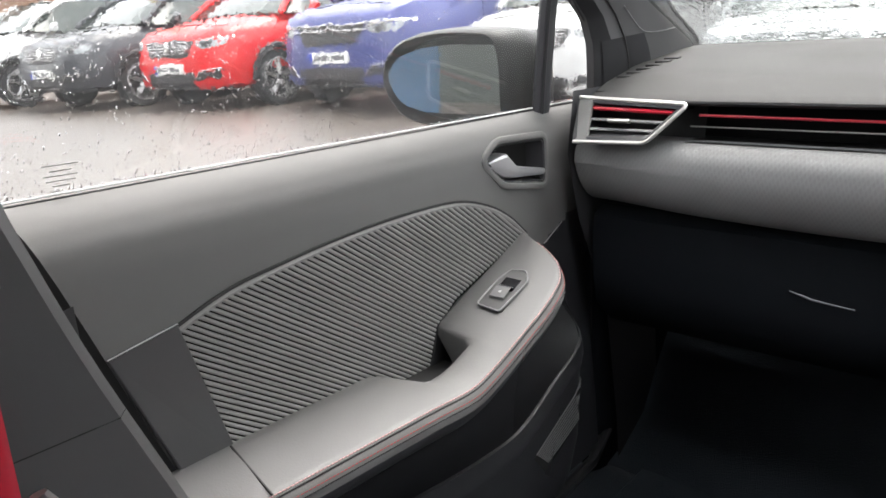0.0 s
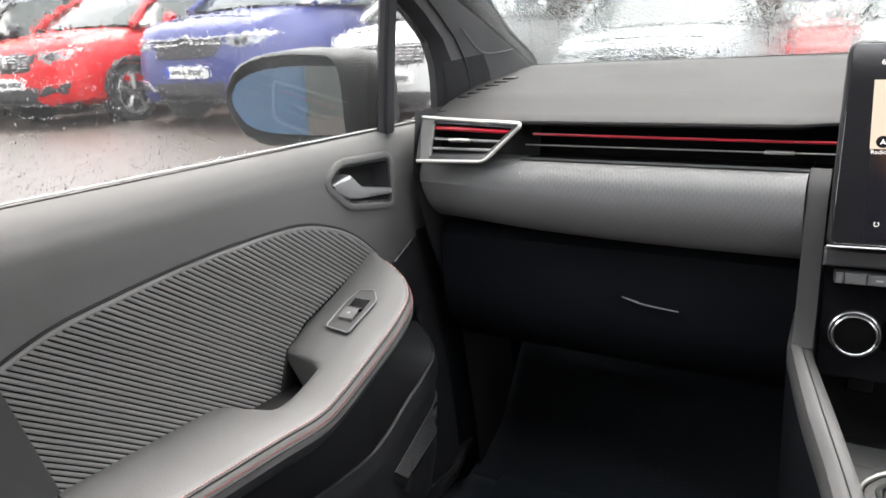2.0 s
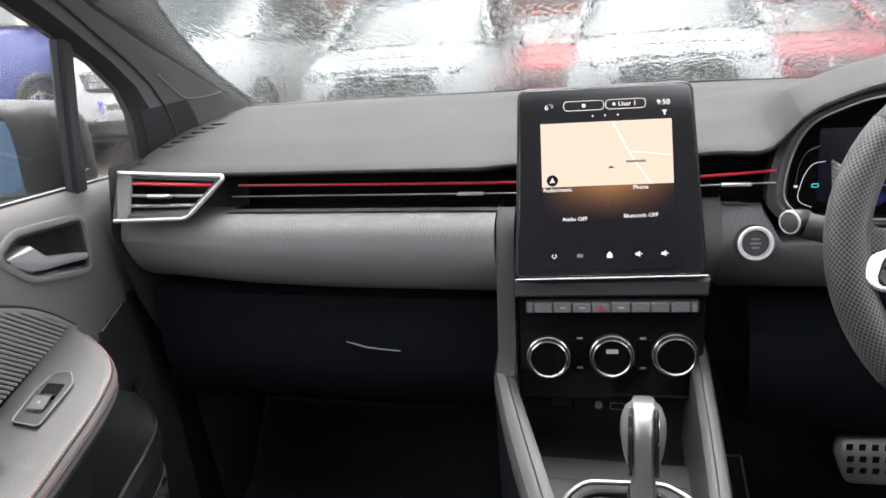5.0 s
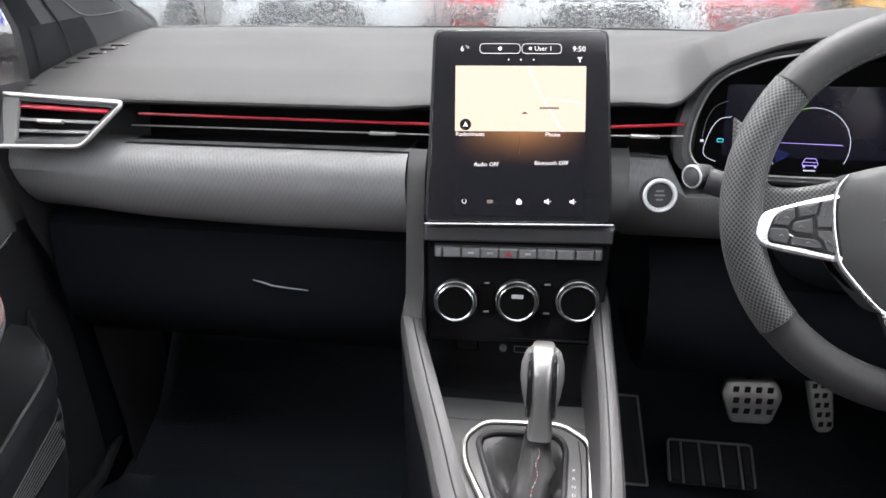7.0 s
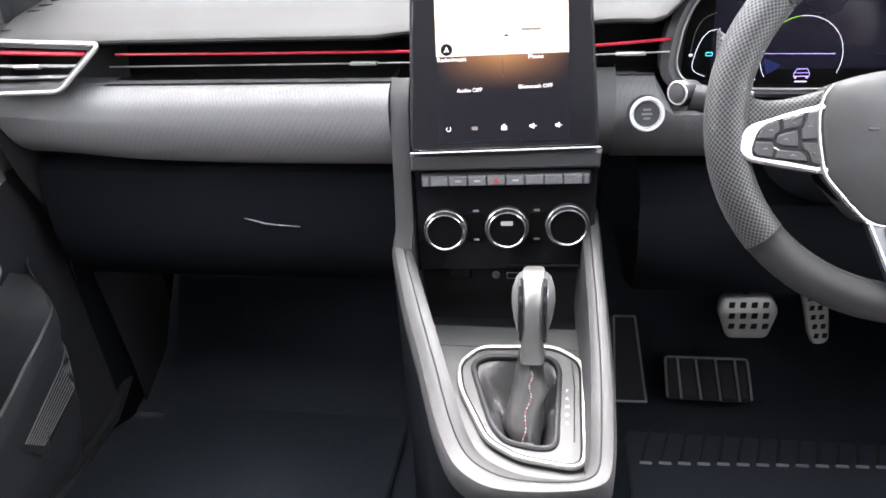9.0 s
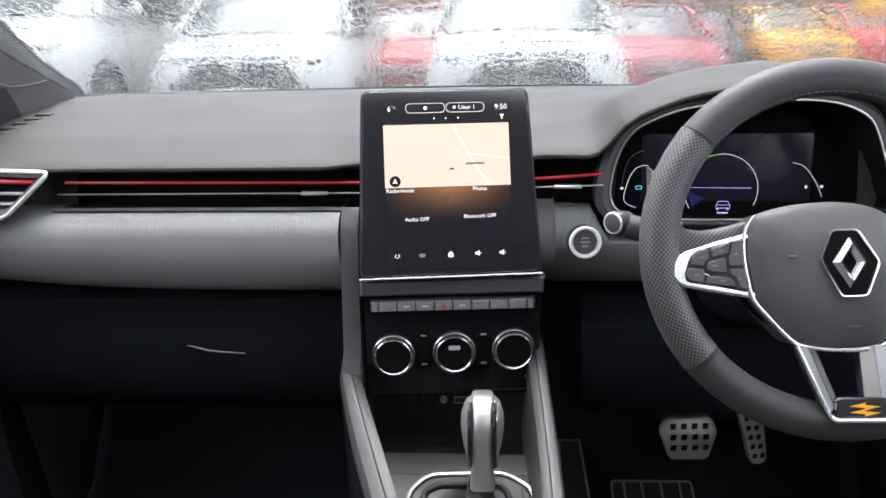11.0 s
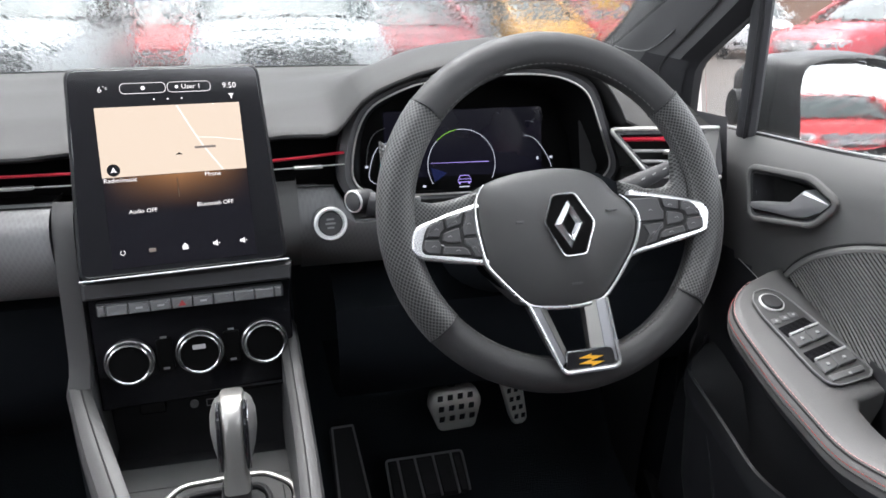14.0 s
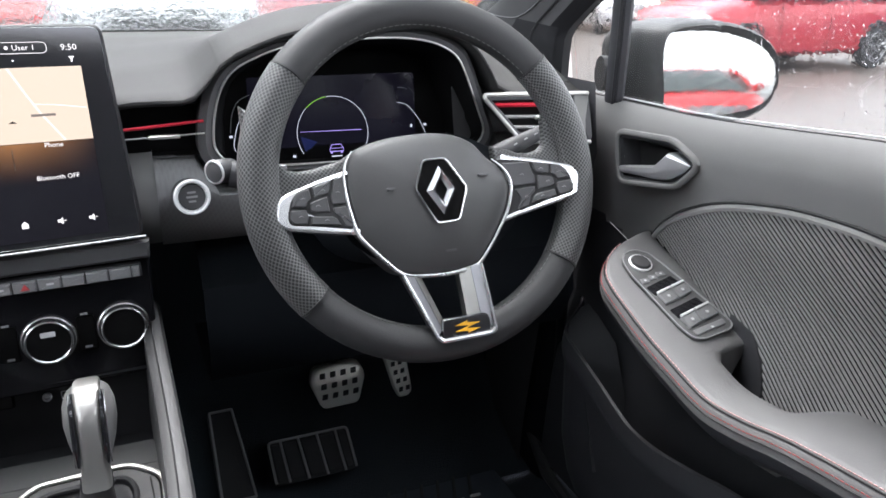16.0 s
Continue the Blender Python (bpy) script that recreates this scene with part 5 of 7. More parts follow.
    for w, r in ((-0.012, 0.075), (-0.05, 0.062), (-0.10, 0.060), (-0.20, 0.065)):
        rows.append([P(0.0 + r * 1.35 * math.cos(a), -0.022 + r * 0.92 * math.sin(a), w) for a in (2 * math.pi * k / 24 for k in range(24))])
    part("column_shroud", grid(rows, closed=True, ends=True), LOWER, t, "black column shroud")
    return t


def stalks():
    P = WHEEL
    t = thing("indicator_stalk", "black indicator stalk with a silver-rimmed round end", "stalk", P(-0.06, 0.0, -0.06), "column stalks")
    a, b = P(-0.05, -0.010, -0.075), V(0.183, 0.783, 0.926)
    d = (b - a).normalized()
    part("arm", tube([a, a * 0.5 + b * 0.5, b - d * 0.03, b - d * 0.012], [0.011, 0.012, 0.0135, 0.0135], 14), MATT, t)
    f = V(-0.72, -0.68, 0.10).normalized()
    part("end_knob", tube([b - f * 0.020, b - f * 0.012, b + f * 0.004, b + f * 0.006], [0.0115, 0.0125, 0.0125, 0.0112], 20), MATT2, t, "grey end knob")
    K = frame_of(b + f * 0.006, f.cross(V(0, 0, 1)), V(0, 0, 1))
    part("end_ring", tube([K(0.0112 * math.cos(a), 0.0112 * math.sin(a), 0.0) for a in (2 * math.pi * k / 28 for k in range(28))], 0.0013, 8, closed=True), SILVER, t, "bright silver end ring")
    part("end_cap", tube([b + f * 0.004, b + f * 0.0075, b + f * 0.0085], [0.0105, 0.0098, 0.007], 20), MATT2, t, "grey end cap")
    for k in range(3):
        part("symbol", box(0.216 + 0.012 * k, 0.223 + 0.012 * k, 0.752, 0.756, 0.927, 0.934, 0.0006), DIMPRINT, t)
    t = thing("wiper_stalk", "black wiper stalk with pale symbols", "stalk", P(0.06, 0.0, -0.06), "column stalks")
    a, b = P(0.05, 0.005, -0.08), V(0.560, 0.785, 0.944)
    part("arm", tube([a, a * 0.4 + b * 0.6, b], [0.011, 0.0115, 0.008], 14, flat=0.7), MATT, t)
    d = (b - a)
    for k in range(3):
        p = a + d * (0.62 + 0.11 * k) + V(0, -0.012, 0.006)
        part("symbol", tube([p, p + V(0.004, 0, 0.002)], 0.0007, 4), DIMPRINT, t)
    t = thing("audio_remote", "small black remote stalk behind the steering wheel", "stalk", P(0.08, -0.06, -0.05))
    part("body", tube([P(0.04, -0.05, -0.07), P(0.10, -0.045, -0.06)], [0.016, 0.013], 12), MATT2, t)
    part("symbol", tube([P(0.097, -0.043, -0.045), P(0.101, -0.037, -0.045)], 0.0012, 4), PRINT, t)


def start_button():
    t = thing("start_button", "round start button with a silver ring", "push button", (0.158, 0.858, 0.885))
    S = frame_of((0.158, 0.850, 0.885), (0.99, 0.10, 0), (0, 0.14, 0.99))
    part("bezel", grid([ring(S, 0, 0, r, w, 36) for r, w in ((0.0205, -0.012), (0.0205, 0.002), (0.019, 0.0042), (0.0165, 0.0042), (0.0150, 0.002))], closed=True), MATT2, t, "dark surround")
    for r, w, q in ((0.0178, 0.0044, 0.0021), (0.0152, 0.0030, 0.0006)):
        part("ring", tube(ring(S, 0, 0, r, w, 36), q, 6, closed=True), BRIGHT, t, "bright silver ring")
    part("cap", disc(S, 0, 0, [(0.0152, -0.004), (0.0150, 0.0022), (0.0135, 0.0032), (0.006, 0.0030)], 36), TRIM, t, "grey button cap")
    for w, dv in ((0.0045, 0.005), (0.006, 0.0), (0.004, -0.005)):
        part("lettering", plate(oblong(-w, w, dv - 0.0011, dv + 0.0011, 0.0003), S, 0.0030, 0.0036, 0.0001), DIMPRINT, t)


def instrument_cluster():
    t = thing("instrument_cluster", "digital instrument display under a hooded bezel with a chrome rim", "instrument display", (0.36, 0.93, 0.95))
    opening = [(0.300, 0.907), (0.222, 0.910), (0.202, 0.917), (0.192, 0.928), (0.189, 0.943), (0.193, 0.972), (0.201, 0.996), (0.214, 1.0145), (0.236, 1.0275), (0.274, 1.0405), (0.330, 1.0468), (0.395, 1.0487), (0.434, 1.0460), (0.462, 1.0385), (0.482, 1.0262), (0.493, 1.009), (0.5035, 0.983), (0.514, 0.956), (0.5205, 0.938), (0.5190, 0.925), (0.509, 0.9145), (0.490, 0.910), (0.400, 0.907)]
    o = [tuple(p) for p in spline(opening, 5, True)]
    rows = []
    hood = [tuple(((p[0] - 0.357) * 1.10 + 0.357, (p[1] - 0.975) * 1.16 + 0.975)) for p in o]
    deep = lambda poly, k: [(u, z - (0.020 + 0.45 * (0.95 - z)) * k if z < 0.95 else z) for u, z in poly]
    for poly, y in ((hood, 0.905), (hood, 0.876), ([((a[0] + b[0]) / 2, (a[1] + b[1]) / 2) for a, b in zip(hood, o)], 0.869), (o, 0.872), (inset(o, 0.004), 0.878), (deep(inset(o, 0.014), 0.8), 0.925), (deep(inset(o, 0.022), 1.3), 0.962)):
        rows.append([V(u, y, z) for u, z in poly])
    part("bezel", grid(rows[:4], closed=True), TRIM, t, "dark grey bezel")
    part("inner_wall", grid(rows[3:], closed=True), DIALFACE, t, "black inner wall of the bezel")
    part("chrome_rim", tube([V(u, 0.8705, z) for u, z in o], 0.0014, 8, closed=True), STEEL, t, "thin chrome rim")
    D = frame_of((0.345, 0.945, 0.945), (1, 0, 0), (0, 0.10, 1))
    part("display", plate(fillet([(-0.160, -0.062), (0.180, -0.062), (0.182, 0.020), (0.150, 0.096), (-0.120, 0.088), (-0.160, 0.040)], 0.02, 4), D, -0.004, 0.0, 0.001), DIALFACE, t, "dark display")
    part("screen", plate(oblong(-0.105, 0.110, -0.032, 0.055, 0.004), D, 0.0, 0.0006, 0.0002), LCDDARK, t, "lit dark screen")
    c = (-0.0022, -0.0170)
    on = lambda pts: [D(u, v, 0.0012) for u, v in pts]
    arc = lambda a0, a1, r, n=24: on([(c[0] + r * math.cos(a0 + (a1 - a0) * k / n), c[1] + r * math.sin(a0 + (a1 - a0) * k / n)) for k in range(n + 1)])
    part("speed_ring", tube(arc(-0.45, 1.7, 0.0462), 0.0004, 5), LCDWHITE, t)
    part("speed_ring", tube(arc(1.72, 2.35, 0.0462), 0.0005, 5), LCDGREEN, t, "green part of the ring")
    part("speed_ring", tube(arc(2.37, 3.68, 0.0462), 0.0004, 5), LCDWHITE, t)
    part("power_line", tube(on([(-0.0445, -0.0135), (0.0352, -0.0147)]), [0.0003, 0.0006], 4), LCDVIOLET, t, "violet line")
    part("blue_wedge", plate([(-0.0445, -0.0190), (-0.0230, -0.0270), (-0.0320, -0.0345), (-0.0395, -0.0385)], D, 0.0006, 0.0012, 0.0002), LCDBLUE, t, "blue glow wedge")
    car = [(-0.0078, -0.0375), (-0.0050, -0.0318), (0.0068, -0.0318), (0.0099, -0.0375), (0.0099, -0.0405), (-0.0078, -0.0405)]
    part("car_symbol", tube(on(car), 0.0005, 4, closed=True), LCDVIOLET, t)
    part("car_symbol", tube(on([(-0.0062, -0.0365), (0.0083, -0.0365)]), 0.0004, 4), LCDVIOLET, t)
    for u in (-0.0055, 0.0075):
        part("car_symbol", plate(oblong(u - 0.0013, u + 0.0013, -0.0432, -0.0410, 0.0003), D, 0.0004, 0.0012, 0.0002), LCDVIOLET, t)
    part("mode_bar", plate(oblong(-0.006, 0.008, -0.0475, -0.0460, 0.0004), D, 0.0004, 0.0012, 0.0002), LCDWHITE, t)
    part("side_arc", tube(on(spline([(-0.0970, 0.0158), (-0.1102, 0.0130), (-0.1190, 0.0016), (-0.1245, -0.0150), (-0.1264, -0.0275), (-0.1217, -0.0346), (-0.1106, -0.0393)], 4)), 0.0005, 4), LCDWHITE, t)
    part("side_arc", tube(on(spline([(-0.103, 0.0348), (-0.1172, 0.0278), (-0.1260, 0.0114), (-0.1293, -0.0100)], 4)), 0.0005, 4), DIMPRINT, t, "faint outer line")
    part("side_arc", tube(on(spline([(0.0852, 0.0176), (0.0991, 0.0133), (0.1122, -0.0018), (0.1203, -0.0161), (0.1245, -0.0263)], 4)), 0.0004, 4), LCDWHITE, t)
    part("side_arc", tube(on([(0.0871, 0.0365), (0.0930, 0.0363), (0.0993, 0.0344)]), 0.0005, 4), DIMPRINT, t, "faint outer line")
    part("fuel_symbol", plate(oblong(0.1028, 0.1056, -0.0158, -0.0118, 0.0005), D, 0.0004, 0.0012, 0.0002), LCDWHITE, t)
    part("battery_symbol", tube(on(oblong(-0.1112, -0.1040, -0.0150, -0.0112, 0.0008)), 0.0005, 4, closed=True), LCDCYAN, t)
    for u, v in ((-0.1290, -0.0140), (0.1236, -0.0133), (-0.0537, -0.0434)):
        part("small_mark", plate(oblong(u - 0.002, u + 0.002, v - 0.0015, v + 0.0015, 0.0004), D, 0.0004, 0.0012, 0.0002), LCDWHITE, t)
    return t


def pedals():
    t = thing("brake_pedal", "brushed metal brake pedal with twelve rubber studs", "pedal", (0.362, 1.06, 0.50), "pedals")
    F = frame_of((0.362, 1.060, 0.495), (1, 0.02, 0.03), (0, 0.28, 0.96))
    o = fillet([(-0.037, 0.0375), (0.037, 0.038), (0.0476, 0.0125), (0.032, -0.036), (-0.028, -0.035), (-0.0453, 0.014)], 0.009, 4)
    bow = lambda u, v, w: F(u, v, w - 5.0 * (v - 0.008) ** 2)
    pad = part("pad", grid([[bow(u * k, v * k, w) for u, v in o] for k, w in ((1.0, -0.008), (1.0, 0.0), (0.985, 0.002), (0.95, 0.003), (0.8, 0.003), (0.6, 0.003), (0.4, 0.003), (0.2, 0.003))], closed=True, ends=True), PEDALMETAL, t, "brushed metal pad")
    for r in range(3):
        for c in range(4):
            u, v = -0.0235 + 0.0171 * c, 0.021 - 0.0174 * r
            q = [(u - 0.0050, v - 0.0045), (u + 0.0040, v - 0.0045), (u + 0.0055, v + 0.0045), (u - 0.0035, v + 0.0045)]
            part("stud", plate(fillet(q, 0.0012, 2), bow, 0.001, 0.0042, 0.0008), RUBBER, pad, "black rubber stud")
    part("arm", tube([F(0, 0.035, -0.010), F(0.004, 0.08, -0.014), V(0.37, 1.12, 0.70)], 0.0065, 10), MATT, t)
    t = thing("accelerator_pedal", "brushed metal accelerator pedal with rubber studs", "pedal", (0.462, 1.06, 0.49), "pedals")
    F = frame_of((0.461, 1.060, 0.492), (1, 0.02, 0.10), (-0.18, 0.25, 0.96))
    o = fillet([(-0.016, 0.050), (0.023, 0.050), (0.0235, 0.0), (0.0225, -0.030), (0.0142, -0.0373), (-0.002, -0.0362), (-0.0077, -0.019)], 0.005, 4)
    pad = part("pad", plate(o, F, -0.008, 0.003, 0.003), PEDALMETAL, t, "brushed metal pad")
    for r in range(5):
        for c in range(2):
            u, v = 0.0032 - 0.0018 * r + 0.0121 * c, -0.0227 + 0.0152 * r
            q = [(u - 0.0038, v - 0.0038), (u + 0.0030, v - 0.0038), (u + 0.0046, v + 0.0038), (u - 0.0022, v + 0.0038)]
            part("stud", plate(fillet(q, 0.001, 2), F, 0.002, 0.0042, 0.0008), RUBBER, pad, "black rubber stud")
    part("arm", tube([F(0, 0.03, -0.010), F(0.0, 0.09, -0.016), V(0.44, 1.13, 0.70)], 0.007, 10), MATT, t)
    # footrest on the mat: an open frame of ribs
    t = thing("heel_pad", "black rubber heel pad with raised ribs on the driver's mat", "heel pad", (0.31, 1.03, 0.33))
    F = frame_of((0.313, 1.030, 0.384), (1, -0.04, 0.02), (-0.08, 0.62, 0.78))
    o = [(-0.0655, -0.0252), (0.064, -0.0240), (0.0580, 0.0440), (-0.0700, 0.0425)]
    part("base", plate(fillet(o, 0.005, 3), F, -0.030, -0.004, 0.002), RUBBER, t)
    part("frame", tube([F(*p, 0.0) for p in fillet([o[1], o[2], o[3], o[0]], 0.006, 3)[2:-2]], 0.0021, 6), EDGEGREY, t, "raised rubber frame")
    for a, b in ((-0.0507, -0.0442), (-0.0224, -0.0137), (0.0083, 0.0165), (0.0386, 0.0456)):
        part("rib", tube([F(b, -0.0240, 0.0), F(a, 0.0430, 0.0)], 0.0021, 6), EDGEGREY, t, "raised rubber rib")
    for a, b, c, d in ((-0.066, -0.053, -0.062, -0.047), (-0.048, -0.026, -0.041, -0.018), (-0.019, 0.005, -0.011, 0.013), (0.011, 0.035, 0.019, 0.042), (0.042, 0.055, 0.049, 0.060)):
        part("cushion", plate(fillet([(c, -0.021), (d, -0.021), (b, 0.038), (a, 0.038)], 0.003, 3), F, -0.006, -0.0005, 0.0016), RUBBER, t)
    # clutch-side footrest against the tunnel
    t = thing("footrest", "black plastic footrest beside the tunnel", "footrest", (0.19, 1.06, 0.32))
    F = frame_of((0.197, 1.036, 0.335), (1, 0.02, 0), (-0.10, 0.62, 0.78))
    o = fillet([(-0.035, 0.0), (0.0235, 0.0), (0.006, 0.150), (-0.035, 0.150)], 0.004, 3)
    part("base", plate(o, F, -0.03, 0.0, 0.003), RUBBER, t)
    part("frame", tube([F(u, v, 0.001) for u, v in inset(o, 0.003)], 0.0022, 6, closed=True), EDGEGREY, t, "raised edge")


def floor_mats():
    for s in (-1, 1):
        t = thing("floor_mat", "black carpet floor mat" + (" with a dashed moulded ridge" if s > 0 else ""), "floor mat", (s * 0.40, 0.9, FLOOR), "front floor mats")
        # the driver's mat takes the brighter copy, standing in for stronger light there
        part("mat", box(s * 0.40 - 0.22, s * 0.40 + 0.22, 0.52, 1.06, FLOOR + 0.001, FLOOR + 0.010, 0.004), CARPET if s < 0 else LITMAT, t)
        if s > 0:
            for k in range(13):
                x = 0.197 + 0.0292 * k
                part("ridge", box(x, x + 0.019, 0.9175 + 0.0019 * k, 0.9225 + 0.0019 * k, FLOOR + 0.008, FLOOR + 0.013, 0.0012), PRINT, t, "moulded ridge dash")
                part("ridge_rib", tube([V(x + 0.004, 0.924 + 0.0019 * k, FLOOR + 0.0105), V(x + 0.03, 1.02, FLOOR + 0.0105)], 0.003, 5), RUBBER, t)


def front_seat(s):
    cx = 0.365 if s > 0 else -0.308
    t = thing("front_seat", "dark grey ribbed cloth front seat with red stripes across the cushion", "car seat", (cx, 0.2, FLOOR), "front seats")
    # cushion
    rows = []
    for i in range(17):
        x = -0.25 + 0.5 * i / 16
        e = abs(x) / 0.25
        fr = 0.552 - 0.085 * e ** 3.5 + (0.050 if s > 0 else 0.004)
        bol = 0.045 * ease((e - 0.55) / 0.35)
        rows.append([V(cx + x, y, z) for y, z in ((fr - 0.05, 0.40), (fr - 0.005, 0.45), (fr, 0.50), (fr - 0.012, 0.535), (fr - 0.045, 0.560 + bol * 0.4), (fr - 0.13, 0.567 + bol), (0.15, 0.555 + bol), (0.0, 0.545 + bol), (-0.12, 0.50))])
    cushion = part("cushion", grid(rows), CARPET, t, "black bolstered cushion")
    # ribbed insert over the cushion's front
    n = 74
    for k in range(n):
        x0 = -0.165 + 0.33 * k / n
        w = 0.33 / n
        e = abs(x0) / 0.25
        fr = 0.554 - 0.085 * e ** 3.5 + (0.050 if s > 0 else 0.004)
        path = [V(cx + x0, y, z) for y, z in ((fr, 0.497), (fr - 0.001, 0.515), (fr - 0.010, 0.538), (fr - 0.030, 0.556), (fr - 0.060, 0.5645), (fr - 0.13, 0.569), (0.10, 0.557))]
        red = any(abs(x0 - c) < 0.0035 for c in ((0.038, 0.061, 0.084) if s > 0 else (0.003, 0.025, 0.047)))
        rws = [[p + V(w * 0.04, 0, -0.001), p + V(w * 0.25, -0.0009, 0.0016), p + V(w * 0.7, -0.0009, 0.0016), p + V(w * 0.96, 0, -0.001)] for p in path]
        part("cloth_rib", grid(rws), SEATRED if red else SEATCLOTH, cushion, "red woven rib" if red else "")
    prof = [(0.02, 0.56, 0.20), (-0.03, 0.70, 0.235), (-0.09, 0.85, 0.235), (-0.15, 1.0, 0.21), (-0.19, 1.10, 0.16)]
    rows = []
    for y, z, w in prof:
        rows.append([V(cx + w * math.cos(a), y + 0.0 - 0.06 + 0.06 * math.sin(a), z) for a in (2 * math.pi * k / 20 for k in range(20))])
    part("backrest", grid(rows, closed=True, ends=True), CARPET, t, "black cloth backrest")
    rows = []
    for z, w, d in ((1.13, 0.10, 0.035), (1.16, 0.125, 0.045), (1.22, 0.125, 0.045), (1.28, 0.11, 0.035), (1.30, 0.08, 0.02)):
        rows.append([V(cx + w * math.cos(a), -0.27 + d * math.sin(a), z) for a in (2 * math.pi * k / 20 for k in range(20))])
    part("head_restraint", grid(rows, closed=True, ends=True), CARPET, t, "black head restraint")
    for d in (-0.05, 0.05):
        part("restraint_post", tube([V(cx + d, -0.24, 1.05), V(cx + d, -0.27, 1.15)], 0.006, 8), CHROME, t)
    part("base", box(cx - 0.2, cx + 0.2, -0.1, 0.40, FLOOR, 0.45, 0.01), MATT, t)


# ---------------------------------------------------------------- doors
DOORX = [(0.36, 0.675), (0.45, 0.682), (0.60, 0.696), (0.72, 0.702), (0.80, 0.698), (0.86, 0.692), (0.90, 0.690), (0.925, 0.692), (0.940, 0.698), (0.950, 0.706), (0.957, 0.715), (0.962, 0.726)]


def inside(poly, y, z):
    hit = False
    for i in range(len(poly)):
        (a, b), (c, d) = poly[i - 1][:2], poly[i][:2]
        if (b > z) != (d > z) and y < (c - a) * (z - b) / (d - b) + a:
            hit = not hit
    return hit


def car_door(s):
    left = s < 0
    t = thing("car_door", "closed dark grey car door with ribbed cloth insert and padded armrest", "car door", (s * 0.70, 0.5, 0.4), "front doors")
    X = lambda z: lerp(DOORX, z) + (0.0 if left else 0.024 * min(1.0, max(0.0, (0.93 - z) / 0.15)) * ease((z - 0.52) / 0.16))
    D = lambda y, z, w=0.0: V(s * (X(z) - w), y, z)
    rear = lambda z: 0.092 + (0.958 - z) * 0.36
    sill = (lambda y: 0.0) if left else (lambda y: 0.018 * ease((0.75 - y) / 0.4))
    if left:
        cloth = [(0.201, 0.831), (0.264, 0.853), (0.331, 0.863), (0.409, 0.871), (0.497, 0.875), (0.599, 0.872), (0.668, 0.853), (0.718, 0.827), (0.762, 0.793)]
        low = [(0.600, 0.735), (0.572, 0.712), (0.560, 0.680), (0.545, 0.640), (0.500, 0.625), (0.465, 0.635), (0.430, 0.658), (0.405, 0.670), (0.340, 0.662), (0.246, 0.650)]
        handle = [(0.660, 0.914), (0.690, 0.934), (0.803, 0.929), (0.804, 0.860), (0.704, 0.877)]
    else:
        cloth = [(0.195, 0.850), (0.264, 0.875), (0.340, 0.893), (0.428, 0.903), (0.480, 0.905), (0.540, 0.901), (0.622, 0.884), (0.692, 0.855), (0.735, 0.827), (0.764, 0.800)]
        low = [(0.620, 0.745), (0.592, 0.725), (0.578, 0.700), (0.560, 0.675), (0.500, 0.672), (0.470, 0.690), (0.442, 0.715), (0.400, 0.724), (0.246, 0.708)]
        low = [(y, z - 0.030) for y, z in low]
        handle = [(0.664, 0.917), (0.709, 0.935), (0.818, 0.928), (0.806, 0.868), (0.697, 0.886)]
    top = [tuple(p) for p in spline(cloth, 4)]
    poly = top + low
    handle = fillet(handle, 0.012, 4)
    # moulded trim with an opening for the handle
    ys = [i / 80 for i in range(81)]
    zs = [0.36 + 0.05 * i for i in range(6)] + [0.632 + 0.012 * i for i in range(14)] + [0.80, 0.815, 0.83, 0.845, 0.86, 0.868, 0.876, 0.884, 0.892, 0.90, 0.908, 0.916, 0.924, 0.932, 0.940, 0.946, 0.951, 0.955, 0.958, 0.960, 0.962]
    bm = bmesh.new()
    vs = []
    for z in zs:
        rr = rear(z)
        vs.append([bm.verts.new(D(rr + (0.940 - rr) * q, z) + V(0, 0, sill(rr + (0.940 - rr) * q) * ease((z - 0.86) / 0.1))) for q in ys])
    hole = inset(handle, 0.0015)
    low_bm = bmesh.new()
    for j in range(len(zs) - 1):
        for i in range(80):
            q = [vs[j][i], vs[j][i + 1], vs[j + 1][i + 1], vs[j + 1][i]]
            if not inside(hole, sum(p.co.y for p in q) / 4, sum(p.co.z for p in q) / 4):
                ym, zm = sum(p.co.y for p in q) / 4, sum(p.co.z for p in q) / 4
                soft = zs[j] > 0.63 and not (ym > 0.75 and zm < (0.764 + 0.5 * (ym - 0.812) if left else 0.776 + 0.36 * (ym - 0.82)))
                (bm if soft else low_bm).faces.new(q if soft else [low_bm.verts.new(p.co) for p in q])
    bmesh.ops.remove_doubles(low_bm, verts=low_bm.verts, dist=0.0001)
    bmesh.ops.delete(bm, geom=[p for p in bm.verts if not p.link_faces], context="VERTS")
    part("trim_panel", bm, SOFT, t, "soft grey upper trim")
    part("lower_trim", low_bm, POCKET, t, "black hard plastic lower trim")
    e = [D(rear(z), z) for z in zs]
    part("rear_edge", grid([[p + V(0, 0.0005, 0) for p in e], [p + V(s * 0.03, -0.012, 0) for p in e]]), GROOVE, t)
    # padded shoulder roll above the cloth: a step and dark line round the insert
    part("insert_groove", tube([D(y, z, 0.002) for y, z in top], 0.0020, 6), GROOVE, t, "dark groove")
    part("insert_piping", tube([D(y, z - (0.0045 if left else 0.0055), 0.0008) for y, z in top], 0.0040 if left else 0.0048, 8), RIBCLOTH, t, "cloth border")
    # ribbed cloth
    ang = radians(-35.0) if left else radians(42.5)
    pitch = 0.0056 if left else 0.0054
    du, dn = Vector((math.cos(ang), math.sin(ang))), Vector((-math.sin(ang), math.cos(ang)))
    vals = [Vector(p[:2]).dot(dn) for p in poly]
    ribs = []
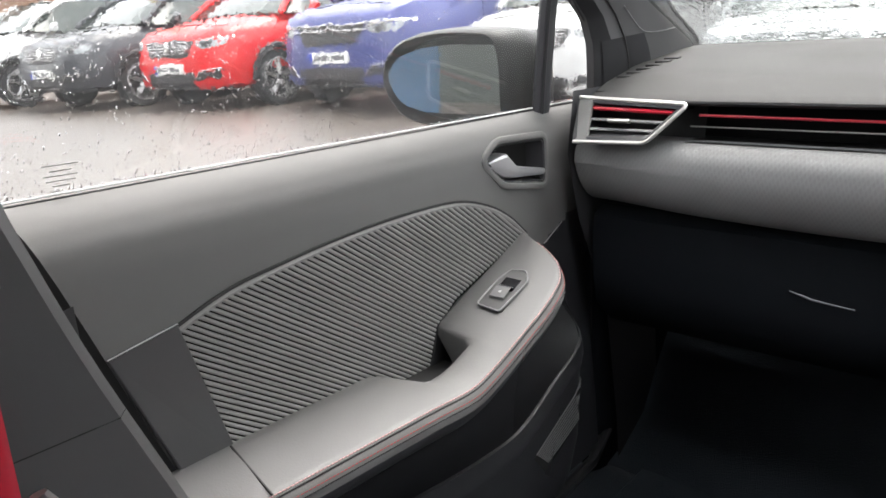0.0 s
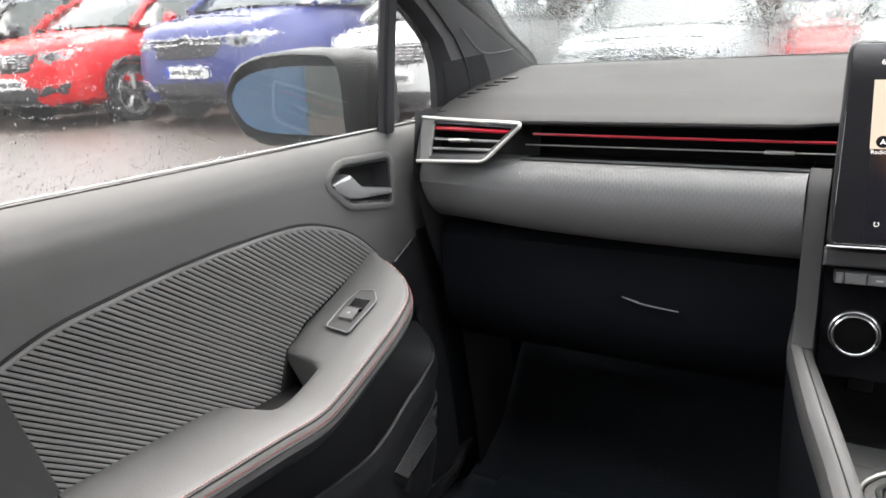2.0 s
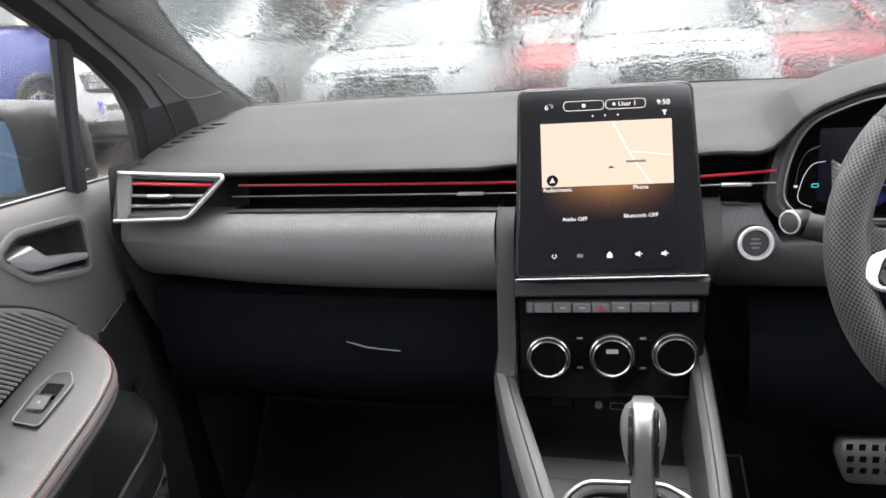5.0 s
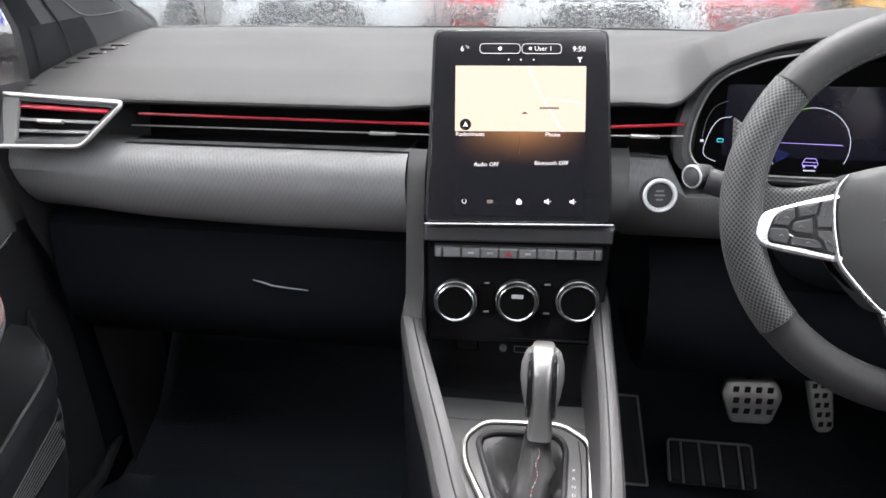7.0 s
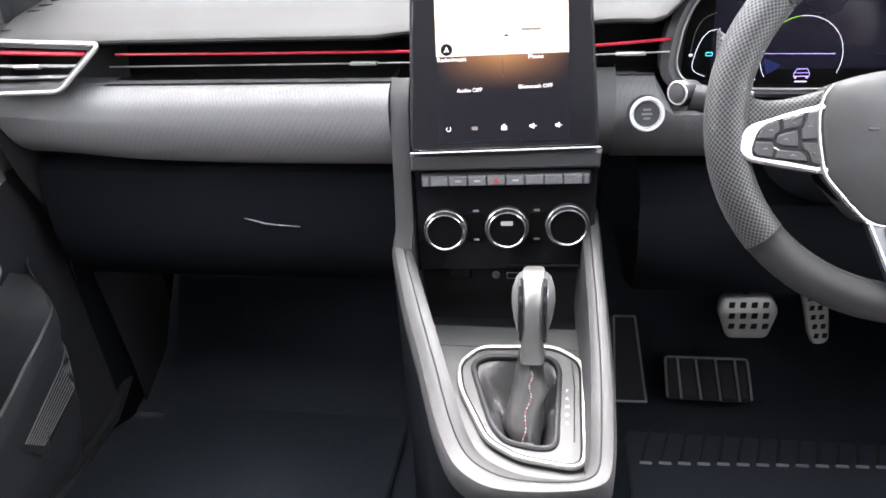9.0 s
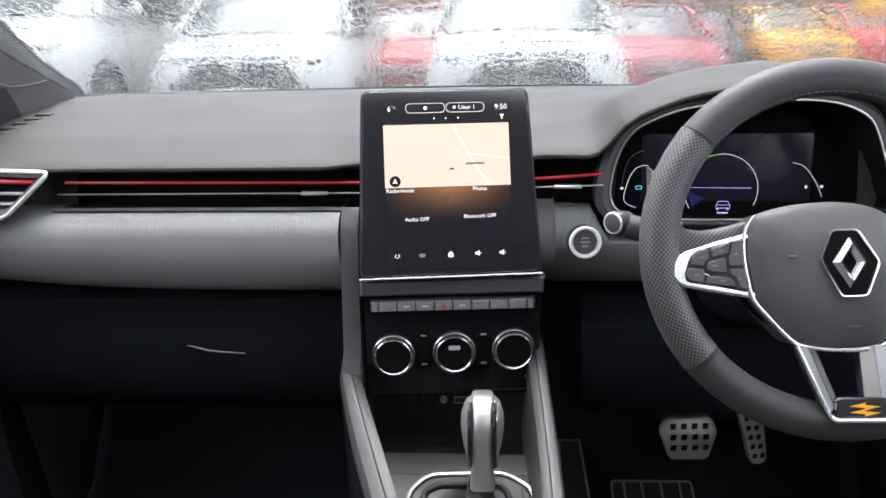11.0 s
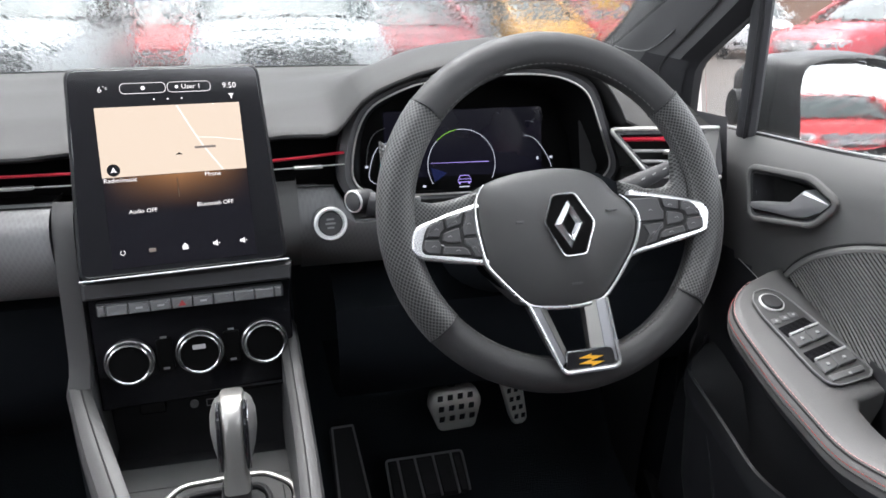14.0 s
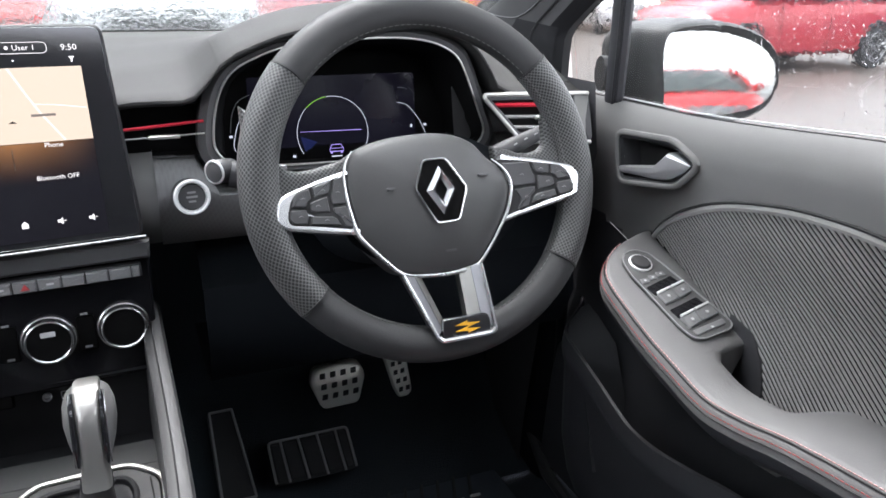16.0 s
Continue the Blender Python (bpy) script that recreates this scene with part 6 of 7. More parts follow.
    trimmed = inset(poly, 0.005 if left else 0.008)
    half = 0.38 if left else 0.29
    ground = bmesh.new()
    k = min(vals) + pitch / 2
    while k < max(vals):
        xsn = []
        for i in range(len(trimmed)):
            a, b = Vector(trimmed[i - 1][:2]), Vector(trimmed[i][:2])
            fa, fb = a.dot(dn) - k, b.dot(dn) - k
            if (fa > 0) != (fb > 0):
                xsn.append((a + (b - a) * (fa / (fa - fb))).dot(du))
        xsn.sort()
        for a, b in zip(xsn[::2], xsn[1::2]):
            if b - a < 0.004:
                continue
            m = max(1, int((b - a) / 0.014))
            rows = []
            for j in range(m + 1):
                c = a + (b - a) * j / m
                row = []
                for o, h in ((-half, -0.0010), (-0.8 * half, 0.0), (-0.25 * half, 0.0004), (0.35 * half, 0.0004), (0.85 * half, 0.0), (half, -0.0010)):
                    p = du * c + dn * (k + o * pitch)
                    row.append(D(p.x, p.y, h + 0.0042))
                rows.append(row)
            ribs.append(grid(rows))
        k += pitch
    foot = sorted([tuple(p) for p in low] + [top[0][:2], top[-1][:2]])
    y0, y1 = top[0][0], top[-1][0]
    span = [y0 + (y1 - y0) * j / 50 for j in range(51)]
    crest = sorted(tuple(p[:2]) for p in top)
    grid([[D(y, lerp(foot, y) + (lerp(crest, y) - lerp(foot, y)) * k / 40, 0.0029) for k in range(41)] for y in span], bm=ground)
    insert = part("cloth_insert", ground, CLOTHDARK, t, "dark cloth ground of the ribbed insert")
    for bm in ribs:
        part("cloth_rib", bm, RIBCLOTH, insert, flat=60)
    # smooth strip behind the cloth
    a = [(rear(0.835) + 0.004, 0.824 if left else 0.842), (0.207, 0.836 if left else 0.854), (0.254, 0.670 if left else 0.702), (rear(0.65) + 0.004, 0.646)]
    part("rear_strip", plate(a, lambda u, v, w: D(u, v, w), -0.004, 0.0054, 0.0012), TRIM, t, "smooth dark rear strip")
    part("strip_edge", tube([D(a[0][0], a[0][1] + 0.001, 0.0048), D(a[1][0], a[1][1] + 0.001, 0.0048)], 0.0007, 5), SILVER, t)
    # armrest
    if left:
        outx = [(0.14, 0.585), (0.22, 0.582), (0.358, 0.577), (0.45, 0.574), (0.513, 0.572), (0.615, 0.570), (0.66, 0.574), (0.684, 0.581), (0.704, 0.597), (0.718, 0.615), (0.736, 0.648), (0.750, 0.685)]
        topz = [(0.14, 0.694), (0.40, 0.692), (0.48, 0.690), (0.52, 0.699), (0.58, 0.724), (0.67, 0.762), (0.75, 0.796)]
        notch = (0.466, 0.556)
    else:
        outx = [(0.14, 0.645), (0.33, 0.630), (0.45, 0.618), (0.56, 0.610), (0.62, 0.604), (0.68, 0.603), (0.708, 0.606), (0.726, 0.616), (0.742, 0.632), (0.756, 0.655), (0.768, 0.688)]
        topz = [(0.14, 0.728), (0.40, 0.722), (0.48, 0.712), (0.53, 0.710), (0.58, 0.726), (0.67, 0.763), (0.77, 0.805)]
        notch = (0.470, 0.583)
    outx, topz = [tuple(p) for p in spline(outx, 5)], [tuple(p) for p in spline(topz, 5)]
    yend = outx[-1][0]
    ys = sorted(set([0.14 + (yend - 0.14) * i / 60 for i in range(61)] + [notch[0] - 0.002, notch[0] + 0.006, notch[1] - 0.003, notch[1] + 0.002]))
    rows, shell_rows = [], []
    for y in ys:
        xo, z = lerp(outx, y), lerp(topz, y)
        nq = ease((y - notch[0] + 0.028) / 0.032) * ease((notch[1] + 0.004 - y) / 0.010)
        deep = 0.700 if left else 0.724
        xi = deep + ((0.635 if left else 0.673) - deep) * nq
        xi = max(xi, xo + 0.012)
        r = min(0.016, (xi - xo) * 0.5)
        drop = 0.012 * nq
        row = [V(s * (xi + 0.001), y, z - 0.004 - 0.075 * nq), V(s * xi, y, z - 0.002 - drop * 0.3), V(s * (xi - 0.004), y, z)]
        row += [V(s * (xi * (1 - q) + (xo + r) * q), y, z + 0.002 * math.sin(math.pi * q)) for q in (0.25, 0.5, 0.75, 1.0)]
        row += [V(s * (xo + r * (1 - math.sin(b))), y, z - r * (1 - math.cos(b))) for b in (0.4, 0.8, 1.2, 1.57)]
        row += [V(s * (xo + 0.0005), y, z - 0.024)]
        rows.append(row)
        shell_rows.append([row[-1], V(s * (xo + 0.006), y, z - 0.036), V(s * (xo + 0.020), y, z - 0.050), V(s * (xo + 0.045), y, z - 0.060), V(s * deep, y, z - 0.066)])
    arm = part("armrest", grid(rows), LEATHER, t, "padded leather-look armrest", flat=50)
    part("armrest_shell", grid(shell_rows), POCKET, arm, "black underside of the armrest", flat=50)
    # near-black sheet: the depth of the recess is shaded by colour
    part("grip_well", grid([[V(s * deep, y, z0 - 0.075), V(s * 0.655, y, z0 - 0.075)] for y, z0 in ((notch[0] - 0.03, 0.74), (notch[1] + 0.01, 0.74))]), GROOVE, arm, "grab recess floor, near-black for its shade")
    lining = [(0.500, 0.610), (0.512, 0.641), (0.536, 0.656), (0.560, 0.714), (0.575, 0.724), (0.610, 0.724), (0.610, 0.610)] if left else [(0.548, 0.640), (0.551, 0.684), (0.559, 0.713), (0.576, 0.742), (0.612, 0.752), (0.630, 0.640)]
    part("grip_lining", plate(lining, D, 0.002, 0.0064, 0.001), MATT, arm, "dark lining of the grab recess")
    for dx, dz, m, nm, th in ((0.0074, 0.0018, PINKTHREAD, "pale stitching", 0.00058), (0.0012, 0.0105, DARKREDTHREAD, "dark red stitching", 0.0006)):
        bm = bmesh.new()
        y = 0.16
        while y < yend - 0.012:
            tube([V(s * (lerp(outx, yy) + dx), yy, lerp(topz, yy) - dz) for yy in (y, y + 0.0034)], th, 4, bm=bm)
            y += 0.0046
        part("stitching", bm, m, arm, nm)
    for dx, dz, th in ((0.0052, 0.0040, 0.0012), (0.0002, 0.0150, 0.0008)):
        bm = tube([V(s * (lerp(outx, y) + dx), y, lerp(topz, y) - dz) for y in [0.15 + (yend - 0.165) * i / 50 for i in range(51)]], th, 5)
        part("seam", bm, GROOVE, arm, "dark seam")
    if left:
        part("seam", tube([V(s * x, 0.2200 + 0.24 * (x - 0.600), 0.6945) for x in (0.690, 0.663, 0.63, 0.60, 0.588)], 0.0012, 5), GROOVE, arm, "dark seam of the rear end cap")
    part("trim_seam", tube([D(y, 0.764 + 0.5 * (y - 0.812) if left else 0.776 + 0.36 * (y - 0.82), 0.0006) for y in (0.860, 0.845, 0.83, 0.812)], 0.0007, 5), SILVER, t, "pale split line in the trim")
    # window switches
    yc, xc, L, W = (0.637, 0.642, 0.041, 0.022) if left else (0.664, 0.682, 0.069, 0.0275)
    zc = lerp(topz, yc) + 0.003
    slope = (lerp(topz, yc + 0.04) - lerp(topz, yc - 0.04)) / 0.08
    G = frame_of((s * xc, yc, zc), (1, 0.0, 0), (-s * (-0.16 if left else 0.07), 1, slope))
    o = [(-0.0425, 0.035), (-0.0405, 0.060), (-0.030, 0.074), (-0.012, 0.078), (0.003, 0.068), (0.0105, 0.047), (0.037, -0.060), (0.0285, -0.0685), (-0.014, -0.0750), (-0.0270, -0.0700), (-0.0325, -0.052)]
    if left:
        o = [(-W, -L * 0.9), (W * 0.8, -L), (W, L * 0.55), (W * 0.3, L), (-W * 0.7, L * 0.9), (-W, L * 0.3)]
    sw = part("switch_panel", plate(fillet(o, 0.006, 4), G, -0.004, 0.0025, 0.0015), SWITCHGREY, t, "grey window switch panel with a raised rim")
    part("switch_edge", tube([G(u, v, 0.0028) for u, v in fillet(o, 0.006, 4)], 0.0011, 5, closed=True), RIMGREY, sw, "pale rim")
    def window_rocker(u, v, w, h):
        part("switch_well", plate(oblong(u - w, u + w, v - h * 0.1, v + h * 1.1, 0.001), G, 0.0026, 0.0031, 0.0002), BLACK, sw)
        k = part("rocker", grid([[G(u + a * w * 0.92, v - h * 1.0, 0.003), G(u + a * w * 0.92, v - h * 0.95, 0.0062), G(u + a * w * 0.92, v - 0.002, 0.0078), G(u + a * w * 0.92, v + 0.003, 0.0065), G(u + a * w * 0.92, v + 0.0045, 0.003)] for a in (-1, 1)]), KEYGREY, sw, "grey rocker switch")
        part("rocker_edge", tube([G(u - w * 0.9, v + 0.001, 0.0076), G(u + w * 0.9, v + 0.001, 0.0076)], 0.0009, 5), CHROME, k, "bright edge")
        part("symbol", plate(oblong(u - 0.0018, u + 0.0018, v - h * 0.60, v - h * 0.40, 0.0006), G, 0.0066, 0.0076, 0.0001), PRINT, k)
    if left:
        window_rocker(0.0, -0.001, 0.0125, 0.020)
    else:
        c = (-0.0185, 0.0535)
        part("mirror_control", disc(G, *c, [(0.0125, 0.002), (0.0125, 0.004), (0.0115, 0.0055), (0.0105, 0.0068), (0.006, 0.0064)], 28), KEYBLACK, sw, "round mirror control")
        part("mirror_control_ring", grid([ring(G, *c, r, w, 28) for r, w in ((0.0150, 0.0025), (0.0146, 0.0042), (0.0130, 0.0046))], closed=True), BRIGHT, sw, "pale ring")
        for k in range(3):
            u, v = -0.0310 + 0.0135 * k, 0.0235 + 0.0035 * k
            part("mode_key", plate(oblong(u - 0.0055, u + 0.0055, v - 0.004, v + 0.004, 0.0015), G, 0.0024, 0.0040, 0.0008), KEYGREY, sw)
            part("symbol", plate(oblong(u - 0.0016, u + 0.0016, v - 0.0012, v + 0.0012, 0.0004), G, 0.0040, 0.0043, 0.0001), PRINT, sw)
        # two dark wells, each with two rockers
        for well, keys in (([(-0.0360, 0.0130), (0.0070, 0.0255), (0.0140, 0.0100), (-0.0320, -0.0025)], ([(-0.0325, -0.0022), (-0.0092, 0.0040), (-0.0060, -0.0130), (-0.0300, -0.0190)], [(-0.0086, 0.0042), (0.0150, 0.0105), (0.0185, -0.0060), (-0.0054, -0.0128)])),
                           ([(-0.0290, -0.0265), (0.0175, -0.0140), (0.0225, -0.0290), (-0.0255, -0.0415)], ([(-0.0258, -0.0412), (-0.0020, -0.0350), (-0.0010, -0.0520), (-0.0235, -0.0590)], [(-0.0014, -0.0348), (0.0235, -0.0285), (0.0280, -0.0455), (-0.0004, -0.0518)]))):
            part("switch_well", plate(fillet(well, 0.002, 2), G, 0.0022, 0.0032, 0.0003), BLACK, sw, "dark switch well")
            for q in keys:
                k = part("rocker", plate(inset(fillet(q, 0.0015, 2), 0.0005), lambda u, v, w, q=q: G(u, v, w * (1.0 if v < q[0][1] - 0.004 else 1.25)), 0.0024, 0.0058, 0.0010), KEYGREY, sw, "grey rocker switch")
                part("rocker_edge", tube([G(*(Vector(q[0]) * 0.95 + Vector(q[1]) * 0.05), 0.0074), G(*(Vector(q[0]) * 0.05 + Vector(q[1]) * 0.95), 0.0074)], 0.0017, 6), BRIGHT, k, "bright edge")
                mu, mv = sum(p[0] for p in q) / 4, sum(p[1] for p in q) / 4 - 0.001
                part("symbol", plate(oblong(mu - 0.0019, mu + 0.0019, mv - 0.0017, mv + 0.0017, 0.0006), G, 0.0056, 0.0074, 0.0001), PRINT, k)
        part("lock_key", plate(fillet([(-0.0215, -0.0612), (0.0285, -0.0525), (0.0275, -0.0605), (-0.0205, -0.0695)], 0.002, 2), G, 0.0024, 0.0045, 0.001), KEYGREY, sw)
        part("symbol", plate(oblong(0.004, 0.008, -0.0635, -0.0605, 0.0005), G, 0.0045, 0.0048, 0.0001), PRINT, sw)
    # inside handle in its bowl
    H = lambda u, v, w: V(s * (0.690 - w), u, v)
    part("handle_bezel", grid([[H(u, v, w) for u, v in inset(handle, d * (0.8 if left else 0.6) if d < 0 else d)] for d, w in ((-0.0105, -0.003), (-0.0095, 0.0005), (-0.0065, 0.0022), (-0.0035, 0.0026), (-0.0008, 0.0022), (0.001, 0.0))], closed=True), SOFT, t, "moulded handle surround")
    # walls and bowl coloured dark, so the cavity's shade is in the material
    part("handle_well", grid([[H(u, v, w) for u, v in inset(handle, d)] for d, w in ((0.001, 0.0), (0.0030, -0.002), (0.0045, -0.001), (0.0055, -0.006), (0.010, -0.030))], closed=True), MATT, t, "handle recess walls, dark for their shade")
    part("handle_bowl", plate(inset(handle, 0.008), H, -0.032, -0.028, 0.001), GROOVE, t, "handle bowl, near-black for its shade")
    hz = 0.898 if left else 0.902
    rows = []
    for y, za, zb, r1 in ((0.673, 0.909, 0.905, 0.003), (0.682, 0.913, 0.897, 0.007), (0.700, 0.918, 0.885, 0.011), (0.707, 0.918, 0.8835, 0.011), (0.722, 0.905, 0.881, 0.010), (0.733, 0.897, 0.8795, 0.008), (0.765, 0.890, 0.8770, 0.007), (0.803, 0.8825, 0.8730, 0.006)):
        za, zb = za + hz - 0.898, zb + hz - 0.898
        rows.append([V(s * (0.696 - r1 * a), y + (0.0 if left else 0.006), zb + (za - zb) * b) for a, b in ((1, 0.86), (0.8, 0.97), (0.5, 1), (-1, 1), (-1, 0), (0.3, 0), (0.7, 0.08), (0.95, 0.36), (1, 0.44))])
    part("door_handle", grid(rows, closed=True, ends=True), HANDLEMETAL, t, "satin silver door handle", flat=28)
    # lower pocket
    lip = [(0.30, 0.572), (0.428, 0.560), (0.52, 0.551), (0.604, 0.549), (0.646, 0.557), (0.690, 0.577), (0.715, 0.590), (0.758, 0.609), (0.806, 0.639), (0.830, 0.657), (0.860, 0.672)]
    if not left:
        lip = [(0.30, 0.636), (0.493, 0.606), (0.533, 0.597), (0.579, 0.587), (0.630, 0.579), (0.665, 0.579), (0.688, 0.583), (0.715, 0.593), (0.757, 0.609), (0.832, 0.635), (0.874, 0.655), (0.890, 0.664)]
    out = lambda y: 0.618 + 0.072 * ease((y - 0.785) / 0.075) if left else 0.640 + 0.060 * ease((y - 0.835) / 0.060)
    pts = spline([V(y, z, 0) for y, z in lip], 4)
    rows = []
    for p in pts:
        xo = out(p.x)
        low = 0.46 + 0.04 * ease((p.x - 0.70) / 0.15)
        rows.append([V(s * 0.692, p.x, low), V(s * (xo + 0.026), p.x, low + 0.01), V(s * (xo + 0.011), p.x, p.y - 0.02), V(s * (xo + 0.0075), p.x, p.y - 0.001), V(s * (xo + 0.0045), p.x, p.y + 0.0025), V(s * (xo + 0.001), p.x, p.y + 0.001), V(s * xo, p.x, p.y - 0.003),
                     V(s * (xo - 0.002), p.x, p.y - 0.020), V(s * (xo + 0.0005), p.x, p.y - 0.036), V(s * (xo + 0.004), p.x, p.y - 0.042), V(s * (xo + 0.008), p.x, 0.47), V(s * (xo + 0.022), p.x, 0.40), V(s * (xo + 0.045), p.x, 0.34)])
    pk = part("door_pocket", grid(rows), POCKET, t, "dark plastic door pocket", flat=50)
    # the pocket's front end slopes up to the trim
    y0 = 0.764 if left else 0.806
    rows = []
    for y, dz in ((y0 - 0.060, -0.140), (y0 - 0.030, -0.060), (y0 - 0.010, -0.022), (y0, -0.003), (y0 + 0.025, 0.001), (y0 + 0.05, 0.001), (y0 + 0.075, -0.004)):
        z = lerp(lip, min(y, 0.88)) + dz
        rows.append([V(s * (out(y) + 0.004), y, z), V(s * (out(y) * 0.7 + 0.696 * 0.3), y - 0.004, z + 0.002), V(s * (out(y) * 0.35 + 0.696 * 0.65), y - 0.010, z + 0.006), V(s * 0.696, y - 0.018, z + 0.012)])
    part("pocket_end", grid(rows), POCKET, pk, "smooth front end of the pocket", flat=80)
    if left:
        face = lambda y, z: V(s * (out(y) + lerp([(0.34, 0.045), (0.40, 0.022), (0.47, 0.008), (0.56, 0.0045)], z) - 0.0022), y, z)
        part("grille_bed", grid([[face(y + (0.0045 * k), z - 0.0055 * k) for k in range(8)] for y, z in [(0.667 + 0.160 * j / 8, 0.491 + 0.086 * j / 8) for j in range(9)]]), GROOVE, pk, "dark speaker grille")
        for k in range(9):
            a, b = (0.674 + 0.0036 * k, 0.4945 - 0.0034 * k), (0.823 + 0.0005 * k, 0.575 - 0.0070 * k)
            part("grille_rib", tube([face(a[0] + (b[0] - a[0]) * j / 6, a[1] + (b[1] - a[1]) * j / 6) for j in range(7)], 0.0011, 5), KEYGREY, pk, "speaker grille rib")
    part("sill_trim", tube([V(s * 0.655, y, 0.352) for y in (0.30, 0.55, 0.75)] + [V(s * 0.664, 0.90, 0.356), V(s * 0.690, 1.00, 0.37)], 0.010, 8), MATT, t, "black sill edge")
    part("outer_skin", grid([[V(s * x, y, z) for x, z in ((0.71, 0.24), (0.76, 0.45), (0.77, 0.75), (0.742, 0.957))] for y in (-0.05, 0.3, 0.7, 1.0, 1.4)]), MATT, t, "painted outer door skin")
    # kick strip that shows as a thin bright edge between door and dashboard
    part("front_edge", grid([[V(s * 0.690, 0.940, z), V(s * 0.72, 0.955, z)] for z in (0.36, 0.60, 0.80, 0.95)]), GROOVE, t)
    part("weather_strip", tube([V(s * 0.7275, y, 0.9622 + sill(y)) for y in [0.05 + 0.9 * i / 20 for i in range(21)]], 0.0013, 6), SEAL, t, "black window seal")
    # pale colour on this tube stands in for sky glint along the seal
    part("seal_highlight", tube([V(s * 0.7285, y, 0.9658 + sill(y)) for y in [0.05 + 0.9 * i / 20 for i in range(21)]], 0.0011, 6), PRINT, t, "seal lip coloured pale for its sky highlight")
    # window: pane, divider bar, frame
    lean = lambda z: 0.733 - (z - 0.955) * 0.14
    frame_z = lambda y: min(1.31, 1.095 + 0.79 * (0.954 - y) if left else 1.123 + 0.60 * (0.904 - y))
    g = part("window_pane", grid([[V(s * lean(z), y, z) for z in (0.95, min(1.06, frame_z(y) - 0.01), frame_z(y))] for y in [-0.03 + 1.03 * i / 16 for i in range(17)]]), PANE, t, "clear wet door glass")
    g.visible_shadow = False
    bar = [(0.847, 0.94), (0.841, 1.01), (0.837, 1.082), (0.835, 1.16)] if left else [(0.886, 0.94), (0.864, 1.033), (0.849, 1.103), (0.838, 1.16)]
    bar = [V(s * (lean(z) - 0.008), y, z) for y, z in bar]
    db = part("divider_bar", tube(bar, 0.0180, 10, flat=0.55, up=(s, 0, 0)), MATT, t, "black quarter-light bar")
    part("glass_channel", tube([p + V(-s * 0.0075, -0.0095, 0) for p in bar], 0.0035, 8), SEAL, db, "rubber channel along the bar")
    part("window_frame", tube([V(s * (lean(frame_z(y)) - 0.004), y, frame_z(y)) for y in [-0.02 + 1.02 * i / 16 for i in range(17)]], 0.014, 8), SEAL, t, "black window frame")
    place = lambda u, v, w: V(s * (lean(v) + 0.003 + w), u, v)
    rain("window_rain_drops", "rain drops on the side window glass", place, 0.04, 0.97, 0.958, 1.16, 9500 if left else 8000, 0.00025, 0.0009 if left else 0.0008, 8 if left else 9, drip=0.9, low=1.35, flat=0.13)
    rain("sill_rain_drops", "rain drops gathered along the window seal", place, 0.05, 0.95, 0.9655, 0.9690, 420, 0.0006, 0.0017, 12 if left else 13, drip=0.4)
    film = [[V(s * (lean(z) + o), y, z) for z in (0.95, 1.06, 1.18)] for o in (0.0016, 0.0024) for y in (0.02, 0.35, 0.65, 0.99)]
    for k, m in ((4, WETSIDE), (0, FLATWATER)):
        f = part("rain_film" if k else "film_underside", grid(film[k:k + 4]), m, t, "thin film of rain" if k else "", face=(s if k else -s, 0, 0.1))
        f.visible_shadow = False
    if left:
        etch = frame_of((s * (lean(0.980) - 0.001), 0.146, 0.980), (0, 1, 0), (0.30, 0, 1))
        for k, (w, dv) in enumerate(((0.015, 0.0105), (0.009, 0.0055), (0.014, 0.0010), (0.012, -0.0035), (0.007, -0.0080))):
            part("etched_mark", plate(oblong(-w, w, dv - 0.0006, dv + 0.0004, 0.0002), etch, 0.0, 0.0004, 0.0001), KEYGREY, t, "grey etched glass mark")
    return t


